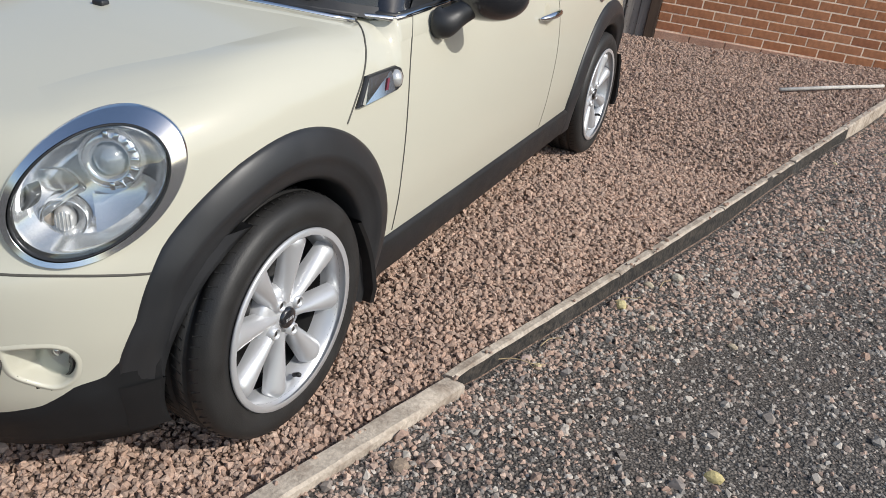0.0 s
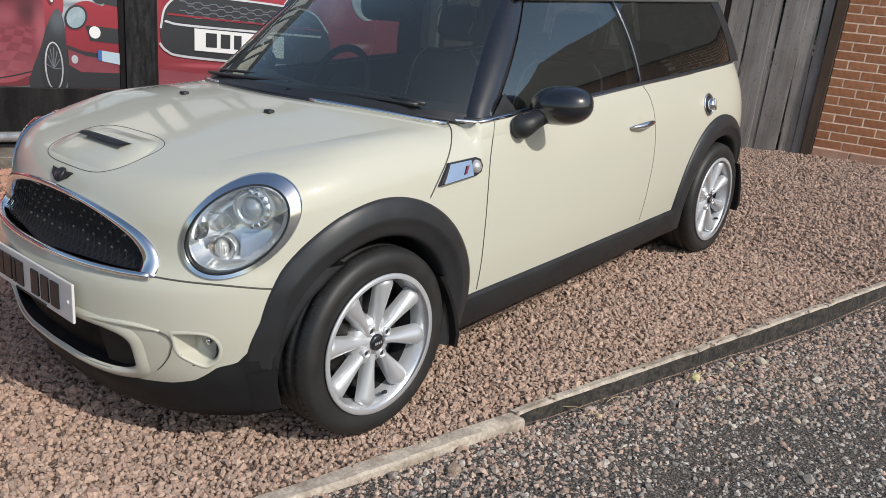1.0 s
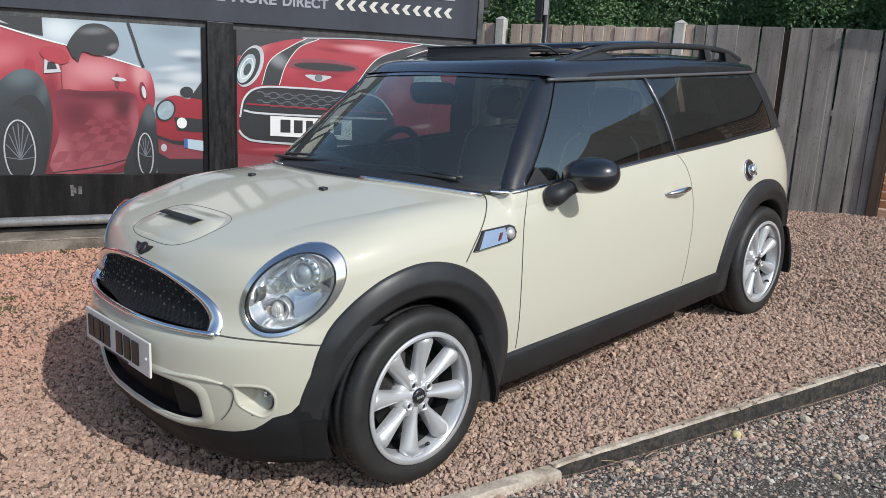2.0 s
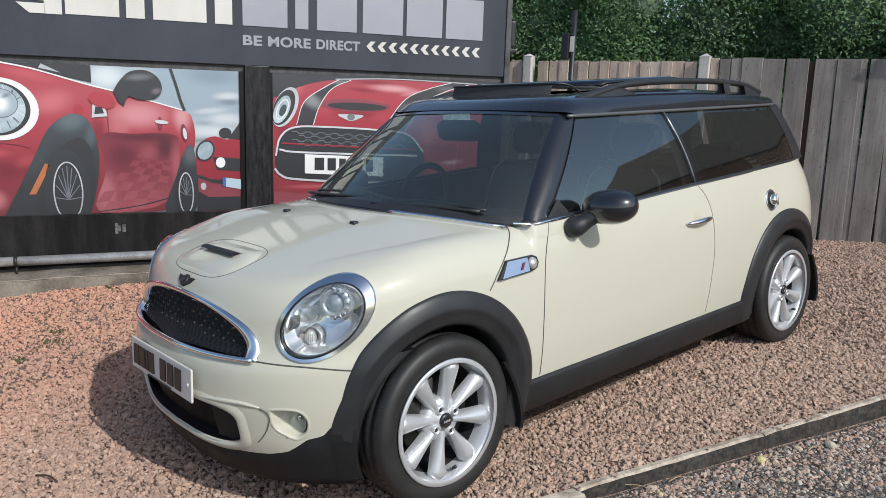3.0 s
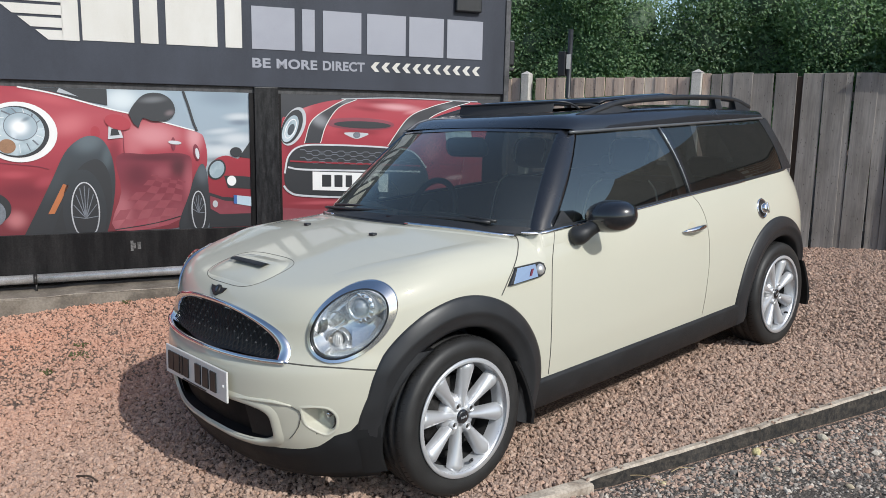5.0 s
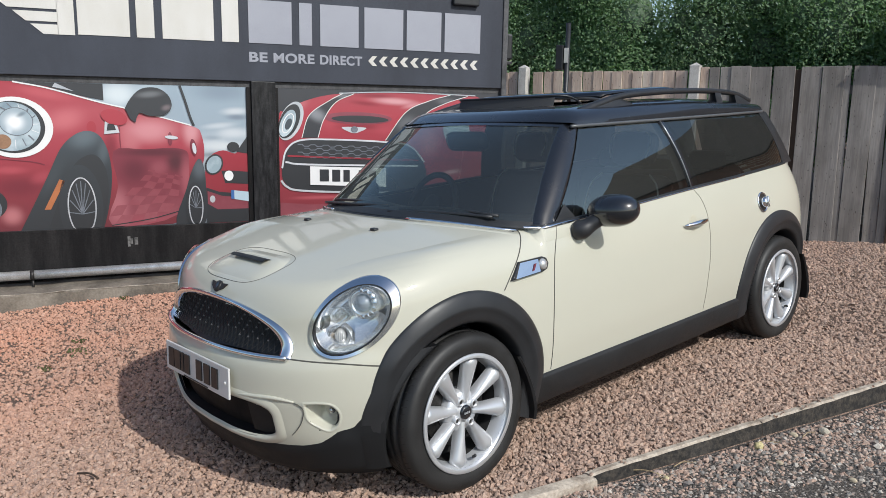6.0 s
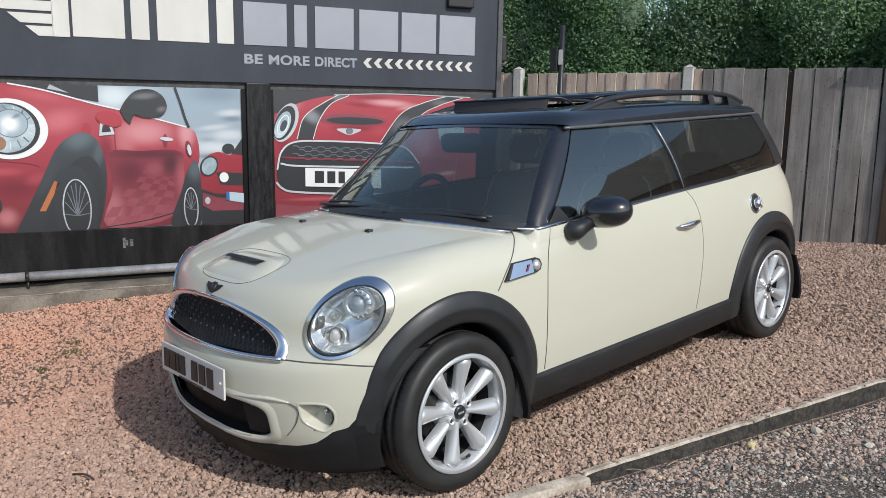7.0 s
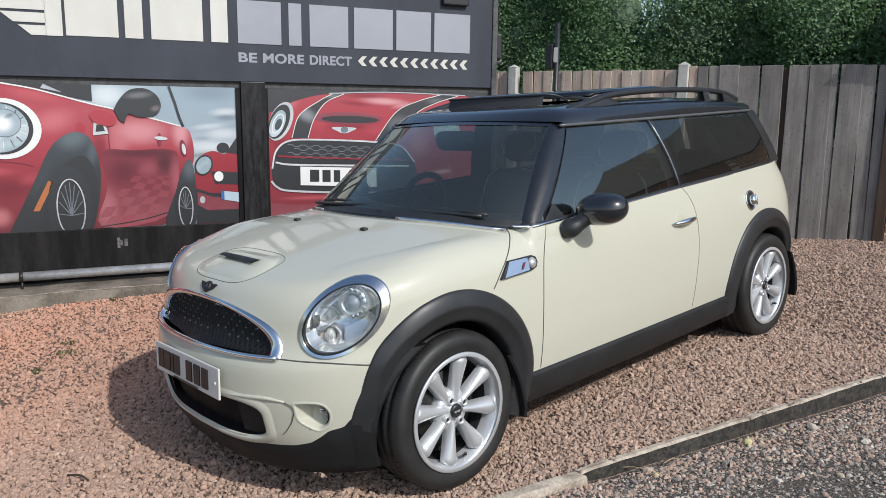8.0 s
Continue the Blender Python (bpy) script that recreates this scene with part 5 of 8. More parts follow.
spec = []
for k in range(24):
    x = g.uniform(5.9, 9.0)
    spec.append((x, g.uniform(0.3, 1.2) - 0.10 * (x - 5.9), g.uniform(0.4, 2.3), g.uniform(0.35, 0.6)))
for k in range(150):
    x = g.uniform(-7.2, 0.2)
    top_h = 3.05 + 0.35 * math.sin(1.1 * x) + 0.25 * math.sin(2.7 * x + 1)
    z = g.uniform(1.2, top_h)
    spec.append((x, 1.9 + g.uniform(-0.35, 0.5) + 0.25 * (z - 1.5) * 0.5, z, g.uniform(0.28, 0.60)))
hedge = leaf_cloud("hedge", "dense clipped green hedge behind the timber fence", "hedge", crowns(spec, 7600, g), FENCE, 0.039, LEAF, 1)
# solid balls fill the clumps, their dark green standing in for inner shade
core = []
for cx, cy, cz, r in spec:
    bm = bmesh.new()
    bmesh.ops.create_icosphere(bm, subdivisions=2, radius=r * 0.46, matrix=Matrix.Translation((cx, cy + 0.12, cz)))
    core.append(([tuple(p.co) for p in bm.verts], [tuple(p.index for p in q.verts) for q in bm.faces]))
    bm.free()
inner = part("shade_core", join(*core), stained("hedge_shade", (0.120, 0.170, 0.105), (0.075, 0.110, 0.065), 9, fine=60), hedge, smooth=False)


def tree(x, y, h, r, seed):
    g = np.random.default_rng(seed)
    t = thing("tree", "tall dark-leaved tree standing behind the hedge", "tree", FENCE @ pose(x, y, 0.0))
    tagged(t, "tall dark-leaved tree standing behind the hedge", "tree", group="trees behind the hedge")
    limbs = [tube(spline([(0, 0, 0), (0.06, 0.02, h * 0.3), (-0.05, 0.05, h * 0.62)], 5), [0.17 - 0.011 * k for k in range(11)], 10)]
    sp = []
    for k in range(11):
        a, z0 = g.uniform(0, 2 * math.pi), h * g.uniform(0.25, 0.6)
        tip = (r * 0.75 * math.cos(a), r * 0.75 * math.sin(a), z0 + h * g.uniform(0.12, 0.36))
        limbs.append(tube(spline([(0, 0, z0), (tip[0] * 0.5, tip[1] * 0.5, z0 + (tip[2] - z0) * 0.6), tip], 4), [0.06 - 0.005 * q for q in range(9)], 6))
        sp.append((*tip, r * g.uniform(0.35, 0.55)))
    for k in range(16):
        a, d = g.uniform(0, 2 * math.pi), g.uniform(0.1, 0.9) * r
        sp.append((d * math.cos(a), d * math.sin(a), h * g.uniform(0.38, 0.95), r * g.uniform(0.28, 0.5)))
    part("trunk", join(*limbs), BROWN_POST, t)
    cr = leaf_cloud("crown", "", "", crowns(sp, 900, g), None, 0.090, DARK_LEAF, seed, "")
    cr.parent = t


tree(-0.6, 4.6, 6.2, 1.9, 201)
tree(-2.0, 5.6, 5.0, 1.5, 202)
tree(1.2, 5.2, 6.6, 1.8, 203)
tree(-6.3, 5.2, 4.3, 1.5, 204)

# weeds in the gravel
def weed(x, y, r, seed):
    g = np.random.default_rng(seed)
    p = np.column_stack([g.normal(0, r * 0.45, 34), g.normal(0, r * 0.45, 34), np.abs(g.normal(0.012, 0.010, 34))])
    leaf_cloud("weed", "small green weed growing in the gravel", "weed", p, SITE @ pose(x, y, float(level(x, y))), 0.020, WEED_LEAF, seed)


weed(-2.20, -1.78, 0.10, 31)
weed(-2.42, -1.70, 0.06, 32)
weed(-1.99, -2.04, 0.04, 33)
weed(-3.30, -1.10, 0.05, 34)
tagged(part("twig", tube(spline([(0, 0, 0), (0.06, 0.012, 0.006), (0.13, 0, 0.004)], 4), 0.004, 6), BROWN_POST, None, m=SITE @ pose(-0.43, -2.33, 0.02, 0, 0, 20)), "short brown twig lying on the gravel", "twig")

# ---- the car ----
def curve(knots, soft=0.03):
    """A smoothed function of one variable through a few knots."""
    xs, ys = [k[0] for k in knots], [k[1] for k in knots]
    g = np.linspace(xs[0] - 0.2, xs[-1] + 0.2, 800)
    v = np.interp(g, xs, ys)
    step = g[1] - g[0]
    h = max(1, int(soft * 3 / step))
    w = np.exp(-0.5 * (np.arange(-h, h + 1) * step / soft) ** 2)
    pad = np.concatenate([np.full(h, v[0]), v, np.full(h, v[-1])])
    v = np.convolve(pad, w / w.sum(), "valid")
    return lambda q: np.interp(q, g, v)


FACE = curve([(0.14, -1.86), (0.22, -1.91), (0.30, -1.945), (0.42, -1.962), (0.52, -1.957), (0.575, -1.945), (0.61, -1.905), (0.68, -1.885), (0.76, -1.87), (0.90, -1.85), (1.1, -1.80)], 0.018)
TAIL = curve([(0.14, 1.86), (0.30, 1.93), (0.50, 1.95), (0.62, 1.945), (0.78, 1.92), (0.90, 1.885), (0.98, 1.835), (1.05, 1.77)], 0.03)
HALF = curve([(0.14, 0.755), (0.30, 0.785), (0.45, 0.808), (0.62, 0.815), (0.75, 0.810), (0.85, 0.795), (0.95, 0.765), (1.05, 0.725)], 0.04)
HOOD = curve([(-1.98, 0.66), (-1.92, 0.73), (-1.86, 0.79), (-1.78, 0.828), (-1.68, 0.858), (-1.55, 0.890), (-1.40, 0.922), (-1.26, 0.950), (-1.0, 0.982), (-0.8, 0.998)], 0.04)
BELT = curve([(-1.0, 0.930), (-0.60, 0.942), (-0.15, 0.956), (0.30, 0.975), (0.80, 0.990), (1.40, 1.014), (1.9, 1.03)], 0.1)


def body_value(x, y, z):
    """Below zero inside the body's outer skin."""
    x = np.abs(x)
    w = HALF(z) * (1 - 0.010 * ((y - 0.1) / 1.4) ** 2)
    front = np.clip((-1.25 - y) / (-1.25 - FACE(z)), 0, 3)
    rear = np.clip((y - 1.25) / (TAIL(z) - 1.25), 0, 3)
    t = np.maximum(front, rear)
    n = np.where(y < 0, 2.5, 3.2)
    a = (((x / w) ** n + t ** n) ** (1 / n) - 1) * 0.78
    drop = 0.034 + 0.050 * np.clip((y + 1.35) / 0.45, 0, 1)
    top = np.where(y < -0.80, HOOD(y) - drop * (x / 0.75) ** 2.4, 1.30)
    b = z - top
    k = 0.095
    h = np.clip(0.5 + 0.5 * (a - b) / k, 0, 1)
    return b * (1 - h) + a * h + k * h * (1 - h)


def cast(o, d, far=3.0):
    """Where rays from inside meet the skin."""
    o, d = np.atleast_2d(np.array(o, float)), np.atleast_2d(np.array(d, float))
    d = d / np.linalg.norm(d, axis=1, keepdims=True)
    lo, hi = np.zeros(len(d)), np.full(len(d), far)
    for _ in range(34):
        mid = (lo + hi) / 2
        p = o + d * mid[:, None]
        inside = body_value(p[:, 0], p[:, 1], p[:, 2]) < 0
        lo, hi = np.where(inside, mid, lo), np.where(inside, hi, mid)
    return o + d * lo[:, None]


def skin_normal(p):
    p = np.atleast_2d(np.array(p, float))
    e = 2e-3
    g = np.stack([body_value(*(p + e * np.eye(3)[k]).T) - body_value(*(p - e * np.eye(3)[k]).T) for k in range(3)], 1)
    return g / np.linalg.norm(g, axis=1, keepdims=True)


def on_side(y, z, off=0.0):
    """Points of the left flank at (y, z), lifted by off."""
    y, z = np.broadcast_arrays(np.array(y, float), np.array(z, float))
    o = np.stack([np.zeros(y.size), y.ravel(), z.ravel()], 1)
    p = cast(o, np.tile([1.0, 0, 0], (len(o), 1)))
    return p + off * skin_normal(p) if np.any(off) else p


def on_front(x, z, off=0.0):
    x, z = np.broadcast_arrays(np.array(x, float), np.array(z, float))
    o = np.stack([x.ravel(), np.full(x.size, -1.2), z.ravel()], 1)
    p = cast(o, np.tile([0, -1.0, 0], (len(o), 1)))
    return p + off * skin_normal(p) if np.any(off) else p


def on_top(x, y, off=0.0):
    x, y = np.broadcast_arrays(np.array(x, float), np.array(y, float))
    o = np.stack([x.ravel(), y.ravel(), np.full(x.size, 0.5)], 1)
    p = cast(o, np.tile([0, 0, 1.0], (len(o), 1)))
    return p + off * skin_normal(p) if np.any(off) else p


def decal(c, u, v, ab, off=0.0):
    """Points c + a u + b v dropped along the skin's normal at c onto the skin."""
    n = skin_normal(c)[0]
    o = np.array([np.array(c) + a * u + b * v - 0.25 * n for a, b in ab])
    p = cast(o, np.tile(n, (len(o), 1)), 0.6)
    return p + off * n


def tangents(c):
    n = Vector(skin_normal(c)[0])
    u = Vector((0, 0, 1)).cross(n).normalized()
    return np.array(u), np.array(n.cross(u))


FRONT_AXLE, REAR_AXLE, HUB = -1.2735, 1.2735, 0.302
ARCH = 0.447
# headlamp: centre on the skin and its half axes
LAMP_AT = cast([0.3, -1.2, 0.70], [0.338, -0.432, 0.031])[0]
_u, _v = tangents(LAMP_AT)
LAMP_U, LAMP_V = _u * math.cos(0.6) + _v * math.sin(0.6), _v * math.cos(0.6) - _u * math.sin(0.6)
FOG_AT = cast([0.2, -1.35, 0.386], [0.43, -0.43, 0.0])[0]
LAMP_A, LAMP_B = 0.180, 0.116
GRILLE_TOP, GRILLE_LOW, GRILLE_HALF = 0.742, 0.590, 0.455


def grille_edge(k, grow=0.0):
    """Outline of the radiator opening as (x, z): flat below, rounded shoulders above."""
    a = math.pi * k
    c, s = math.cos(a), math.sin(a)
    x = (GRILLE_HALF + grow) * math.copysign(abs(c) ** 0.80, c)
    z = GRILLE_LOW + (GRILLE_TOP - GRILLE_LOW + grow) * abs(s) ** 0.86
    return x, z


def cowl(x):
    """Rear edge of the bonnet."""
    return -1.106 + 0.203 * (x / 0.72) ** 2 + 0.075 * (x / 0.72) ** 6


def in_grille(x, z):
    h = (z - GRILLE_LOW) / (GRILLE_TOP - GRILLE_LOW)
    return (0 < h) & (h < 1) & (np.abs(x) < GRILLE_HALF * np.clip(1 - np.clip(h, 0, 1) ** (2 / 0.86), 0, 1) ** (0.80 / 2))


def in_intake(x, z):
    return (np.abs(x) / 0.448) ** 5.2 + (np.abs(z - 0.3465) / 0.0825) ** 4.4 < 1


# air duct round the fog lamp, as offsets from its centre along and up the skin
DUCT = [(-0.086, 0.046), (-0.035, 0.049), (0.004, 0.045), (0.026, 0.030), (0.036, 0.006), (0.031, -0.024), (0.019, -0.042), (-0.006, -0.054), (-0.040, -0.040), (-0.076, -0.012)]
FOG_U, FOG_V = tangents(FOG_AT)


def duct_edge(s):
    c = (-0.020, 0.000)
    return [(c[0] + (a - c[0]) * s, c[1] + (b - c[1]) * s) for a, b in spline(DUCT + [DUCT[0]], 6)[:-1]]


def in_duct(p, s=1.10):
    d = p - FOG_AT
    a, b = np.dot(d, FOG_U), np.dot(d, FOG_V)
    ring = duct_edge(s)
    hit = False
    for (x0, y0), (x1, y1) in zip(ring, ring[1:] + ring[:1]):
        if (y0 > b) != (y1 > b) and a < (x1 - x0) * (b - y0) / (y1 - y0) + x0:
            hit = not hit
    return hit and abs(np.dot(d, skin_normal(FOG_AT)[0])) < 0.1


def body_skin():
    ys = np.concatenate([np.linspace(-1.96, -0.62, 92), np.linspace(-0.60, 1.95, 130)])
    nz, nx = 46, 76
    xs = np.linspace(-0.8, 0.8, nx)
    blend = lambda y: np.clip((y + 1.05) / 0.4, 0, 1)
    top = lambda y: 1.0 * (1 - blend(y)) + BELT(y) * blend(y)
    fr = np.linspace(0, 1, nz)
    verts, faces, index = [], [], {}

    def vid(q):
        key = tuple(np.round(q, 5))
        if key not in index:
            index[key] = len(verts)
            verts.append(q)
        return index[key]

    def patch(grid, flip):
        for i in range(len(grid) - 1):
            for j in range(len(grid[0]) - 1):
                q = [vid(grid[i][j]), vid(grid[i][j + 1]), vid(grid[i + 1][j + 1]), vid(grid[i + 1][j])]
                faces.append(q[::-1] if flip else q)

    zs = lambda y: 0.16 + (top(y) - 0.16) * fr
    for sx in (-0.8, 0.8):
        patch([[(sx, y, z) for z in zs(y)] for y in ys], sx > 0)
    patch([[(x, ys[0], z) for z in zs(ys[0])] for x in xs], False)
    patch([[(x, ys[-1], z) for z in zs(ys[-1])] for x in xs], True)
    hood = ys[:92]
    patch([[(x, y, float(top(y))) for x in xs] for y in hood], True)
    q = np.array(verts)
    oy = np.clip(q[:, 1], -1.15, 1.15)
    oz = 0.55 + (q[:, 2] - 0.55) * blend(q[:, 1])
    o = np.stack([np.zeros(len(q)), oy, oz], 1)
    p = cast(o, q - o)
    keep = []
    for f in faces:
        c = p[f].mean(0)
        x, y, z = abs(c[0]), c[1], c[2]
        if x > 0.45 and min(math.hypot(y - FRONT_AXLE, z - HUB), math.hypot(y - REAR_AXLE, z - HUB)) < 0.395:
            continue
        if z < 0.225 and y > -1.2:
            continue
        if y > -0.96 and z > BELT(y) + 0.004:
            continue
        if z > 0.90 and y > cowl(x) + 0.01 and x < 0.725 and y < -0.5:
            continue
        if y < -1.6 and (in_grille(x, z) or in_intake(x, z)):
            continue
        d = np.array([x, y, z]) - LAMP_AT
        if y < -1.3 and (np.dot(d, LAMP_U) / (LAMP_A * 0.94)) ** 2 + (np.dot(d, LAMP_V) / (LAMP_B * 0.94)) ** 2 < 1 and abs(np.dot(d, np.cross(LAMP_U, LAMP_V))) < 0.2:
            continue
        if y < -1.5 and np.linalg.norm(np.array([x, y, z]) - FOG_AT) < 0.13 and in_duct(np.array([x, y, z])):
            continue
        e = p[f]
        if np.linalg.norm(e[0] - e[2]) > 0.11:
            continue
        keep.append(f)
    return p, keep


car = thing("car", "cream estate car with black roof and arches, parked on gravel", "car", SITE)
skin = part("body", body_skin(), CREAM, car, "glossy cream painted body shell")
bm = bmesh.new()
bm.from_mesh(skin.data)
bmesh.ops.recalc_face_normals(bm, faces=bm.faces)
if sum(f.normal.x * f.calc_center_median().x for f in bm.faces) < 0:
    bmesh.ops.reverse_faces(bm, faces=bm.faces)
bm.to_mesh(skin.data)
bm.free()


def arch_trim(yc, sign):
    """Black plastic wheel arch lip, following the flank."""
    rows = []
    lo, hi = (-24, 184) if yc < 0 else (-14, 196)
    mid = yc if yc < 0 else yc - 0.035
    for a in np.linspace(radians(lo), radians(hi), 60):
        row = []
        ca, sa = -math.cos(a), math.sin(a)
        rise = 180 - math.degrees(a)
        edge = float(np.interp(rise, (-24, 9, 21, 34, 42, 52, 70, 88), (0.405, 0.407, 0.403, 0.420, 0.428, 0.434, 0.444, 0.447))) if yc < 0 else ARCH
        fold = min(0.392, edge - 0.030)
        for r, off in ((edge, -0.004), (edge, 0.004), (edge - 0.007, 0.010), (edge - 0.022, 0.017), (fold, 0.024), (fold - 0.009, 0.024), (fold - 0.017, 0.017), ((fold + 0.318) / 2, 0.009), (0.338, 0.003), (0.326, -0.006)):
            y, z = (yc + (mid - yc) * (r - 0.35) / 0.09) - r * ca, HUB + 0.02 + r * sa
            p = on_side(max(y, -1.80), max(z, 0.15))[0]
            nrm = skin_normal(p)[0]
            if yc < 0 and rise < 55:
                # the lip flattens towards the bumper
                k = max(0.0, (rise + 4) / 59)
                k = k * k * (3 - 2 * k)
                off = k * off + (1 - k) * (off if off < 0 and r > 0.35 else 0.0105 - 0.004 * (r < 0.345))
            row.append((p[0] + off * max(0.6, nrm[0]), y, z))
        y, z = yc - 0.330 * ca, HUB + 0.02 + 0.330 * sa
        row.append((row[-1][0] - 0.10, y, z))
        row.append((0.50, yc - 0.36 * ca, HUB + 0.02 + 0.36 * sa))
        rows.append(row)
    v, f = sheet(rows)
    return (v, f) if sign > 0 else mirrored((v, f))


for sgn in (1, -1):
    for yc in (FRONT_AXLE, REAR_AXLE):
        part("wheel_arch", arch_trim(yc, sgn), CLADDING, car, "black plastic wheel arch trim")
    rows = []
    for y in np.linspace(-0.885, 0.89, 40):
        bulge = on_side(y, 0.335)[0][0]
        rows.append([(bulge - 0.01, y, 0.335), (bulge + 0.006, y, 0.331), (bulge + 0.012, y, 0.316), (bulge + 0.004, y, 0.262), (bulge + 0.001, y, 0.250), (bulge - 0.010, y, 0.206), (bulge - 0.04, y, 0.186), (bulge - 0.20, y, 0.182)])
    vf = sheet(rows)
    part("sill", vf if sgn > 0 else mirrored(vf), LOWER_TRIM, car, "black plastic sill cover")
part("underbody", join(box(-0.52, 0.52, -1.75, 1.75, 0.17, 0.30, 0.03), box(-0.70, 0.70, -0.80, 0.82, 0.17, 0.24, 0.02)), UNDER, car)


# wheels
def tyre():
    prof = [(0.215, -0.085), (0.232, -0.097), (0.262, -0.104), (0.288, -0.100), (0.300, -0.088), (0.3055, -0.07)]
    grooves = []
    for g in (-0.045, 0.0, 0.045):
        grooves += [(0.308, g - 0.006), (0.301, g - 0.004), (0.301, g + 0.004), (0.308, g + 0.006)]
    prof = prof + grooves + [(r, -h) for r, h in reversed(prof)]
    return lathe(prof, 96)


def tread_sipes():
    """Four rows of thin sipes across the tread."""
    vs, fs = [], []
    g = np.random.default_rng(3)
    for k in range(72):
        for across, half, drop, lean, slant in ((0.0740, 0.0160, 0.3040, 20, 16), (-0.0740, 0.0160, 0.3040, -20, 16), (0.0225, 0.0150, 0.3080, 0, -28), (-0.0225, 0.0150, 0.3080, 0, -28)):
            a = 2 * math.pi * (k + 0.5 * (half < 0.0155) + g.normal(0, 0.06)) / 72
            b = box(-half, half, -0.0014, 0.0014, -0.002, 0.0004)
            vs_, fs_ = moved(b, Matrix.Rotation(a, 4, "X") @ pose(across, 0, drop, 0, lean, 0) @ pose(0, 0, 0, 0, 0, slant))
            fs += [tuple(i + len(vs) for i in q) for q in fs_]
            vs += vs_
    return vs, fs


def rim():
    return lathe([(0.214, 0.104), (0.2285, 0.106), (0.2315, 0.101), (0.228, 0.096), (0.219, 0.091), (0.212, 0.080), (0.206, 0.062), (0.200, 0.034)], 72)


def barrel():
    """The inside of the rim behind the spokes, and the brake shield that closes it."""
    return join(lathe([(0.200, 0.034), (0.196, 0.0), (0.194, -0.06), (0.214, -0.10)], 72), lathe([(0.195, -0.030), (0.06, -0.034)], 40))


def spoke():
    """One conical spoke along +z, narrow at the hub, wide and rounded at the rim."""
    rows = []
    for t, r in zip(np.linspace(0, 1, 18), np.linspace(0.038, 0.214, 18)):
        half = (0.0145 + 0.0265 * t ** 1.15 + 0.008 * max(0, 0.22 - t) / 0.22) * (1 - 0.55 * max(0, (t - 0.86) / 0.14) ** 2)
        face = 0.076 + 0.021 * t - 0.012 * max(0, (t - 0.86) / 0.14) ** 2
        deep = 0.046 - 0.010 * t
        row = []
        for k in range(15):
            a = math.pi * k / 14
            row.append((face - deep * (1 - math.sin(a) ** 0.9), -half * math.cos(a), r))
        rows.append(row)
    return sheet(rows)


wheel = thing("wheel", "", "")
wheel.name = "wheel"
wheel.parent = car
part("tyre", tyre(), RUBBER, wheel, "black low-profile rubber tyre")
part("tread", tread_sipes(), TREAD, wheel, "sipes of the tyre tread", smooth=False)["kind"] = "stuff"
part("rim", rim(), SILVER, wheel, "silver alloy rim")
part("barrel", barrel(), UNDER, wheel, "dark inside of the rim")
sp = spoke()
for k in range(8):
    part("spoke", moved(sp, Matrix.Rotation(2 * math.pi * (k - 0.255) / 8, 4, "X")), SILVER, wheel)
part("hub_face", lathe([(0.0, 0.074), (0.030, 0.076), (0.034, 0.072), (0.058, 0.066), (0.074, 0.060), (0.083, 0.048), (0.086, 0.0)], 40), SILVER, wheel)
part("centre_cap", lathe([(0.0, 0.086), (0.022, 0.0855), (0.0265, 0.083), (0.029, 0.074)], 32), BLACK_GLOSS, wheel, "black hub cap with worn silver marks")
part("cap_mark", join(box(0.0855, 0.0868, -0.014, -0.009, -0.004, 0.004), box(0.0855, 0.0868, -0.006, -0.003, -0.004, 0.004), box(0.0855, 0.0868, 0.0, 0.006, -0.004, 0.004), box(0.0855, 0.0868, 0.009, 0.014, -0.004, 0.004)), SILVER, wheel, "silver bars on the cap", smooth=False)
for k in range(4):
    a = 2 * math.pi * (k + 0.30) / 4
    at = Matrix.Translation((0, 0.050 * math.cos(a), 0.050 * math.sin(a)))
    part("bolt_seat", moved(lathe([(0.0105, 0.066), (0.0115, 0.083), (0.0155, 0.082), (0.018, 0.06)], 20), at), SILVER, wheel)
    part("wheel_bolt", moved(lathe([(0.0, 0.079), (0.006, 0.079), (0.0085, 0.077), (0.0088, 0.06)], 6), at), DARK_STEEL, wheel, smooth=False)
part("brake_disc", lathe([(0.05, 0.012), (0.145, 0.012), (0.147, 0.008), (0.147, -0.010), (0.05, -0.012)], 48), DARK_STEEL, wheel, "rusty brake disc")
part("brake_caliper", moved(box(-0.045, 0.035, -0.055, 0.055, 0.085, 0.165, 0.012), Matrix.Rotation(radians(70), 4, "X")), DARK_STEEL, wheel)
part("valve", moved(tube([(0.070, 0, 0.200), (0.086, 0.003, 0.188), (0.098, 0.012, 0.176)], 0.0062, 8), Matrix.Rotation(radians(191), 4, "X")), BLACK_TRIM, wheel)
wheel.matrix_basis = pose(0.712, FRONT_AXLE, HUB)
for sx, yc, turn in ((0.712, REAR_AXLE, 33), (-0.712, FRONT_AXLE, 0), (-0.712, REAR_AXLE, 20)):
    m = pose(sx, yc, HUB, turn) if sx > 0 else pose(sx, yc, HUB) @ Matrix.Rotation(math.pi, 4, "Z")
    w2 = copy_thing(wheel, m)
    w2.parent = car
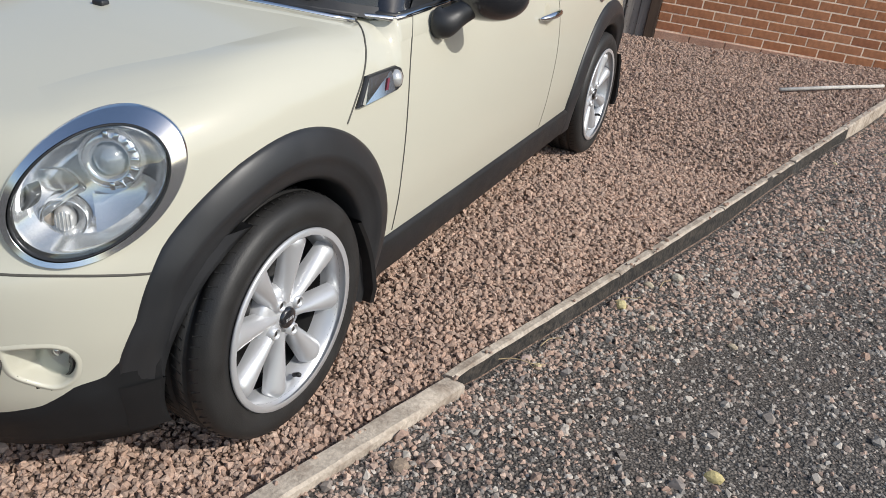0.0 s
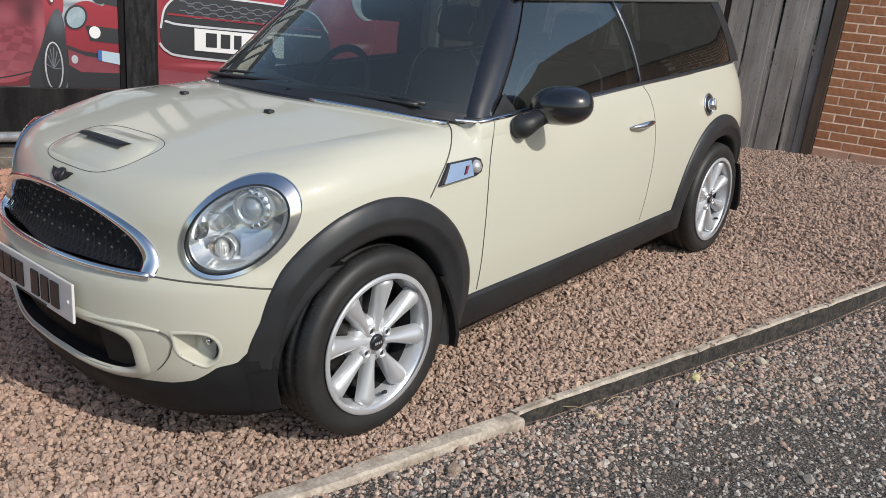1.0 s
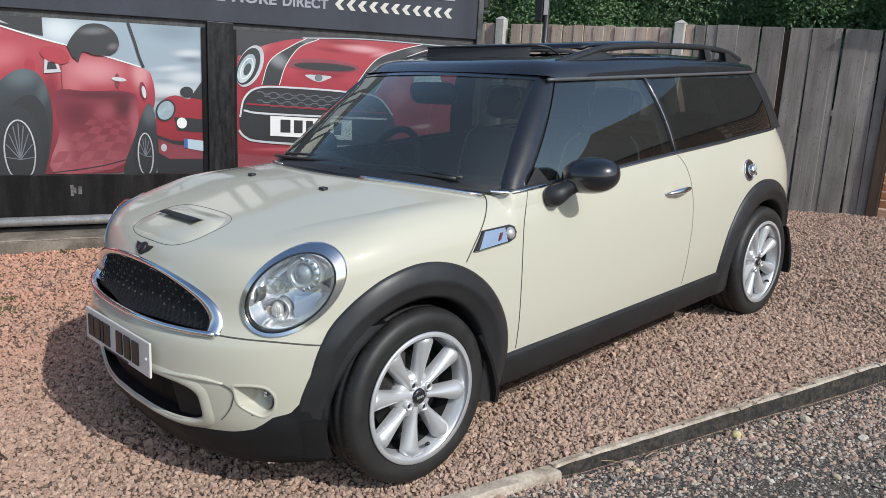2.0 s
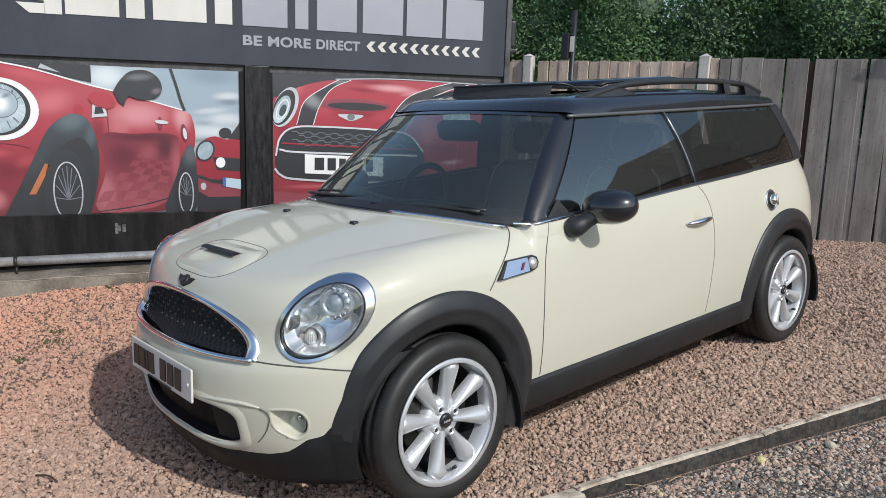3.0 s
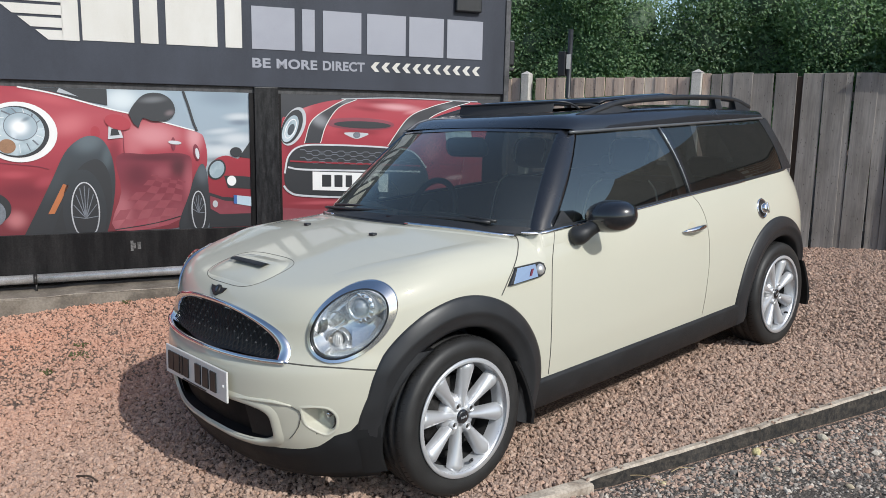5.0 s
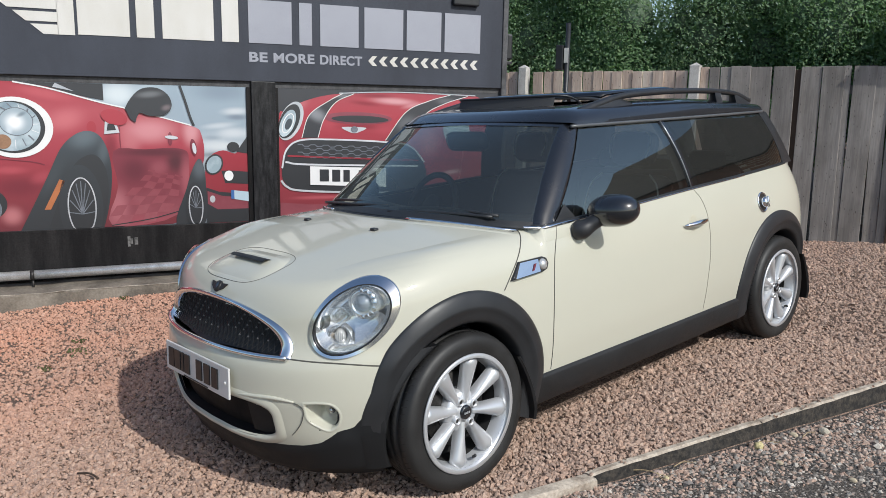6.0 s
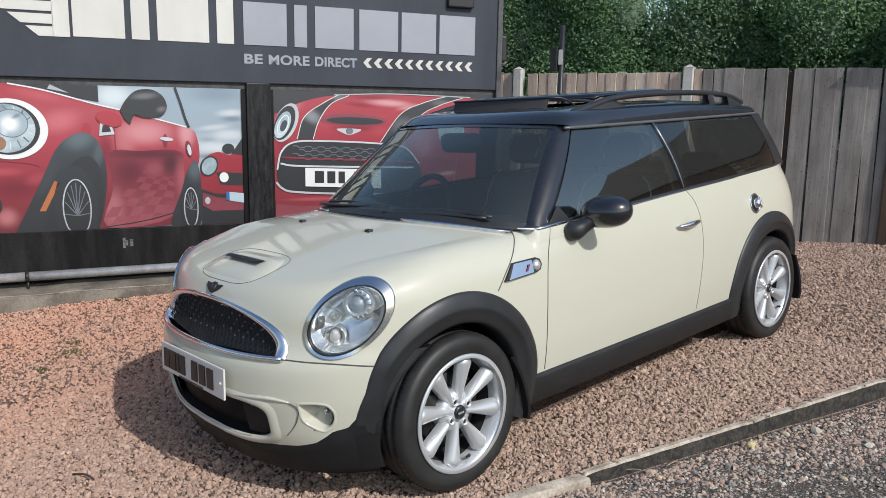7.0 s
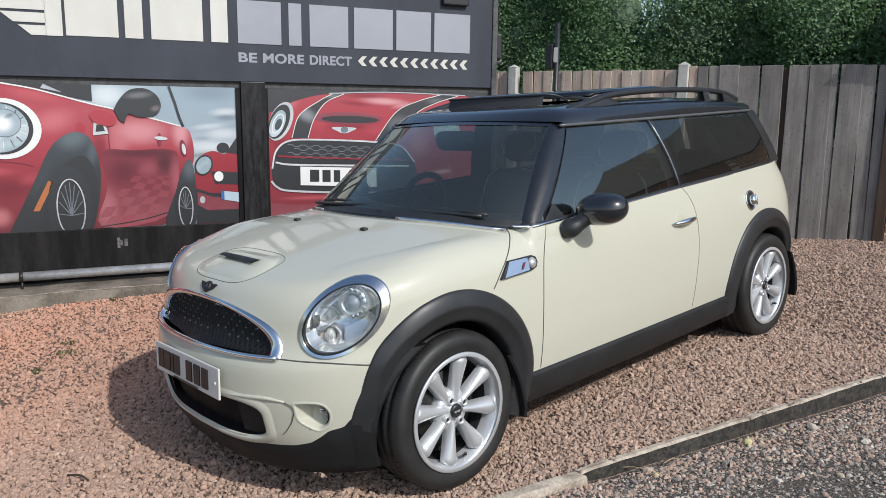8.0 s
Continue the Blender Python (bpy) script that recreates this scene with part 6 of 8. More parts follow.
for sgn in (1, -1):
    for yc, back, w in ((FRONT_AXLE, 0.372, 0.10), (REAR_AXLE, 0.385, 0.10)):
        rows = []
        for z in np.linspace(0.165, 0.46, 7):
            y = yc + back - 0.10 * ((z - 0.165) / 0.295) ** 2
            rows.append([(0.64, y - 0.008, z), (0.815 - 0.01 * (z < 0.2), y - 0.008, z), (0.823 - 0.01 * (z < 0.2), y, z), (0.815 - 0.01 * (z < 0.2), y + 0.008, z), (0.64, y + 0.008, z)])
        vf = sheet(rows, close_u=True)
        vf[1].append((0, 1, 2, 3, 4))
        part("mud_flap", vf if sgn > 0 else mirrored(vf), LOWER_TRIM, car, "black moulded mud flap", smooth=False)


# ---- bumper, lamps, grille ----
def ribbon(points, normals, width, off=0.0012):
    """A thin strip lying on the skin along a line of points."""
    rows = []
    P, N = [Vector(p) for p in points], [Vector(n) for n in normals]
    for i, p in enumerate(P):
        t = (P[min(i + 1, len(P) - 1)] - P[max(i - 1, 0)]).normalized()
        s = t.cross(N[i]).normalized() * width / 2
        rows.append([p + N[i] * off * 0.2 - s * 1.2, p + N[i] * off - s * 0.6, p + N[i] * off + s * 0.6, p + N[i] * off * 0.2 + s * 1.2])
    return sheet(rows)


def side_line(pts, n=10):
    c = spline(pts, n)
    p = on_side([q[0] for q in c], [q[1] for q in c])
    return p, skin_normal(p)


def patch_on_front(top, low, half, nx=40, nz=8, off=0.0):
    rows = []
    for x in np.linspace(-half, half, nx):
        zt, zl = top(abs(x)), low(abs(x))
        rows.append(on_front(np.full(nz, x), np.linspace(zl, zt, nz), off))
    return sheet(rows)


GAP = plain("panel_gap", (0.075, 0.072, 0.062), 0.8, vary=0.1, bumpy=0.0)
FINE_GAP = plain("fine_gap", (0.26, 0.25, 0.205), 0.7, vary=0.1, bumpy=0.0)

for sgn in (1, -1):
    put = (lambda vf: vf) if sgn > 0 else mirrored
    for line, w in (([(-0.70, 0.935), (-0.755, 0.80), (-0.775, 0.62), (-0.778, 0.342)], 0.0027), ([(0.385, 0.972), (0.430, 0.92), (0.458, 0.82), (0.462, 0.65), (0.445, 0.48), (0.435, 0.345)], 0.0013), ([(-0.835, 0.934), (-0.925, 0.872), (-0.995, 0.810), (-1.060, 0.735)], 0.004)):
        p, n = side_line(line)
        part("panel_gap", put(ribbon(p, n, w, 0.0026)), FINE_GAP if w < 0.002 else GAP, car)
    # bonnet shut line above the bumper, from the grille to the arch
    c = spline([(0.490, 0.590), (0.564, 0.586), (0.637, 0.581), (0.687, 0.573), (0.733, 0.561)], 8)
    p = on_front([q[0] for q in c], [q[1] for q in c])
    part("panel_gap", put(ribbon(p, skin_normal(p), 0.0045)), GAP, car)

# black lower lip that runs up to the front arches
rows = []
for a in np.linspace(-1.0, 1.0, 121):
    ang = a * radians(67)
    d = np.array([math.sin(ang), -math.cos(ang), 0.0])
    deg = abs(math.degrees(ang))
    zt = np.interp(deg, (0, 26, 38, 45, 50, 53, 55, 59, 61.5, 66, 104), (0.262, 0.254, 0.262, 0.268, 0.284, 0.312, 0.334, 0.346, 0.384, 0.386, 0.38))
    zz = np.linspace(0.145, zt, 7)
    o = np.array([[0, -1.30, z] for z in zz])
    p = cast(o, np.tile(d, (7, 1)))
    n = skin_normal(p)
    p = p + 0.008 * n
    p[-1] -= 0.010 * n[-1]
    first = p[0] - np.array([d[0] * 0.12, d[1] * 0.12, 0.004])
    rows.append([first, *p])
part("front_lip", sheet(rows), VALANCE_SHADED, car, "black plastic lower bumper lip")
# black flank between lip and wheel opening: the lower piece meets the arch in a seam at hub height
for sgn in (1, -1):
    for z0, z1, off, paint, kind in ((0.16, HUB + 0.006, 0.0112, VALANCE_SHADED, "bumper_corner"), (HUB + 0.004, 0.60, 0.004, CLADDING, "arch_backing")):
        rows = []
        for z in np.linspace(z0, z1, 9):
            front = np.interp(z, (0.16, 0.335, 0.387, 0.47, 0.56, 0.60), (-1.640, -1.685, -1.664, -1.634, -1.606, -1.585))
            back = FRONT_AXLE - math.sqrt(0.324 ** 2 - (z - HUB) ** 2)
            p = on_side(np.linspace(front, back, 8), np.full(8, z), 0.0)
            nn = skin_normal(p)
            p = p + off * nn
            p[0] -= 0.003 * nn[0]
            rows.append([*p, p[-1] - np.array([0.05, 0.0, 0.0])])
        vf = sheet(rows)
        part(kind, vf if sgn > 0 else mirrored(vf), paint, car, "black plastic bumper corner")

# radiator grille
rows = []
for k in np.linspace(0, 1, 61):
    x0, z0 = grille_edge(k, 0.004)
    rows.append([on_front(x0 * s, GRILLE_LOW - 0.004 + (z0 - GRILLE_LOW + 0.004) * s)[0] + np.array([0, 0.006 + 0.022 * min(1.0, s * 2.2), 0]) for s in np.linspace(0.0, 1, 11)])
grille = part("grille", sheet(rows), GRILLE_MESH, car, "black honeycomb radiator grille")
def grille_at(x, z):
    return on_front(x, z)[0] + np.array([0, 0.002 + 0.022 * min(1.0, 2.2 * (z - GRILLE_LOW) / (GRILLE_TOP - GRILLE_LOW)), 0])


fits = lambda x, z: bool(in_grille(np.array(abs(x) + 0.012), np.array(z))) and bool(in_grille(np.array(abs(x) + 0.004), np.array(z + 0.006)))
studs, bars = [], []
for j in range(9):
    z = GRILLE_LOW + 0.010 + j * 0.0175
    for i in range(-18, 19):
        x = (i + 0.5 * (j % 2)) * 0.0265
        if not fits(x, z):
            continue
        p = grille_at(x, z)
        # sparse lighter studs put the mesh's glints into shape and colour
        if (i + (j // 2)) % 2 and 1 < j < 8 and (3 * i + 5 * j) % 7 > 1:
            studs.append(moved(([(-0.0055, 0.001, 0.003), (0.001, -0.003, 0.0050), (0.0055, 0.001, -0.003), (-0.001, -0.003, -0.0050), (0.0, -0.007, 0)], [(0, 3, 4), (3, 2, 4), (2, 1, 4), (1, 0, 4)]), Matrix.Translation(p)))
        for dx in (-0.01325, 0.01325):
            if fits(x + dx, z + 0.0175):
                bars.append(tube([p, grille_at(x + dx, z + 0.0175)], 0.0016, 4, up=(0, 1, 0)))
part("grille_lattice", join(*bars), plain("grille_lattice", (0.007, 0.007, 0.0075), 0.65, vary=0.1, bumpy=0.0), grille, "fine moulded lattice of the grille", smooth=False)["kind"] = "stuff"
part("grille_glint", join(*studs), plain("grille_bar", (0.05, 0.05, 0.052), 0.30, vary=0.1, bumpy=0.0), grille, "sparse lighter studs standing in for glints on the grille", smooth=False)["kind"] = "stuff"
rows = []
for k in np.linspace(-0.02, 1.02, 81):
    kk = min(1, max(0, k))
    side = abs(math.cos(math.pi * kk))
    w = 0.013 + 0.030 * side ** 3
    row = []
    for g, off in ((-0.006, -0.03), (-0.004, 0.004), (w * 0.3, 0.013), (w * 0.7, 0.013), (w, 0.006), (w + 0.003, -0.004)):
        x, z = grille_edge(kk, g)
        if z < GRILLE_LOW + 0.001:
            z = GRILLE_LOW - 0.002
        p = on_front(x, z)[0]
        row.append(p + off * skin_normal(p)[0])
    rows.append(row)
part("grille_surround", sheet(rows), CHROME, car, "polished chrome grille surround")
pts = []
for x in np.linspace(-GRILLE_HALF - 0.035, GRILLE_HALF + 0.035, 41):
    p = on_front(x, GRILLE_LOW - 0.006 * (1 - (x / 0.55) ** 2))[0]
    pts.append(p + 0.008 * skin_normal(p)[0])
part("grille_bar", tube(pts, 0.0108, 10, flat=0.9), CHROME, car, "chrome bar below the grille")

CREASE = [(0.505, -1.62, 0.857), (0.560, -1.50, 0.884), (0.640, -1.36, 0.905), (0.676, -1.20, 0.920), (0.698, -1.00, 0.927)]
# bonnet badge: wings and a disc, as plain shapes
c = np.array([0, -1.835, 0.781])
c = on_front(0.0, 0.781)[0] if abs(on_front(0.0, 0.781)[0][1]) > 1.7 else c
n0 = Vector(skin_normal(c)[0])
bu, bv = Vector((1, 0, 0)), n0.cross(Vector((1, 0, 0))).normalized()
bm_ = Matrix(((bu.x, bv.x, n0.x, c[0]), (bu.y, bv.y, n0.y, c[1]), (bu.z, bv.z, n0.z, c[2]), (0, 0, 0, 1)))
badge = part("badge", moved(lathe([(0, 0.012), (0.018, 0.011), (0.023, 0.007), (0.024, 0.0)], 28, "z"), bm_), DARK_STEEL, car, "round dark chrome bonnet badge")
for sgn in (-1, 1):
    wing = [(sgn * x, y, z) for z in (0.0, 0.006) for x, y in ((0.020, -0.016), (0.045, -0.004), (0.062, 0.017), (0.020, 0.014))]
    part("badge_wing", moved((wing, [(0, 1, 2, 3), (4, 5, 6, 7), (0, 1, 5, 4), (1, 2, 6, 5), (2, 3, 7, 6), (3, 0, 4, 7)]), bm_), DARK_STEEL, badge, smooth=False)
part("badge_face", moved(lathe([(0, 0.0135), (0.015, 0.0125)], 24, "z"), bm_), BLACK_GLOSS, badge, "dark face of the badge")

# bonnet scoop: raised panel with a dark slot
rows = []
for t in np.linspace(0, 1, 15):
    y = -1.80 + 0.20 * t
    half = 0.175 + 0.055 * math.sin(math.pi * min(1, t * 0.9 + 0.1)) - 0.05 * (t < 0.06)
    row = []
    for s in np.linspace(-1, 1, 25):
        edge = max(0.0, 1 - abs(s) ** 6) * min(1, t / 0.12) * 1.0
        lift = (0.006 + 0.020 * t) * edge if t < 0.70 else (0.020 - 0.075 * max(0, t - 0.72)) * edge
        row.append(on_top(s * half, y)[0] + np.array([0, 0, lift - 0.002 * (1 - edge)]))
    rows.append(row)
part("bonnet_scoop", sheet(rows), CREAM, car, "raised cream bonnet scoop")
slot = []
for s in np.linspace(-1, 1, 17):
    x = s * 0.135
    p = on_top(x, -1.695)[0] + np.array([0, 0, 0.0235])
    slot.append([p + np.array([0, -0.020, -0.004 + 0.002]), p + np.array([0, -0.006, 0.004]), p + np.array([0, 0.012, 0.0035]), p + np.array([0, 0.024, -0.002])])
part("scoop_slot", sheet(slot), GRILLE_MESH, car, "dark air slot in the bonnet scoop")
edge = []
for k in range(61):
    a = 2 * math.pi * k / 60
    x = 0.230 * math.copysign(abs(math.cos(a)) ** 0.55, math.cos(a))
    y = -1.695 + 0.118 * math.copysign(abs(math.sin(a)) ** 0.6, math.sin(a))
    edge.append(on_top(x, y)[0])
part("panel_gap", ribbon(edge, skin_normal(np.array(edge)), 0.0019), GAP, car)
for x in (0.255, -0.255):
    p = on_top(x, -1.255)[0]
    part("washer_jet", moved(box(-0.016, 0.016, -0.012, 0.012, -0.004, 0.010, 0.004), Matrix.Translation(p)), BLACK_TRIM, car, "black washer jet")

# shoulder crease of the bonnet, from the headlamp back to the screen
for sgn in (1, -1):
    c = spline(CREASE, 6)
    p = cast(np.array([[0.0, q[1], 0.35] for q in c]), np.array([[q[0], 0.0, q[2] - 0.35] for q in c]))
    n = skin_normal(p)
    along = np.gradient(p, axis=0)
    along /= np.linalg.norm(along, axis=1, keepdims=True)
    across = np.cross(along, n)
    across *= np.sign(across[:, :1]) if np.mean(across[:, 0]) != 0 else 1
    fade = np.sin(np.linspace(0.0, math.pi, len(p)))[:, None] ** 0.5
    rows = []
    for w, h in ((-0.062, -0.0014), (-0.046, 0.0002), (-0.030, 0.0016), (-0.014, 0.0030), (0.004, 0.0037), (0.024, 0.0034), (0.050, 0.0018), (0.078, 0.0002), (0.096, -0.0014)):
        q = p + w * across
        q = cast(np.column_stack([np.zeros(len(q)), q[:, 1], np.full(len(q), 0.35)]), np.column_stack([q[:, 0], np.zeros(len(q)), q[:, 2] - 0.35]))
        rows.append(q + n * (h * fade if h > 0 else h))
    vf = sheet(rows)
    part("bonnet_crease", vf if sgn > 0 else mirrored(vf), CREAM, car)

# number plate with plain bars for its characters
plate_m = pose(0, -1.964, 0.477, -4) @ Matrix.Scale(1.065, 4)
plate = part("number_plate", moved(box(-0.26, 0.26, -0.004, 0.004, -0.0555, 0.0555, 0.003), plate_m), PLATE_WHITE, car, "white number plate with dark bars", smooth=False)
for x, w in ((-0.205, 0.046), (-0.150, 0.050), (-0.105, 0.018), (-0.066, 0.042), (0.035, 0.046), (0.098, 0.046), (0.160, 0.046)):
    part("character_bar", moved(box(x - w / 2, x + w / 2, -0.0085, -0.004, -0.036, 0.036), plate_m), PLATE_BLACK, plate, smooth=False)
part("dealer_bar", moved(box(-0.10, 0.10, -0.0070, -0.004, -0.051, -0.0475), plate_m), PLATE_BLACK, plate, smooth=False)
for x in (-0.222, 0.222):
    part("screw_cap", moved(lathe([(0, 0.004), (0.005, 0.0035), (0.0065, 0)], 12, "z"), plate_m @ pose(x * 1.06, -0.004, 0, 90)), PLATE_WHITE, plate)

# lower intake
inlet = part("lower_intake", patch_on_front(lambda x: 0.435, lambda x: 0.255, 0.46, 36, 8, -0.045), INTAKE_BLACK, car, "black lower air intake")
for sgn in (1, -1):
    flap = [on_front(sgn * x, z)[0] + np.array([0, 0.020, 0]) for x, z in ((0.30, 0.405), (0.42, 0.405), (0.43, 0.385), (0.425, 0.30), (0.40, 0.285), (0.30, 0.290))]
    part("intake_flap", (flap, [(0, 1, 2, 3, 4, 5)]), VALANCE_SHADED, inlet, "black shutter in the intake", smooth=False)
rows = []
for add, off in ((0.036, -0.0012), (0.026, 0.0030), (0.016, 0.0052), (0.006, 0.0062), (-0.003, 0.0035), (-0.006, -0.004), (-0.007, -0.009), (-0.007, -0.045)):
    loop = []
    for k in range(96):
        a = 2 * math.pi * k / 96
        c_, s_ = math.cos(a), math.sin(a)
        x = (0.437 + add) * math.copysign(abs(c_) ** 0.38, c_)
        dip = 0.012 * (1 - min(1.0, abs(x) / 0.47) ** 4)
        z = 0.349 + (0.079 + add * 0.85) * abs(s_) ** 0.45 if s_ > 0 else 0.349 - (0.076 + add * 0.75 + dip) * abs(s_) ** 0.45
        p = on_front(x, z)[0]
        loop.append(p + off * skin_normal(p)[0])
    rows.append(loop)
part("intake_frame", sheet(rows[:-1], close_u=True), CREAM, car, "cream intake surround")
part("intake_wall", sheet(rows[-2:], close_u=True), INTAKE_BLACK, inlet)

# fog lamps in their ducts
for sgn in (1, -1):
    side = (lambda vf: vf) if sgn > 0 else mirrored
    c, u, v = FOG_AT, FOG_U, FOG_V
    n = skin_normal(c)[0]
    ease = lambda q: min(1, max(0, q)) ** 2 * (3 - 2 * min(1, max(0, q)))
    rows = []
    for s, off, deep in ((1.24, -0.0012, 0), (1.10, 0.0022, 0), (1.0, 0.0022, 0), (0.965, 0.0, 0.25), (0.93, -0.002, 0.75), (0.86, -0.002, 1.0), (0.5, -0.002, 1.0), (0.02, -0.002, 1.0)):
        ab = duct_edge(s)
        p = decal(c, u, v, ab, off)
        rows.append([q - n * deep * 0.058 * ease((a + 0.095) / 0.075) * (0.35 + 0.65 * ease((b + 0.060) / 0.045)) for q, (a, b) in zip(p, ab)])
    part("fog_duct", side(sheet(rows, close_u=True)), CREAM, car, "cream air duct round the fog lamp")
    axis = Vector(n * 0.55 + np.array([0.0, -0.75, 0.0])).normalized()
    at = Matrix.Translation(c - 0.046 * n - 0.002 * u - 0.002 * v) @ axis.to_track_quat("Z", "Y").to_matrix().to_4x4() @ Matrix.Diagonal((0.95, 1.22, 1.0, 1.0))
    lamp = part("fog_lamp", side(moved(lathe([(0.0475, -0.03), (0.0475, 0.012), (0.045, 0.016), (0.0415, 0.014), (0.040, 0.0)], 40, "z"), at)), LAMP_DARK, car, "front fog lamp in a dark ring")
    part("reflector", side(moved(lathe([(0.041, 0.008), (0.034, -0.006), (0.022, -0.018), (0.001, -0.024)], 36, "z"), at)), plain("fog_reflector", (0.26, 0.27, 0.28), 0.20, 0.9, vary=0.1, bumpy=0.0) if sgn > 0 else bpy.data.materials["fog_reflector"], lamp)
    part("bulb_shield", side(moved(lathe([(0.0, 0.006), (0.008, 0.005), (0.011, -0.002), (0.011, -0.02)], 16, "z"), at)), CHROME, lamp)
    part("lens", side(moved(lathe([(0.0, 0.020), (0.020, 0.0185), (0.034, 0.015), (0.042, 0.011)], 36, "z"), at)), LAMP_GLASS, lamp, "clear fog lamp lens")
    a = spline([(0.24, 0.434), (0.361, 0.444), (0.456, 0.448), (0.522, 0.440)], 6)
    p = on_front([q[0] for q in a], [q[1] for q in a])
    part("duct_lip", side(tube(p + 0.001 * skin_normal(p), [0.003 + 0.005 * math.sin(math.pi * k / (len(a) - 1)) for k in range(len(a))], 8)), CREAM, car)
    a = spline([(0.522, 0.438), (0.543, 0.425), (0.549, 0.406), (0.541, 0.381), (0.531, 0.358), (0.510, 0.328), (0.492, 0.309)], 5)
    p = on_front([q[0] for q in a], [q[1] for q in a])
    part("panel_gap", side(ribbon(p, skin_normal(p), 0.0025, 0.0045)), GAP, car)

# headlamps
for sgn in (1, -1):
    c, u, v = LAMP_AT, LAMP_U, LAMP_V
    n = skin_normal(c)[0]
    side = (lambda vf: vf) if sgn > 0 else mirrored

    def ring(s, off, wide=0.0):
        ab = [((LAMP_A * s + wide) * math.cos(2 * math.pi * k / 80), (LAMP_B * s + wide) * math.sin(2 * math.pi * k / 80)) for k in range(80)]
        return decal(c, u, v, ab, off)

    def flat(s, d):
        """Rings of the lamp's inside, in its own plane."""
        base = ring(0.9, 0.0).mean(0)
        return [base + s * (LAMP_A * math.cos(2 * math.pi * k / 80) * u + LAMP_B * math.sin(2 * math.pi * k / 80) * v) + d * n for k in range(80)]

    tu, tv = tangents(c)

    def shifted(s, off, back):
        """A ring of the lamp, moved a little towards the grille."""
        ab = [(LAMP_A * s * math.cos(2 * math.pi * k / 80) - back, LAMP_B * s * math.sin(2 * math.pi * k / 80) - back * 0.10) for k in range(80)]
        return decal(c, u, v, ab, off)

    head = sharp(part("headlamp", side(sheet([ring(1.012, -0.004), ring(1.002, 0.0065), shifted(0.990, 0.0095, 0.001), shifted(0.870, 0.0095, 0.012), shifted(0.860, 0.0080, 0.012), shifted(0.852, -0.01, 0.012)], close_u=True)), SATIN_CHROME, car, "oval headlamp with a broad chrome surround"), 14)
    part("bezel", side(sheet([shifted(0.860, 0.0110, 0.010), shifted(0.838, 0.0115, 0.010), shifted(0.818, 0.004, 0.010), shifted(0.813, -0.03, 0.010)], close_u=True)), LAMP_DARK, head, "dark seal ring")
    part("reflector", side(sheet([shifted(0.828, -0.008, 0.010), shifted(0.785, -0.014, 0.010), flat(0.66, -0.050), flat(0.45, -0.066), flat(0.2, -0.074), flat(0.01, -0.076)], close_u=True)), LAMP_SILVER, head, "silver reflector bowl")
    base = ring(0.9, 0.0).mean(0)

    def placed(a, b, d, tip=0.0, tilt=0.0):
        m = Matrix((
            (tu[0], tv[0], n[0], 0), (tu[1], tv[1], n[1], 0), (tu[2], tv[2], n[2], 0), (0, 0, 0, 1)))
        p = base + a * tu + b * tv + d * n
        return Matrix.Translation(p) @ m @ Matrix.Rotation(radians(tip), 4, "X") @ Matrix.Rotation(radians(tilt), 4, "Y")

    eye = placed(0.034, 0.045, -0.046, 0, -14) @ Matrix.Scale(1.12, 4)
    part("projector", side(moved(lathe([(0.027, 0.018), (0.031, 0.030), (0.036, 0.033), (0.047, 0.029), (0.051, 0.020), (0.054, -0.03)], 40, "z"), eye)), LAMP_SILVER, head, "silver projector ring")
    part("projector_lens", side(moved(lathe([(0.0, 0.040), (0.010, 0.038), (0.020, 0.032), (0.028, 0.020)], 32, "z"), eye)), plain("projector_glass", (0.34, 0.36, 0.38), 0.06, 0.3, vary=0.05, bumpy=0.0, coat=1.0) if sgn > 0 else bpy.data.materials["projector_glass"], head, "glassy projector lens")
    for k in range(9):
        a = radians(-86 + k * 22)
        part("lamp_tooth", side(moved(box(-0.007, 0.007, -0.0045, 0.0045, -0.006, 0.005, 0.002), eye @ pose(0.0425 * math.cos(a), 0.0425 * math.sin(a), 0.032, 0, 0, math.degrees(a)))), CHROME, head)
    cup = placed(-0.062, -0.070, -0.042, 6, -8)
    part("indicator_cup", side(moved(lathe([(0.001, -0.018), (0.020, -0.014), (0.034, -0.002), (0.040, 0.008), (0.042, 0.006), (0.044, -0.02)], 32, "z"), cup)), LAMP_SILVER, head)
    cover_m = plain("clear_bulb", (0.70, 0.68, 0.66), 0.14, 0.35, vary=0.05, bumpy=0.0, coat=1.0) if sgn > 0 else bpy.data.materials["clear_bulb"]
    bulb = cup @ Matrix.Diagonal((0.72, 1.0, 1.0, 1.0))
    part("indicator", side(moved(lathe([(0.0, 0.014), (0.014, 0.012), (0.024, 0.006), (0.028, -0.010)], 24, "z"), bulb)), cover_m, head, "clear ribbed indicator cover")
    for k in range(5):
        part("indicator_rib", side(moved(box(-0.0012, 0.0012, -0.020 + 0.003 * abs(k - 2), 0.020 - 0.003 * abs(k - 2), 0.008, 0.0145 - 0.0012 * abs(k - 2), 0.0006), cup @ pose(0.0062 * (k - 2), 0, 0))), cover_m, head)
    part("indicator_bulb", side(moved(lathe([(0.0, 0.002), (0.010, 0.0), (0.012, -0.012)], 14, "z"), cup @ pose(-0.026, -0.004, 0.0))), AMBER, head, "pale amber bulb")
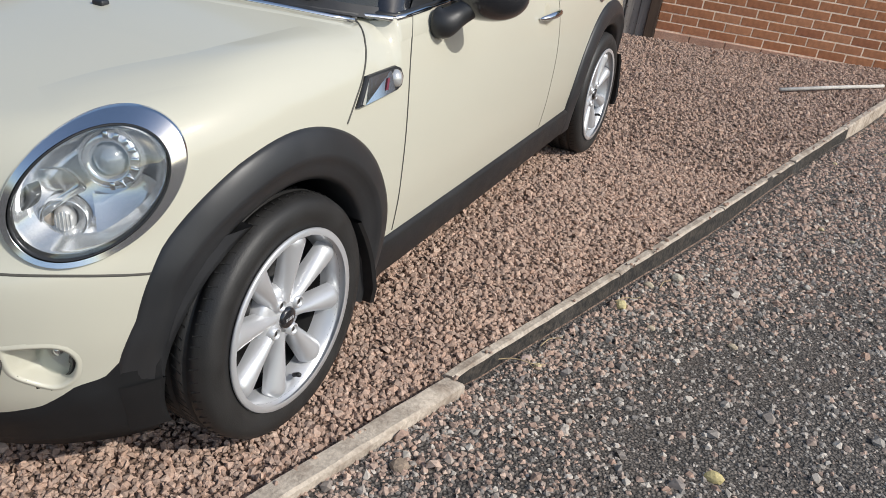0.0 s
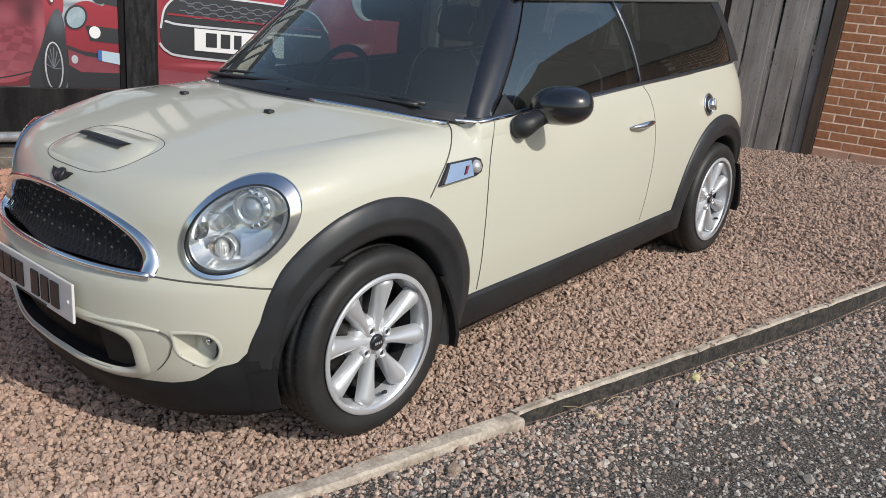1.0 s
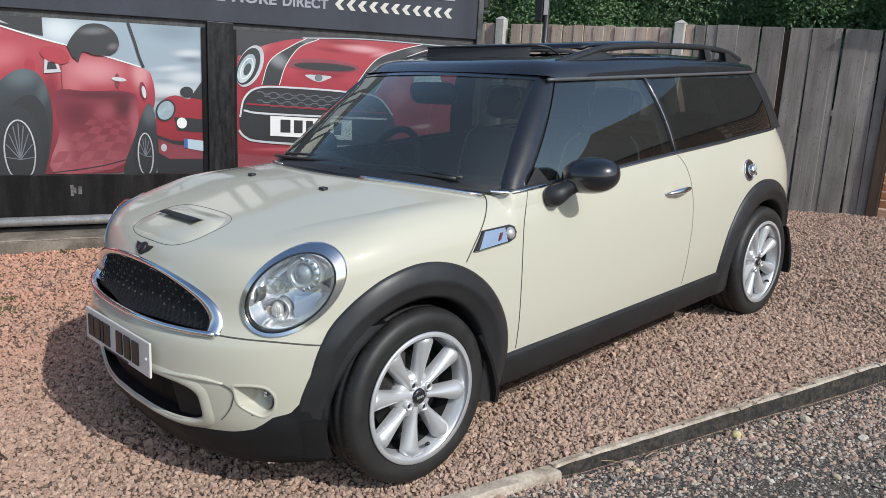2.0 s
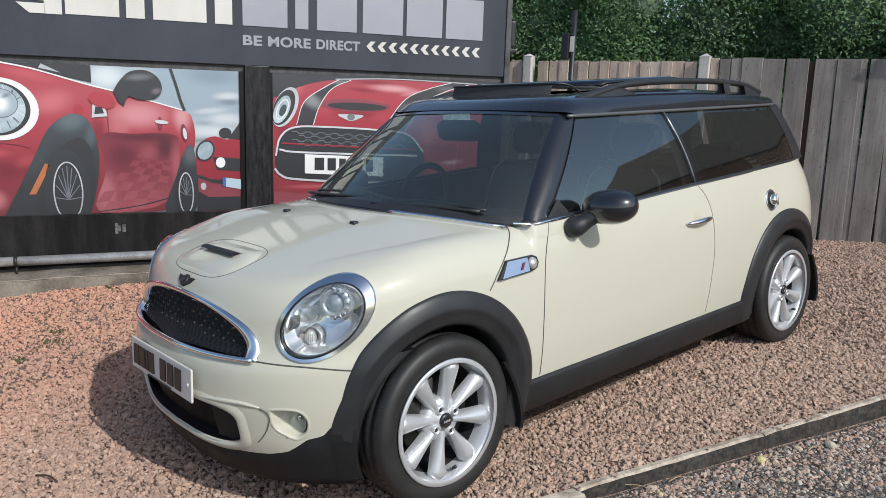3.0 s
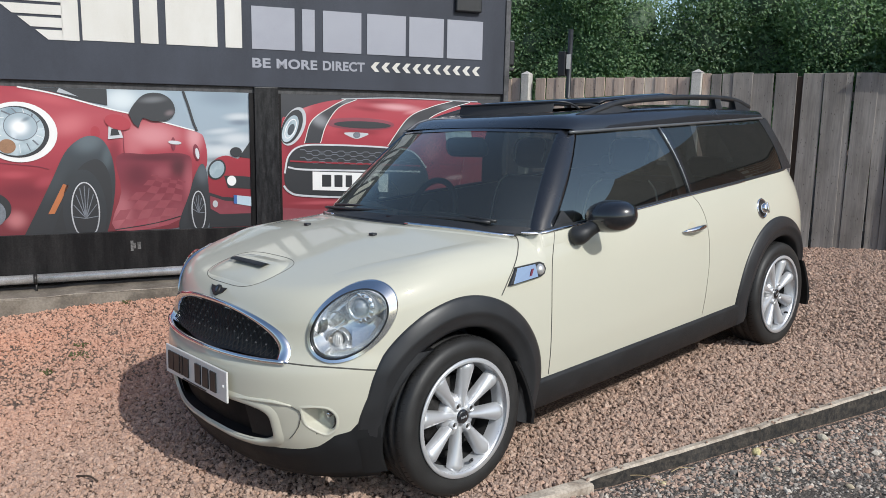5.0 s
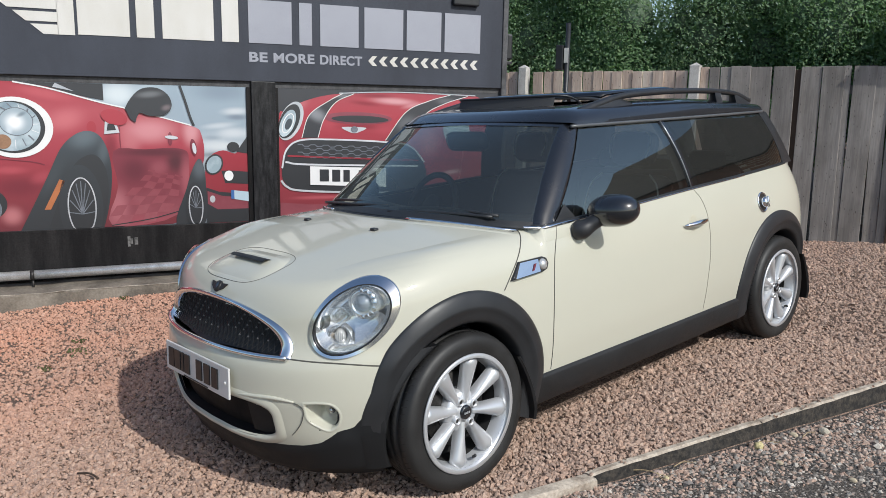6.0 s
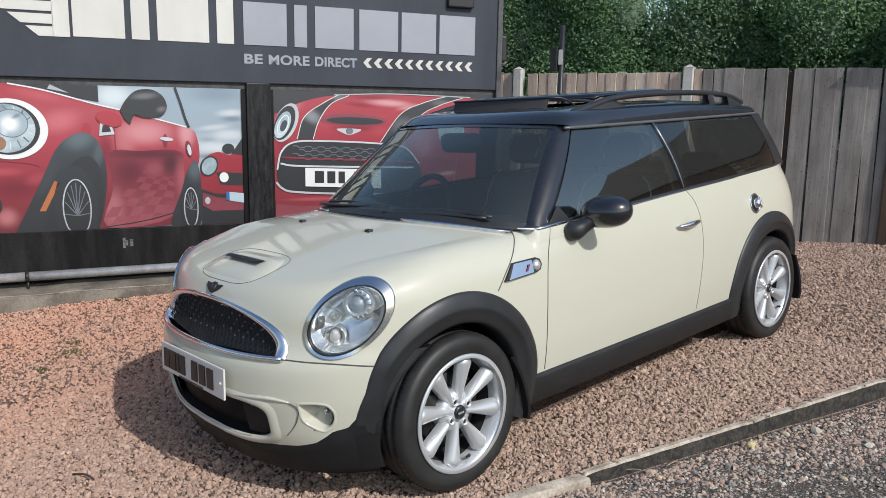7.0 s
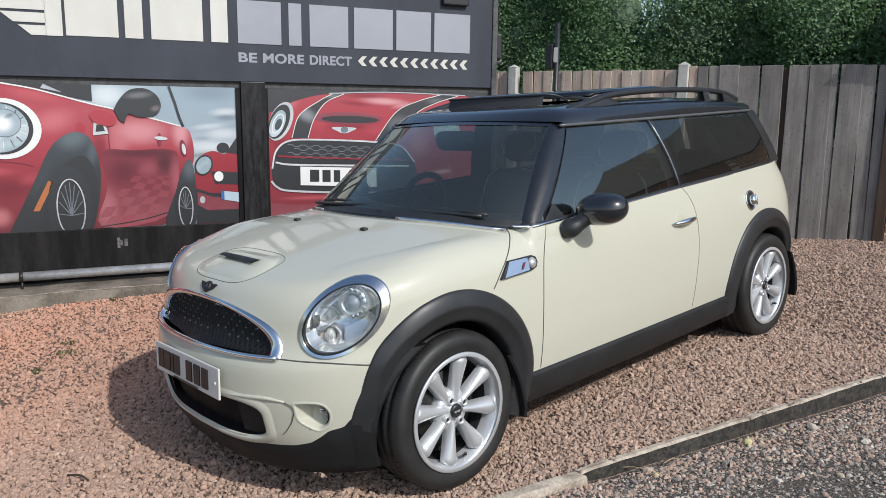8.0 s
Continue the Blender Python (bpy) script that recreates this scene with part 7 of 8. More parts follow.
    part("side_reflector", side(moved(lathe([(0.001, -0.006), (0.022, -0.003), (0.030, 0.006), (0.034, 0.010), (0.038, 0.004), (0.040, -0.03)], 28, "z"), placed(-0.142, -0.012, -0.034, 0, -20))), plain("lamp_grey", (0.16, 0.165, 0.17), 0.2, 0.5, vary=0.1, bumpy=0.0) if sgn > 0 else bpy.data.materials["lamp_grey"], head, "dark side lamp bowl")
    # swept blades of the reflector between its bowls
    for inner, outer in (
        ([(-0.100, 0.028, -0.030), (-0.062, 0.026, -0.036), (-0.040, 0.006, -0.034), (-0.066, -0.024, -0.040), (-0.096, -0.040, -0.036)],
         [(-0.088, 0.036, -0.016), (-0.042, 0.034, -0.014), (-0.016, -0.004, -0.014), (-0.044, -0.022, -0.018), (-0.094, -0.058, -0.022)]),
        ([(-0.010, -0.026, -0.050), (0.020, -0.030, -0.052), (0.052, -0.020, -0.048), (0.082, 0.010, -0.040)],
         [(-0.008, -0.098, -0.024), (0.038, -0.086, -0.020), (0.080, -0.052, -0.018), (0.108, -0.004, -0.018)])):
        ra = [base + a * tu + b * tv + d * n for a, b, d in spline(inner, 4)]
        rb = [base + a * tu + b * tv + d * n for a, b, d in spline(outer, 4)]
        part("reflector_blade", side(sheet([ra, [(p + q) / 2 - 0.010 * n for p, q in zip(ra, rb)], rb])), LAMP_SILVER, head)
    cover = [shifted(0.838, 0.008, 0.010)]
    for s in (0.78, 0.62, 0.42, 0.2, 0.01):
        base_ring = ring(max(s, 0.05), 0.0)
        cover.append([0.35 * p + 0.65 * q + (0.010 + 0.008 * (1 - s)) * n for p, q in zip(base_ring, flat(s, 0.012))])
    part("lens", side(sheet(cover, close_u=True)), LAMP_GLASS, head, "clear headlamp cover")

# side indicator trims
for sgn in (1, -1):
    side = (lambda vf: vf) if sgn > 0 else mirrored
    c = on_side(-0.91, 0.80)[0]
    corner = [(-1.020, 0.766), (-0.968, 0.828), (-0.835, 0.829), (-0.812, 0.820), (-0.804, 0.800), (-0.815, 0.780), (-0.84, 0.772)]
    mid = (-0.915, 0.798)

    def outline(s, off):
        p = on_side([mid[0] + (a - mid[0]) * s for a, b in corner], [mid[1] + (b - mid[1]) * s for a, b in corner])
        return p + off * skin_normal(p)

    trim = part("side_trim", side(join(sheet([outline(1.04, -0.002), outline(1.04, 0.006), outline(0.99, 0.011), outline(0.93, 0.011)], close_u=True), (list(outline(0.93, 0.010)), [tuple(range(7))]))), BLACK_TRIM, car, "black and chrome side repeater trim", smooth=False)
    q = [(-1.010, 0.7705), (-0.966, 0.8235), (-0.862, 0.8235), (-0.868, 0.777)]
    p0, p1 = on_side([a for a, b in q], [b for a, b in q]), None
    nn = skin_normal(p0)
    part("trim_plate", side((list(p0 + 0.009 * nn) + list(p0 + np.array([0.022, 0.0115, 0.0115, 0.022])[:, None] * nn), [(4, 5, 6, 7), (0, 1, 5, 4), (1, 2, 6, 5), (2, 3, 7, 6), (3, 0, 4, 7)])), CHROME, trim, "chrome plate with a red mark", smooth=False)
    q = [(-0.902, 0.786), (-0.880, 0.810), (-0.891, 0.810), (-0.913, 0.786)]
    p0 = on_side([a for a, b in q], [b for a, b in q])
    part("trim_mark", side((list(p0 + np.array([0.0215, 0.0165, 0.0165, 0.0215])[:, None] * skin_normal(p0)), [(0, 1, 2, 3)])), RED_TRIM, trim, "red mark", smooth=False)
    lp = on_side(-0.838, 0.801)[0]
    nrm = Vector(skin_normal(lp)[0])
    m = Matrix.Translation(lp) @ nrm.to_track_quat("Z", "Y").to_matrix().to_4x4()
    part("repeater", side(moved(lathe([(0, 0.024), (0.012, 0.022), (0.020, 0.016), (0.0235, 0.008), (0.024, 0.0)], 28, "z"), m)), plain("repeater_lens", (0.60, 0.60, 0.59), 0.16, 0.5, vary=0.08, scale=60, bumpy=0.0, coat=1.0), trim, "clear round side repeater")

# door handles, filler cap
for sgn in (1, -1):
    side = (lambda vf: vf) if sgn > 0 else mirrored
    k = np.linspace(0, 1, 13)
    pts = on_side(0.222 + 0.215 * k, 0.8115 + 0.006 * k)
    pts = pts + (0.004 + 0.028 * np.sin(math.pi * k) ** 0.6)[:, None] * skin_normal(pts)
    handle = part("door_handle", side(tube(pts, [0.005 + 0.0085 * math.sin(math.pi * q) ** 0.6 for q in k], 10)), CHROME, car, "chrome door handle")
    cup = []
    hc = on_side(0.315, 0.818)[0]
    hn = Vector(skin_normal(hc)[0])
    m = Matrix.Translation(hc) @ hn.to_track_quat("Z", "Y").to_matrix().to_4x4()
    # flat disc in darker cream: the handle recess's shade is put into its colour
    part("recess_shade_disc", side(moved(lathe([(0.0, 0.0012), (0.030, 0.0012), (0.038, 0.0014), (0.041, 0.0)], 32, "z"), m)), plain("recess_shade", (0.49, 0.465, 0.365), 0.45, vary=0.02, bumpy=0.0, coat=0.6), handle)
fc = on_side(1.058, 0.836)[0]
fn = Vector(skin_normal(fc)[0])
m = Matrix.Translation(fc) @ fn.to_track_quat("Z", "Y").to_matrix().to_4x4()
cap = part("filler_cap", moved(lathe([(0.057, 0.0), (0.057, 0.003), (0.053, 0.006), (0.050, 0.005), (0.046, -0.002)], 40, "z"), m), SATIN_CHROME, car, "chrome fuel filler cap")
part("cap_dish", moved(lathe([(0.047, 0.002), (0.035, 0.0015), (0.001, 0.001)], 40, "z"), m), DARK_STEEL, cap)
part("cap_knob", moved(lathe([(0, 0.034), (0.020, 0.033), (0.027, 0.027), (0.029, 0.012), (0.028, 0.0)], 32, "z"), m), CHROME, cap)
part("cap_grip", moved(box(-0.006, 0.006, -0.030, 0.030, 0.020, 0.040, 0.004), m), CHROME, cap)


# ---- greenhouse ----
def belt_x(y):
    return on_side(y, BELT(y))[:, 0]


def top_x(y):
    return 0.602 - 0.030 * (max(0, y - 0.2) / 1.25) ** 2 - 0.02 * (max(0, -0.1 - y) / 0.35) ** 2


TOP_Z = 1.322


def flank(yb, yt, n=9):
    """A line of the side glazing from the belt up to the gutter."""
    a = np.array([belt_x(yb)[0] - 0.014, yb, BELT(yb) + 0.004])
    b = np.array([top_x(yt), yt, TOP_Z])
    return [a + (b - a) * k + np.array([0.020 * 4 * k * (1 - k), 0, 0]) for k in np.linspace(0, 1, n)]


def glazing(yb0, yb1, yt0, yt1, n=14, push=0.0):
    return sheet([[p + np.array([push, 0, 0]) for p in flank(yb0 + (yb1 - yb0) * k, yt0 + (yt1 - yt0) * k)] for k in np.linspace(0, 1, n)])


SC_LOW, SC_TOP = (0.722, -0.800, 0.928), (0.548, -0.388, 1.340)


def screen_row(k, n=33):
    """A line across the windscreen at height fraction k."""
    row = []
    for s in np.linspace(-1, 1, n):
        low = np.array([SC_LOW[0] * s, -1.085 + 0.20 * s * s + 0.085 * s ** 6, 0.972 - 0.032 * s * s - 0.012 * s ** 6])
        top = np.array([SC_TOP[0] * s, -0.463 + 0.075 * s * s, 1.354 - 0.014 * s * s])
        row.append(low + (top - low) * k + np.array([0, -0.012, 0.018]) * 4 * k * (1 - k))
    return row


part("windscreen", sheet([screen_row(k) for k in np.linspace(0, 1, 13)]), SCREEN_GLASS, car, "tinted windscreen")
part("screen_band", sheet([[p + np.array([0, -0.002, 0.002]) for p in screen_row(k)] for k in (0.955, 0.985, 1.02)]), BLACK_GLOSS, car, "black band along the windscreen's top")
part("scuttle", sheet([[p + np.array([0, -0.004, 0.003]) for p in screen_row(0.0)], [p + np.array([0, -0.003, 0.002]) for p in screen_row(0.055)]]), BLACK_TRIM, car, "black scuttle below the windscreen")
low = [np.array([x, cowl(x), on_top(x, cowl(x) - 0.004)[0][2]]) for x in np.linspace(-0.722, 0.722, 41)]
rows = [[p + np.array([0, -0.003, 0.002]) for p in low[1:-1]], [p + np.array([0, 0.004, 0.006]) for p in low[1:-1]], [p + np.array([0, 0.016, 0.002]) for p in low[1:-1]], [p + np.array([0.006 * p[0], -0.004, 0.001]) for p in screen_row(0.02, 41)[1:-1]]]
lap = [[on_top(x, cowl(x) - d)[0] + np.array([0, 0, h]) for x in np.linspace(-0.70, 0.70, 41)] for d, h in ((0.045, -0.001), (0.038, 0.0012), (0.004, 0.0014), (-0.002, -0.004))]
part("bonnet_lip", sheet(lap), CREAM, car)
part("cowl_strip", sheet(rows), BLACK_TRIM, car, "black rubber cowl strip")
part("cowl_chrome", tube([p + np.array([0, 0.002, 0.006]) for p in low[27:-1]] + [np.array([belt_x(-0.835)[0] - 0.006, -0.835, BELT(-0.835) + 0.003]), np.array([belt_x(-0.80)[0], -0.80, BELT(-0.80) + 0.002])], 0.0068, 8), CHROME, car, "chrome strip along the bonnet's rear edge")
part("cowl_chrome", tube([p + np.array([0, 0.002, 0.006]) for p in low[:12]], 0.0060, 8), CHROME, car)

for sgn in (1, -1):
    side = (lambda vf: vf) if sgn > 0 else mirrored
    ys_ = np.linspace(-0.955, -0.60, 22)
    wing = [[p + np.array([h, 0, 0]) for p in on_side(ys_, np.array([BELT(y) for y in ys_]) - d)] for d, h in ((0.060, -0.001), (0.050, 0.0014), (0.020, 0.0014), (0.002, 0.0012), (-0.002, -0.008))]
    part("wing_lip", side(sheet(wing)), CREAM, car)
    part("front_door_glass", side(glazing(-0.690, 0.372, -0.332, 0.295)), SIDE_GLASS, car, "clear front door window")
    part("rear_side_glass", side(glazing(0.408, 1.475, 0.333, 1.420)), PRIVACY_GLASS, car, "dark privacy glass")
    rows = []
    for k in np.linspace(0, 1, 13):
        a = np.array(SC_LOW) + (np.array(SC_TOP) - np.array(SC_LOW)) * k + np.array([0, -0.012, 0.018]) * 4 * k * (1 - k)
        bl = np.array([belt_x(-0.705)[0] - 0.012, -0.705, BELT(-0.705) + 0.004])
        bt = np.array([top_x(-0.347), -0.347, TOP_Z])
        b = bl + (bt - bl) * k + np.array([0.020 * 4 * k * (1 - k), 0, 0])
        mid = (a + b) / 2 + np.array([0.006, -0.006, 0.002])
        rows.append([a - np.array([0.012, 0.004, 0.002]), a + np.array([0.003, -0.004, 0.003]), mid, b + np.array([0.004, -0.002, 0]), b + np.array([-0.004, 0.014, 0])])
    part("a_pillar", side(sheet(rows)), BLACK_GLOSS, car, "gloss black windscreen pillar")
    part("b_pillar", side(glazing(0.366, 0.414, 0.289, 0.339, 5, 0.003)), BLACK_GLOSS, car, "black door pillar")
    edge = [p + np.array([0.006, 0, 0]) for p in flank(0.380, 0.303)]
    part("pillar_trim", side(tube(edge, 0.0045, 6)), plain("grey_trim", (0.30, 0.31, 0.32), 0.3, 0.8, vary=0.05, bumpy=0.0), car, "satin grey pillar strip")
    # belt strip
    ys_ = np.linspace(-0.815, 1.48, 60)
    pts = [np.array([belt_x(y)[0] - 0.006, y, BELT(y) + 0.004]) for y in ys_]
    part("belt_strip", side(tube(pts, 0.0085, 8)), BLACK_TRIM, car, "black rubber window strip")
    pts = [p + np.array([0.006, 0, -0.004]) for p in pts[:46]]
    part("belt_chrome", side(tube(pts, [0.0075 if p[1] < -0.62 else 0.0042 for p in pts], 8)), CHROME, car, "thin chrome waist strip")
    gut = [np.array([top_x(y) + 0.006, y, TOP_Z + 0.006]) for y in np.linspace(-0.385, 1.46, 50)]
    part("roof_gutter", side(tube(gut, 0.0075, 8)), plain("gutter_grey", (0.13, 0.135, 0.14), 0.35, 0.3, vary=0.1, bumpy=0.0), car, "dark satin roof gutter")
    # rear corner pillar and back door glass
    rows = []
    for k in np.linspace(0, 1, 9):
        a = flank(1.468, 1.413)[0] + (flank(1.468, 1.413)[-1] - flank(1.468, 1.413)[0]) * k + np.array([0.003 + 0.018 * 4 * k * (1 - k), 0, 0])
        b = np.array([0.665 - 0.12 * k, 1.672 - 0.115 * k, 1.025 + 0.30 * k])
        rows.append([a, (a + b) / 2 + np.array([0.022, 0.012, 0]), b])
    part("rear_pillar", side(sheet(rows)), BLACK_TRIM, car, "gloss black rear corner pillar")
    rows = [[(0.664 - 0.12 * k, 1.672 - 0.115 * k, 1.025 + 0.30 * k), (0.34 - 0.06 * k, 1.755 - 0.14 * k, 1.025 + 0.31 * k), (0.02, 1.77 - 0.14 * k, 1.025 + 0.315 * k)] for k in np.linspace(0, 1, 6)]
    part("back_glass", side(sheet(rows)), PRIVACY_GLASS, car, "dark rear window")
    part("back_shelf", side(sheet([[(belt_x(y)[0] if y < 1.6 else 0.68 - 0.6 * (y - 1.6), y, BELT(y) + 0.003), (0.0, y + 0.06, BELT(y) + 0.004)] for y in (1.46, 1.60, 1.70, 1.76)])), BLACK_TRIM, car)

ROOF_C = curve([(-0.50, 1.388), (-0.20, 1.422), (0.20, 1.434), (0.70, 1.434), (1.20, 1.412), (1.66, 1.364)], 0.1)


def roof_point(x, y, lift=0.0):
    w = top_x(min(max(y, -0.40), 1.46)) + 0.004
    q = min(1, abs(x) / w)
    z = TOP_Z + 0.010 + (ROOF_C(y) - TOP_Z - 0.010) * max(0.0, 1 - q ** 9.0) ** 0.5
    return np.array([x, y, z + lift])


rows = []
for k in np.linspace(0, 1, 48):
    row = []
    for s in np.sin(np.linspace(-math.pi / 2, math.pi / 2, 41)):
        y0 = -0.466 + 0.081 * s * s
        y1 = 1.63 - 0.17 * s * s
        y = y0 + (y1 - y0) * k
        w = top_x(min(max(y, -0.40), 1.46)) + 0.004
        p = roof_point(s * w, y)
        near = max(0.0, 1 - (y - y0) / 0.10) ** 2
        p[2] += near * (1.358 - 0.014 * s * s - p[2])
        if abs(s * w) < 0.385 and -0.16 < y < 0.40:
            p[2] -= 0.085
        row.append(p)
    rows.append(row)
roof = part("roof", sheet(rows), BLACK_GLOSS, car, "gloss black roof panel")
ROOF_GLASS = plain("roof_glass", (0.006, 0.006, 0.007), 0.05, vary=0.0, bumpy=0.0, coat=1.0)
# front sunroof pane, slid back and riding above the rear one
rows = []
for y in np.linspace(0.03, 0.72, 15):
    lift = 0.050 + 0.014 * (y - 0.03) / 0.69
    edge = min(1.0, (y - 0.03) / 0.05, (0.72 - y) / 0.05)
    top = [roof_point(x, y, lift - 0.010 * (1 - edge) ** 2 - 0.006 * (abs(x) > 0.42)) for x in np.linspace(-0.45, 0.45, 17)]
    rows.append(top + [p - np.array([0, 0, 0.014]) for p in reversed(top)])
vf = sheet(rows, close_u=True)
vf[1].extend([tuple(reversed(range(34))), tuple(range(len(vf[0]) - 34, len(vf[0])))])
part("sunroof_glass", vf, ROOF_GLASS, roof, "dark sunroof pane, slid open")
rows = [[roof_point(x, y, 0.003) for x in np.linspace(-0.40, 0.40, 17)] for y in np.linspace(0.46, 0.98, 14)]
part("sunroof_glass", sheet(rows), ROOF_GLASS, roof, "dark rear sunroof pane")
# raised wind deflector: a bent rod that carries a strip of fine net
half = [(0.388, -0.050, 0.000), (0.384, -0.095, 0.026), (0.370, -0.140, 0.042), (0.335, -0.178, 0.047), (0.24, -0.200, 0.048), (0.12, -0.211, 0.049)]
rod = [roof_point(x, y, h) for x, y, h in spline(half + [(0.0, -0.215, 0.049)] + [(-x, y, h) for x, y, h in reversed(half)], 5)]
deflector = part("wind_deflector", tube(rod, 0.0055, 8), BLACK_TRIM, car, "bent black sunroof deflector rod")
net = [p for p in rod if abs(p[0]) < 0.345]
part("deflector_net", sheet([net, [p + np.array([0, -0.006, -0.5 * (p[2] - roof_point(p[0], p[1])[2])]) for p in net], [roof_point(p[0], p[1] - 0.016, 0.001) for p in net]]), plain("deflector_net", (0.050, 0.050, 0.052), 0.8, vary=0.2, scale=60, bumpy=0.2), deflector, "dark grey net of the deflector")
for sgn in (1, -1):
    pts = spline([(0.515, -0.24, 1.384), (0.520, -0.06, 1.424), (0.522, 0.12, 1.454), (0.522, 0.45, 1.466), (0.520, 0.80, 1.465), (0.512, 1.10, 1.453), (0.504, 1.28, 1.434), (0.498, 1.42, 1.394)], 6)
    n = len(pts)
    wide = [0.018 + 0.007 * max(0, 1 - i / 12) + 0.008 * max(0, (i - n + 8) / 8) for i in range(n)]
    vf = tube(pts, wide, 10, flat=0.85)
    rail = part("roof_rail", vf if sgn > 0 else mirrored(vf), BLACK_TRIM, car, "black roof rail")
    ry, rx, rz = [p[1] for p in pts], [p[0] for p in pts], [p[2] for p in pts]
    for y0, y1 in ((-0.24, 0.17), (0.98, 1.05), (1.22, 1.42)):
        # solid foot that fills the space between rail and roof
        fin = []
        for y in np.linspace(y0, y1, 12):
            x, zt = float(np.interp(y, ry, rx)), float(np.interp(y, ry, rz)) + 0.006
            zb = roof_point(x, y)[2] - 0.012
            if y0 < 0:
                zt = zb + (zt - zb) * min(1.0, 0.15 + (y1 - y) / 0.16)
            fin.append([(x - 0.020, y, zb), (x - 0.012, y, zt), (x + 0.012, y, zt), (x + 0.022, y, zt * 0.4 + zb * 0.6), (x + 0.030, y, zb)])
        vf = sheet(fin)
        vf[1].extend([(0, 1, 2, 3, 4), tuple(reversed(range(len(vf[0]) - 5, len(vf[0]))))])
        part("rail_foot", vf if sgn > 0 else mirrored(vf), BLACK_TRIM, rail)

# door mirrors
for sgn in (1, -1):
    side = (lambda vf: vf) if sgn > 0 else mirrored
    bm = bmesh.new()
    bmesh.ops.create_uvsphere(bm, u_segments=32, v_segments=20, radius=1)
    for v in bm.verts:
        p = v.co
        q = Vector((math.copysign(abs(p.x) ** 0.85, p.x) * 0.112, p.y * 0.085, math.copysign(abs(p.z) ** 0.9, p.z) * 0.068))
        if q.y > 0.035:
            q.y = 0.035 + (q.y - 0.035) * 0.15
        q.z += 0.008 * p.x
        v.co = q
    vf = [tuple(v.co) for v in bm.verts], [tuple(v.index for v in f.verts) for f in bm.faces]
    bm.free()
    mirror = part("door_mirror", side(moved(vf, pose(0.884, -0.470, 0.979, 0, 0, 12) @ Matrix.Scale(1.015, 4))), BLACK_GLOSS, car, "gloss black door mirror")
    part("mirror_stalk", side(tube(spline([(0.778, -0.585, 0.905), (0.806, -0.580, 0.907), (0.830, -0.552, 0.928), (0.858, -0.520, 0.955)], 5), [0.038, 0.042, 0.043, 0.043, 0.043, 0.042, 0.040, 0.038, 0.036, 0.034, 0.033, 0.032, 0.032, 0.032, 0.032, 0.032], 16)), BLACK_TRIM, mirror, "matt black mirror stalk")
    part("mirror_glass", side(moved(lathe([(0.0, 0.0), (0.05, 0.0), (0.058, -0.004)], 28, "z"), pose(0.884, -0.420, 0.979, -90, 0, 0) @ Matrix.Diagonal((1.55, 0.95, 1, 1)))), CHROME, mirror, "mirror glass")
    rows = [[(belt_x(-0.70)[0] - 0.010, -0.695, BELT(-0.7) + 0.008), (belt_x(-0.56)[0] - 0.006, -0.56, BELT(-0.56) + 0.008), (0.738, -0.615, 1.015)]]
    part("mirror_gusset", side(([tuple(p) for p in rows[0]], [(0, 1, 2)])), BLACK_TRIM, car, "black mirror gusset", smooth=False)

# wipers
for a, b, c in (((-0.50, -0.985, 0.985), (-0.22, -1.035, 1.000), (0.06, -1.022, 1.010)), ((0.10, -1.055, 0.990), (0.36, -0.985, 0.995), (0.60, -0.905, 0.985))):
    arm = part("wiper", tube(spline([a, b, c], 5), 0.0105, 6, flat=0.7), BLACK_TRIM, car, "black windscreen wiper")
    part("wiper_blade", tube(spline([tuple(np.array(a) + (0.04, 0.03, 0.012)), tuple(np.array(b) + (0.0, 0.03, 0.014)), tuple(np.array(c) + (0.02, 0.012, 0.004))], 5), 0.0070, 6), BLACK_TRIM, arm)

# ---- cabin ----
liner = []
for y in np.linspace(-0.80, 1.55, 24):
    liner.append([(belt_x(y)[0] - 0.045, y, BELT(y) - 0.002), (belt_x(y)[0] - 0.07, y, 0.60), (0.60, y, 0.28), (0.0, y, 0.28)])
for sgn in (1, -1):
    vf = sheet(liner)
    part("door_lining", vf if sgn > 0 else mirrored(vf), DASH, car, "dark cabin lining")
for sgn in (1, -1):
    for b0, b1, t0, t1 in ((0.33, 0.52, 0.27, 0.42), (0.98, 1.58, 0.90, 1.46)):
        rows = [[p - np.array([0.030, 0, 0]) for p in flank(b0 + (b1 - b0) * k, t0 + (t1 - t0) * k)] for k in np.linspace(0, 1, 5)]
        vf = sheet(rows)
        part("pillar_lining", vf if sgn > 0 else mirrored(vf), DASH, car, "dark lining of a roof pillar")
part("headlining", sheet([[roof_point(x, y, -0.03) for x in np.linspace(-0.54, 0.54, 13)] for y in np.linspace(-0.36, 1.45, 12)]), plain("headliner", (0.05, 0.05, 0.052), 0.9, vary=0.1), car, "dark roof lining")
rows = []
for s in np.linspace(-1, 1, 21):
    x = 0.69 * s
    f = -1.03 + 0.20 * s * s
    rows.append([(x, f, 0.945), (x, f + 0.14, 0.965), (x, f + 0.30, 0.955), (x, f + 0.38, 0.90), (x, f + 0.36, 0.72), (x, f + 0.30, 0.45)])
part("dashboard", sheet(rows), DASH, car, "dark dashboard")
sw = pose(-0.36, -0.40, 0.905, 68, 0, 0)
ring_pts = [(0.178 * math.cos(2 * math.pi * k / 40), 0.178 * math.sin(2 * math.pi * k / 40), 0) for k in range(40)]
wheel_in = part("steering_wheel", moved(tube(ring_pts, 0.017, 10, closed=True), sw), LEATHER, car, "black leather steering wheel")
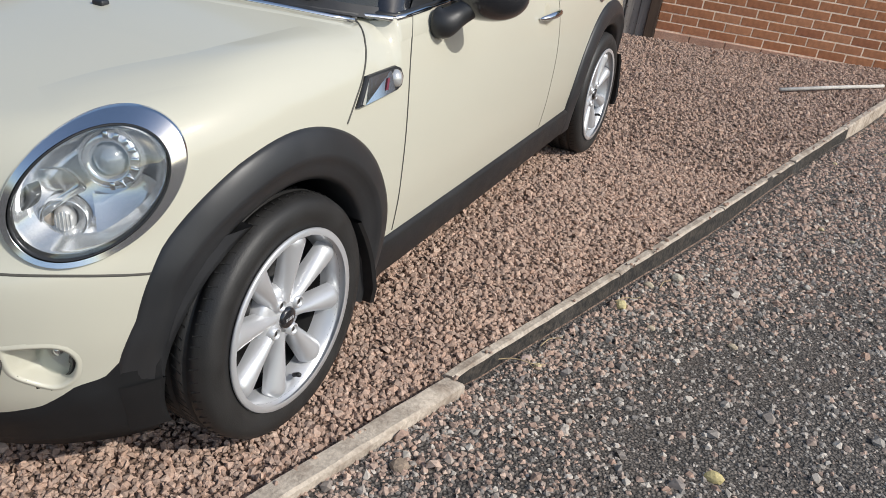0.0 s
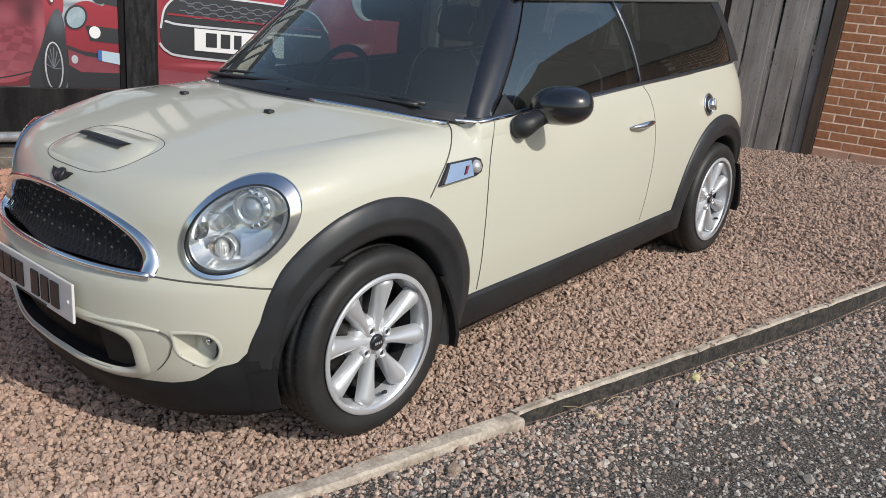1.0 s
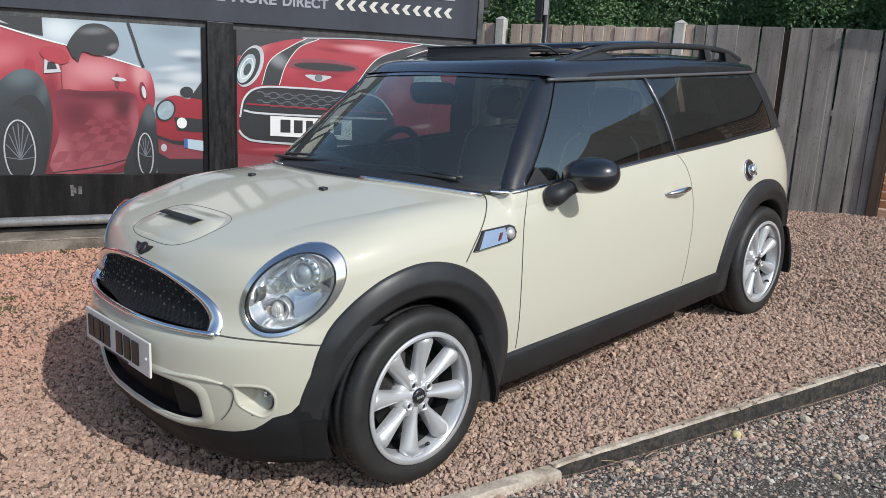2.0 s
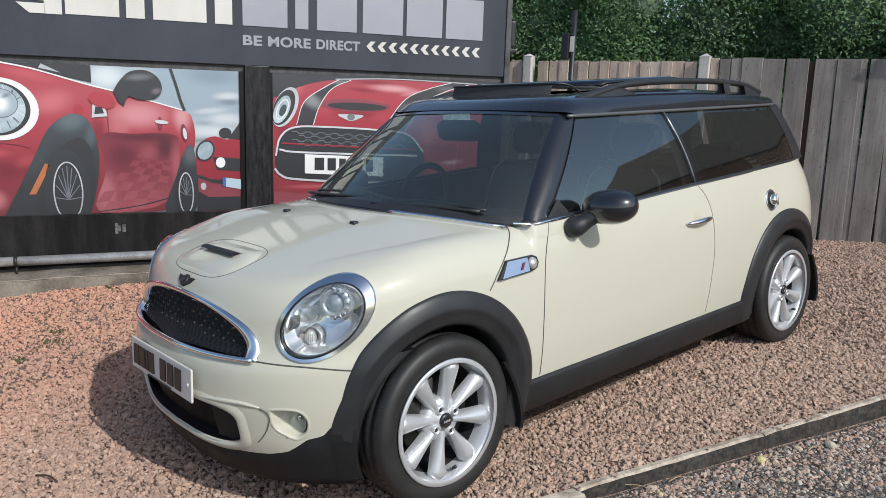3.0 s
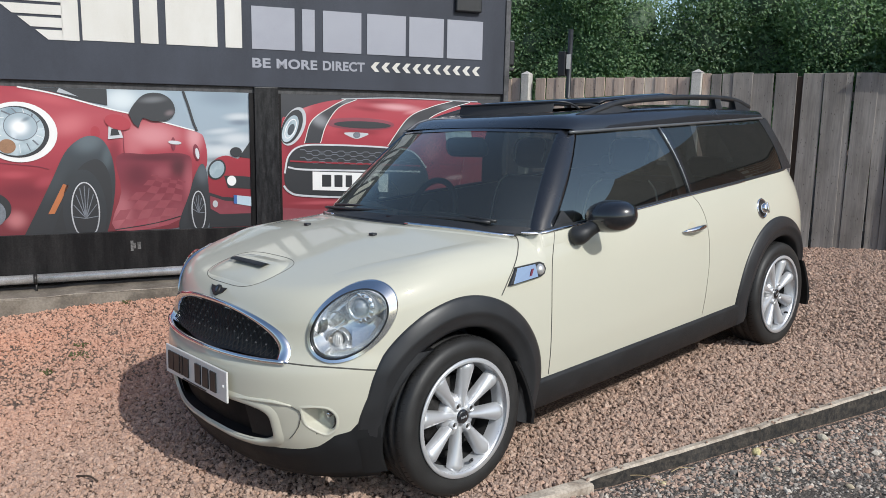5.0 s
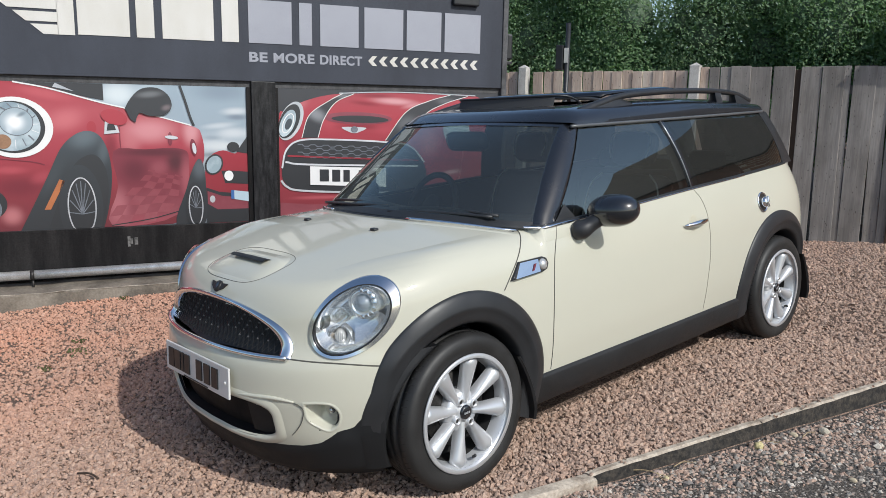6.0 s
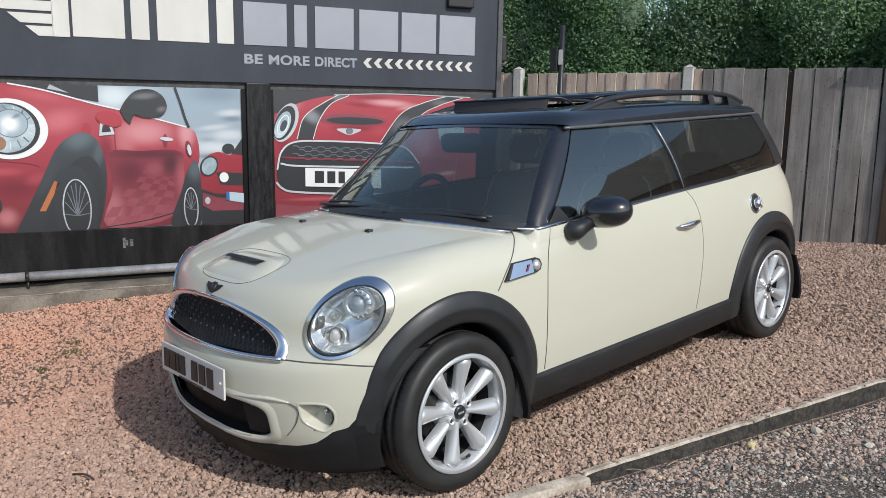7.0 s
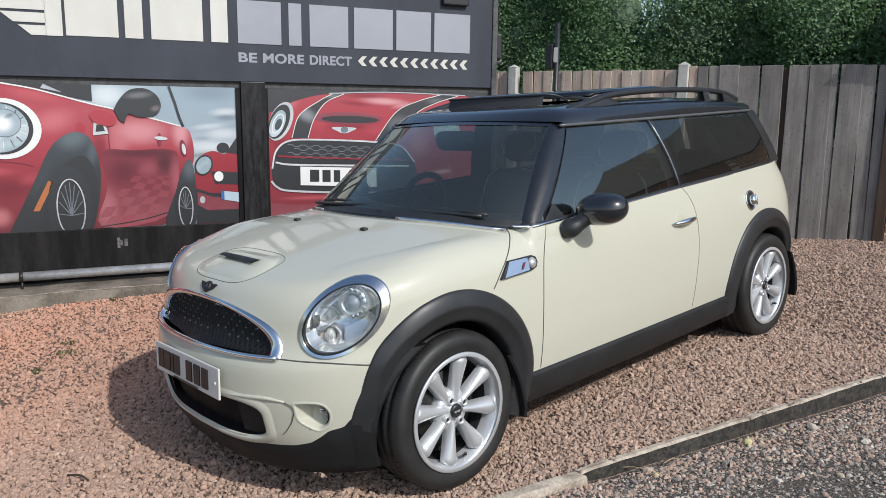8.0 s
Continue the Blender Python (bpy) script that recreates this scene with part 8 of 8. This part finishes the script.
part("wheel_hub", moved(lathe([(0, 0.03), (0.05, 0.028), (0.065, 0.01), (0.065, -0.02)], 28, "z"), sw), DASH, wheel_in)
for a in (0, 180, 270):
    part("wheel_spoke", moved(box(0.05, 0.165, -0.016, 0.016, -0.008, 0.008, 0.004), sw @ pose(0, 0, 0, 0, 0, a)), DASH, wheel_in)


def seat(x, y, base=0.42):
    st = part("seat", join(moved(box(-0.25, 0.25, -0.26, 0.24, -0.07, 0.09, 0.05), pose(x, y, base, 6)), moved(box(-0.25, 0.25, -0.06, 0.06, -0.02, 0.58, 0.05), pose(x, y + 0.26, base + 0.05, -14))), LEATHER, car, "black leather seat with pale piping")
    part("head_rest", moved(box(-0.135, 0.135, -0.05, 0.05, 0.63, 0.81, 0.045), pose(x, y + 0.26, base + 0.05, -14)), LEATHER, st)
    for sx in (-1, 1):
        path = [(sx * 0.235, -0.055, 0.05), (sx * 0.240, -0.062, 0.30), (sx * 0.215, -0.062, 0.50), (sx * 0.15, -0.055, 0.575)]
        part("seat_piping", moved(tube(spline(path, 5), 0.0045, 6), pose(x, y + 0.26, base + 0.05, -14)), PIPING, st, "pale seat piping")
    path = [(-0.11, -0.055, 0.66), (-0.128, -0.055, 0.74), (-0.09, -0.05, 0.80), (0.09, -0.05, 0.80), (0.128, -0.055, 0.74), (0.11, -0.055, 0.66)]
    part("seat_piping", moved(tube(spline(path, 5), 0.004, 6), pose(x, y + 0.26, base + 0.05, -14)), PIPING, st, "pale seat piping")


seat(0.36, 0.02)
seat(-0.36, 0.02)
part("rear_seat", join(box(-0.60, 0.60, 0.62, 1.05, 0.35, 0.50, 0.05), moved(box(-0.60, 0.60, -0.06, 0.06, 0, 0.55, 0.05), pose(0, 1.08, 0.45, -16))), LEATHER, car, "black rear bench seat")
for x in (-0.34, 0.34):
    part("rear_head_rest", moved(box(-0.12, 0.12, -0.04, 0.04, 0.56, 0.68, 0.035), pose(x, 1.08, 0.45, -16)), LEATHER, car)
part("inner_mirror", moved(box(-0.145, 0.145, -0.03, 0.03, -0.048, 0.048, 0.040), pose(0.0, -0.46, 1.262, 10)), BLACK_TRIM, car, "black interior mirror")
